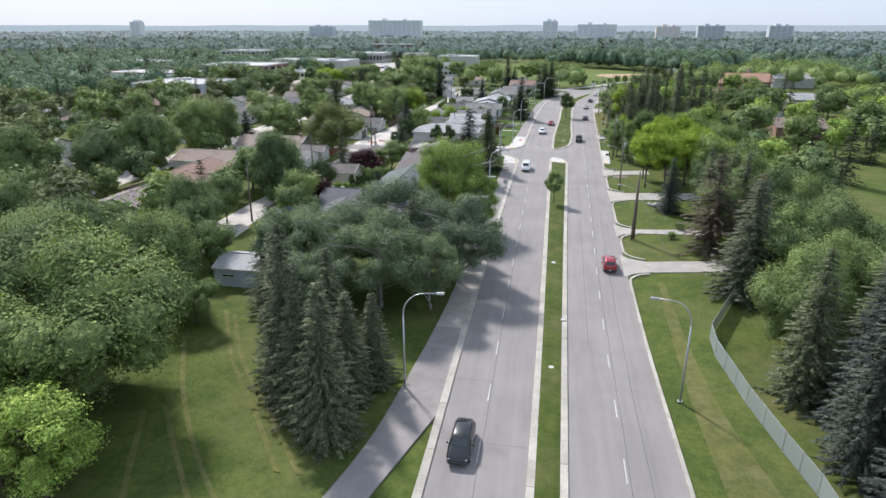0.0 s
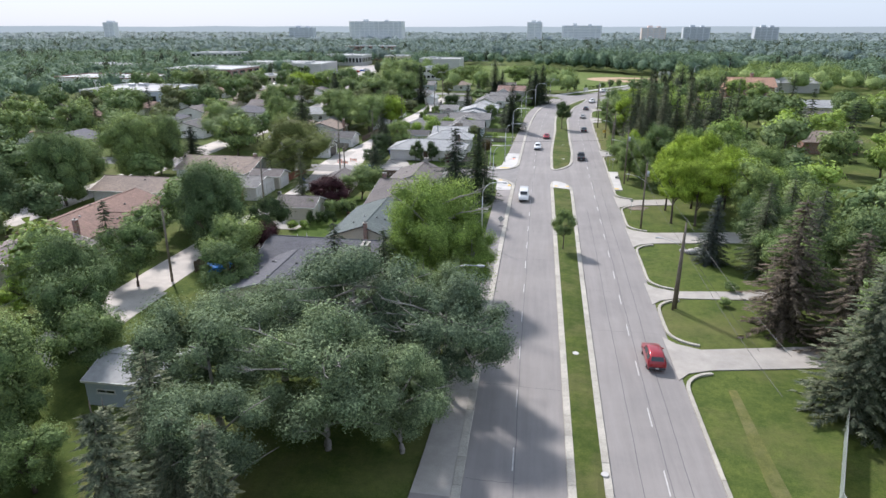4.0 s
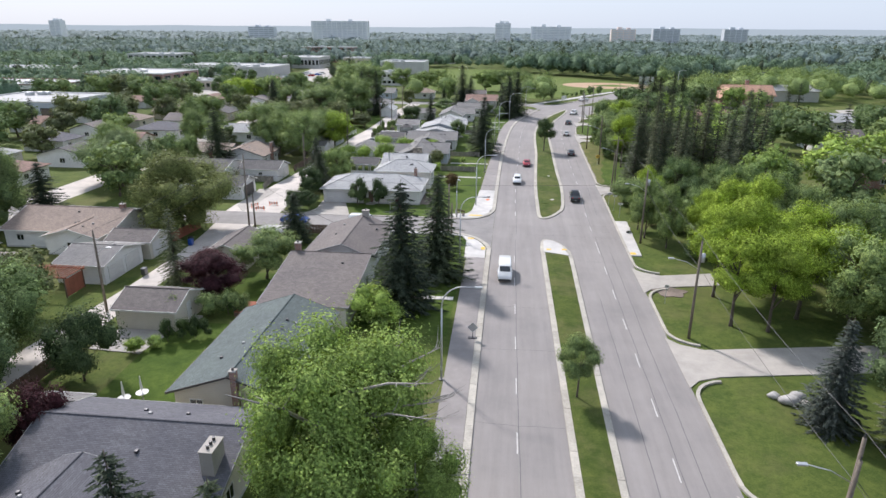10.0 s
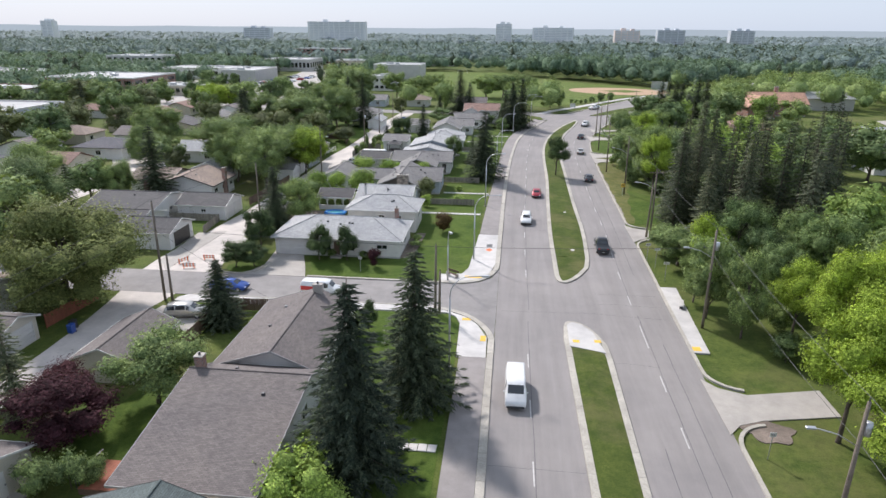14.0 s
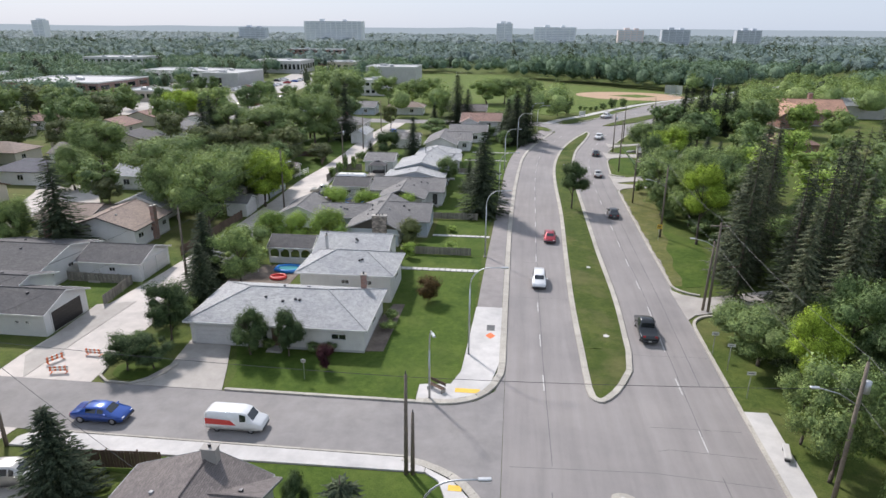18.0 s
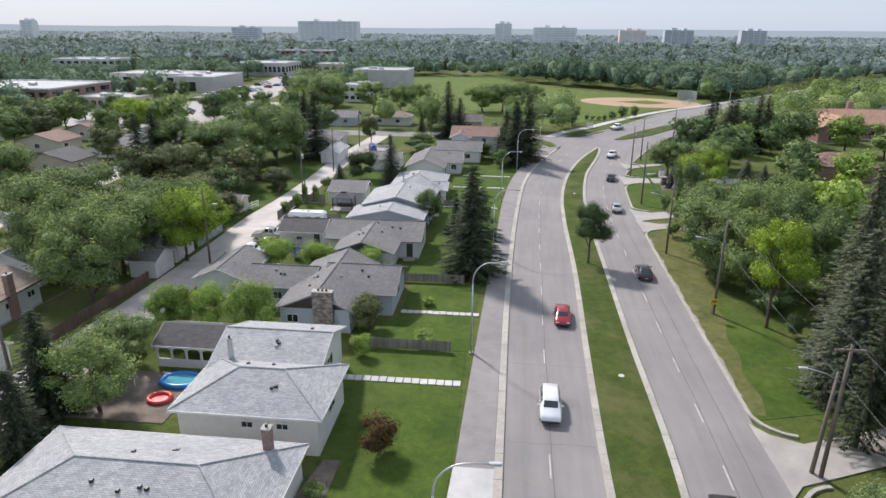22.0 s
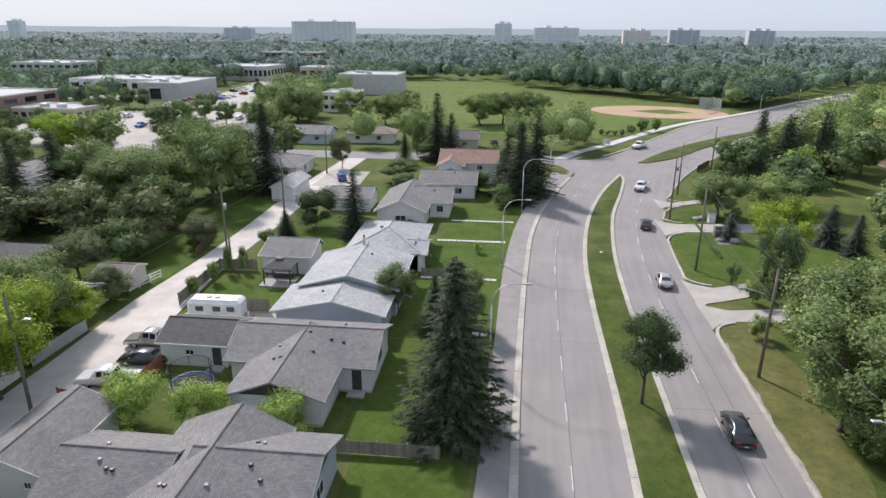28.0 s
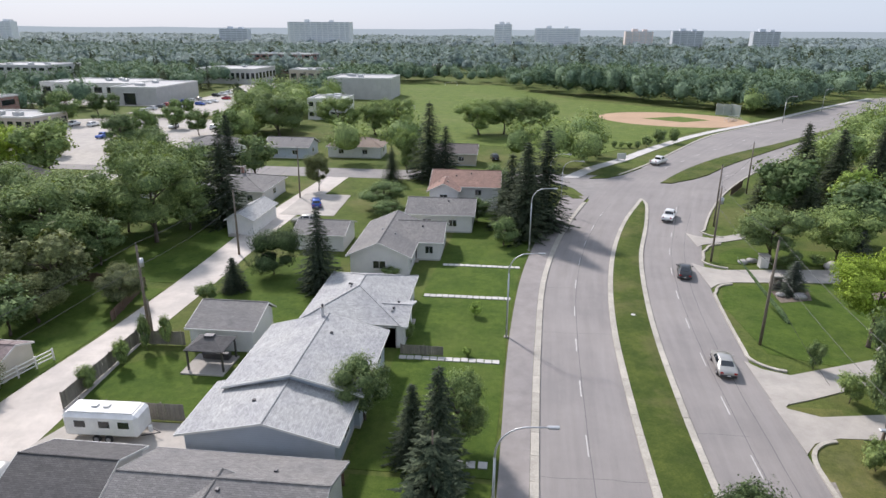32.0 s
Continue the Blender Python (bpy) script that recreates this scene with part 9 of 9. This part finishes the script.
tube(bm, [(1.9 * math.cos(a), 1.9 * math.sin(a), 0.82) for a in np.linspace(0, 2 * math.pi, 33)], 0.06, 6)
part("ring", bm, M_BLUE, tp)
for k in range(6):
    a = k * math.pi / 3
    bm = bmesh.new()
    tube(bm, [(1.95 * math.cos(a), 1.95 * math.sin(a), 0), (1.95 * math.cos(a), 1.95 * math.sin(a), 2.6)], 0.035, 6)
    part("post", bm, M_DARKMETAL, tp)
bm = bmesh.new()
tube(bm, [(1.9 * math.cos(a), 1.9 * math.sin(a), 2.55) for a in np.linspace(0, 2 * math.pi, 33)], 0.03, 5)
for z in (1.2, 1.6, 2.0, 2.3):
    tube(bm, [(1.9 * math.cos(a), 1.9 * math.sin(a), z) for a in np.linspace(0, 2 * math.pi, 33)], 0.008, 3)
for a in np.linspace(0, 2 * math.pi, 49)[:-1]:
    tube(bm, [(1.9 * math.cos(a), 1.9 * math.sin(a), 0.85), (1.9 * math.cos(a), 1.9 * math.sin(a), 2.55)], 0.008, 3)
part("net", bm, M_TYRE, tp)
house("tan garage with pale low roof by the lane", [("gx", -64, 247.5, -57, 254.5, 2.5, 0.9)], M_R_PALE, M_BEIGE, M_TRIM, 0.3, vents=0, name="garage", category="garage", base=False, garages=((0, "e", 0.5, 3.6, 2.1, M_PANEL),))
for x0, y0, u in ((77.6, 462.2, 30), (74, 456.6, 40)):
    bl = thing("bleacher", "small grey metal bleacher beside the ball diamond", "bleacher", x0, y0, 0, u)
    for k in range(4):
        part("bench_board", boxed(-2.6, -0.2 + 0.6 * k, 0.4 + 0.35 * k, 2.6, 0.12 + 0.6 * k, 0.46 + 0.35 * k), M_GALV, bl)
    for x in (-2.2, 0, 2.2):
        bm = bmesh.new()
        tube(bm, [(x, -0.1, 0), (x, -0.1, 0.42)], 0.04, 6)
        tube(bm, [(x, 1.75, 0), (x, 1.75, 1.48)], 0.04, 6)
        tube(bm, [(x, -0.1, 0.38), (x, 1.75, 1.44)], 0.04, 6)
        part("support", bm, M_GALV, bl)
sb = thing("notice_board", "small white notice board on two posts by the field", "sign", 19.7, 374.7, 0, 20)
part("panel", boxed(-1.2, -0.12, 0.5, 1.2, 0.12, 2.0, bevel=0.02), M_TRIM, sb)
for x in (-1.0, 1.0):
    part("post", boxed(x - 0.06, -0.06, -0.1, x + 0.06, 0.06, 0.52), M_DARKMETAL, sb)
for gx, gy in ((-44.5, 596), (-52, 470)):
    sg = thing("soccer_goal", "white tubular soccer goal on the field", "goal", gx, gy)
    for x in (-3.6, 3.6):
        bm = bmesh.new()
        tube(bm, [(x, 0, 0), (x, 0, 2.4), (x, 0.9, 2.2), (x, 2.0, 0)], 0.06, 6)
        part("side_frame", bm, M_TRIM, sg)
    bm = bmesh.new()
    tube(bm, [(-3.6, 0, 2.4), (3.6, 0, 2.4)], 0.06, 6)
    part("crossbar", bm, M_TRIM, sg)
en = thing("dark_entrance", "dark glazed entrance recess of the white hall", "entrance", -174.5, 473.8)
part("opening", boxed(-2.6, -0.15, 0, 2.6, 0.1, 5), M_GLASS, en)
part("lintel", boxed(-2.9, -0.3, 5, 2.9, 0.1, 5.35), M_TRIM, en)
board_fence("dark board fence near the bend", [(36.1, 340.5), (41, 348.5)], 1.6, 0.25, M_FENCE_BROWN)

pb = thing("stone_bench", "low pale concrete bench on the bus pad", "bench", 13.9, 168.1, 0.12, 75)
part("seat", boxed(-1.0, -0.25, 0.36, 1.0, 0.25, 0.5, bevel=0.03), M_CONC_NEW, pb)
for x in (-0.7, 0.7):
    part("foot", boxed(x - 0.12, -0.2, 0, x + 0.12, 0.2, 0.37, bevel=0.02), M_DARKMETAL, pb)
house("grey hall behind the lodge", [("gx", 118, 384, 140, 398, 5, 2.5)], M_R_PALE, M_STUCCO_GREY, M_TRIM, vents=0, base=False, fine=False)

# worn wheel tracks on the open lot and dry grass before the wire fence
for pts in ([(55, -38.8), (44.3, -32.3), (37.1, -26.8), (30, -20.2)], [(42.5, -33.0), (36.8, -28.4), (30, -22.6)], [(61, -36), (51, -29.8), (42.5, -22.8), (36, -17.6)], [(62, -37.6), (51.6, -31.4), (43, -24.6), (36, -19.4)], [(41.5, -34.4), (35, -31.1), (28, -27.4)]):
    f = smooth_fn(sorted(pts))
    ys = [q[0] for q in pts]
    tagged(ribbon("wheel_track", lambda y: f(y) - 0.28, lambda y: f(y) + 0.28, span(min(ys), max(ys), 2.0), 0.008, M_TRACK), "faint worn wheel track in the grass", "track", kind="structure")
dl, dr = smooth_fn([(28, 14.2), (39, 13.9), (49, 13.6), (64, 13.9), (80, 14.7)]), smooth_fn([(28, 19.2), (39, 17.9), (49, 16.2), (64, 15.4), (80, 15.5)])
tagged(ribbon("verge_dry_south", dl, dr, span(28, 80, 2.5), 0.012, M_TRACK), "dry brownish mown grass before the fence", "verge", kind="structure")

pg = thing("pergola", "red-brown timber pergola with a slatted top", "pergola", -63, 134.4)
for x in (-2.9, 2.8):
    for y in (-1.7, 1.7):
        part("post", boxed(x - 0.07, y - 0.07, -0.05, x + 0.07, y + 0.07, 2.5), M_FENCE_BROWN, pg)
for y in (-1.7, 1.7):
    part("beam", boxed(-3.3, y - 0.05, 2.5, 3.2, y + 0.05, 2.68), M_FENCE_RED, pg)
slat = mesh_of("slat", boxed(-0.05, -2.1, 2.68, 0.05, 2.1, 2.8), M_FENCE_RED)
for k in range(14):
    share("slat", slat, pg, pose(-3.1 + 0.47 * k, 0, 0))
board = mesh_of("side_board", boxed(2.76, -0.11, 0.05, 2.8, 0.11, 2.3), M_FENCE_RED)
for k in range(14):
    share("side_board", board, pg, pose(0, -1.56 + 0.24 * k, 0))

vg = thing("guy_wire", "dark vine-covered guy wire beside the estate lawn", "cable", 19.6, 289)
bm = bmesh.new()
tube(bm, [(0, 0, 4.6), (0.9, -2.6, 3.4), (1.9, -5.4, 2.0), (3.0, -8.6, 0.6), (3.3, -9.4, 0.0)], [0.05, 0.16, 0.22, 0.3, 0.2], 7)
part("vine", bm, M_DARK_L, vg)
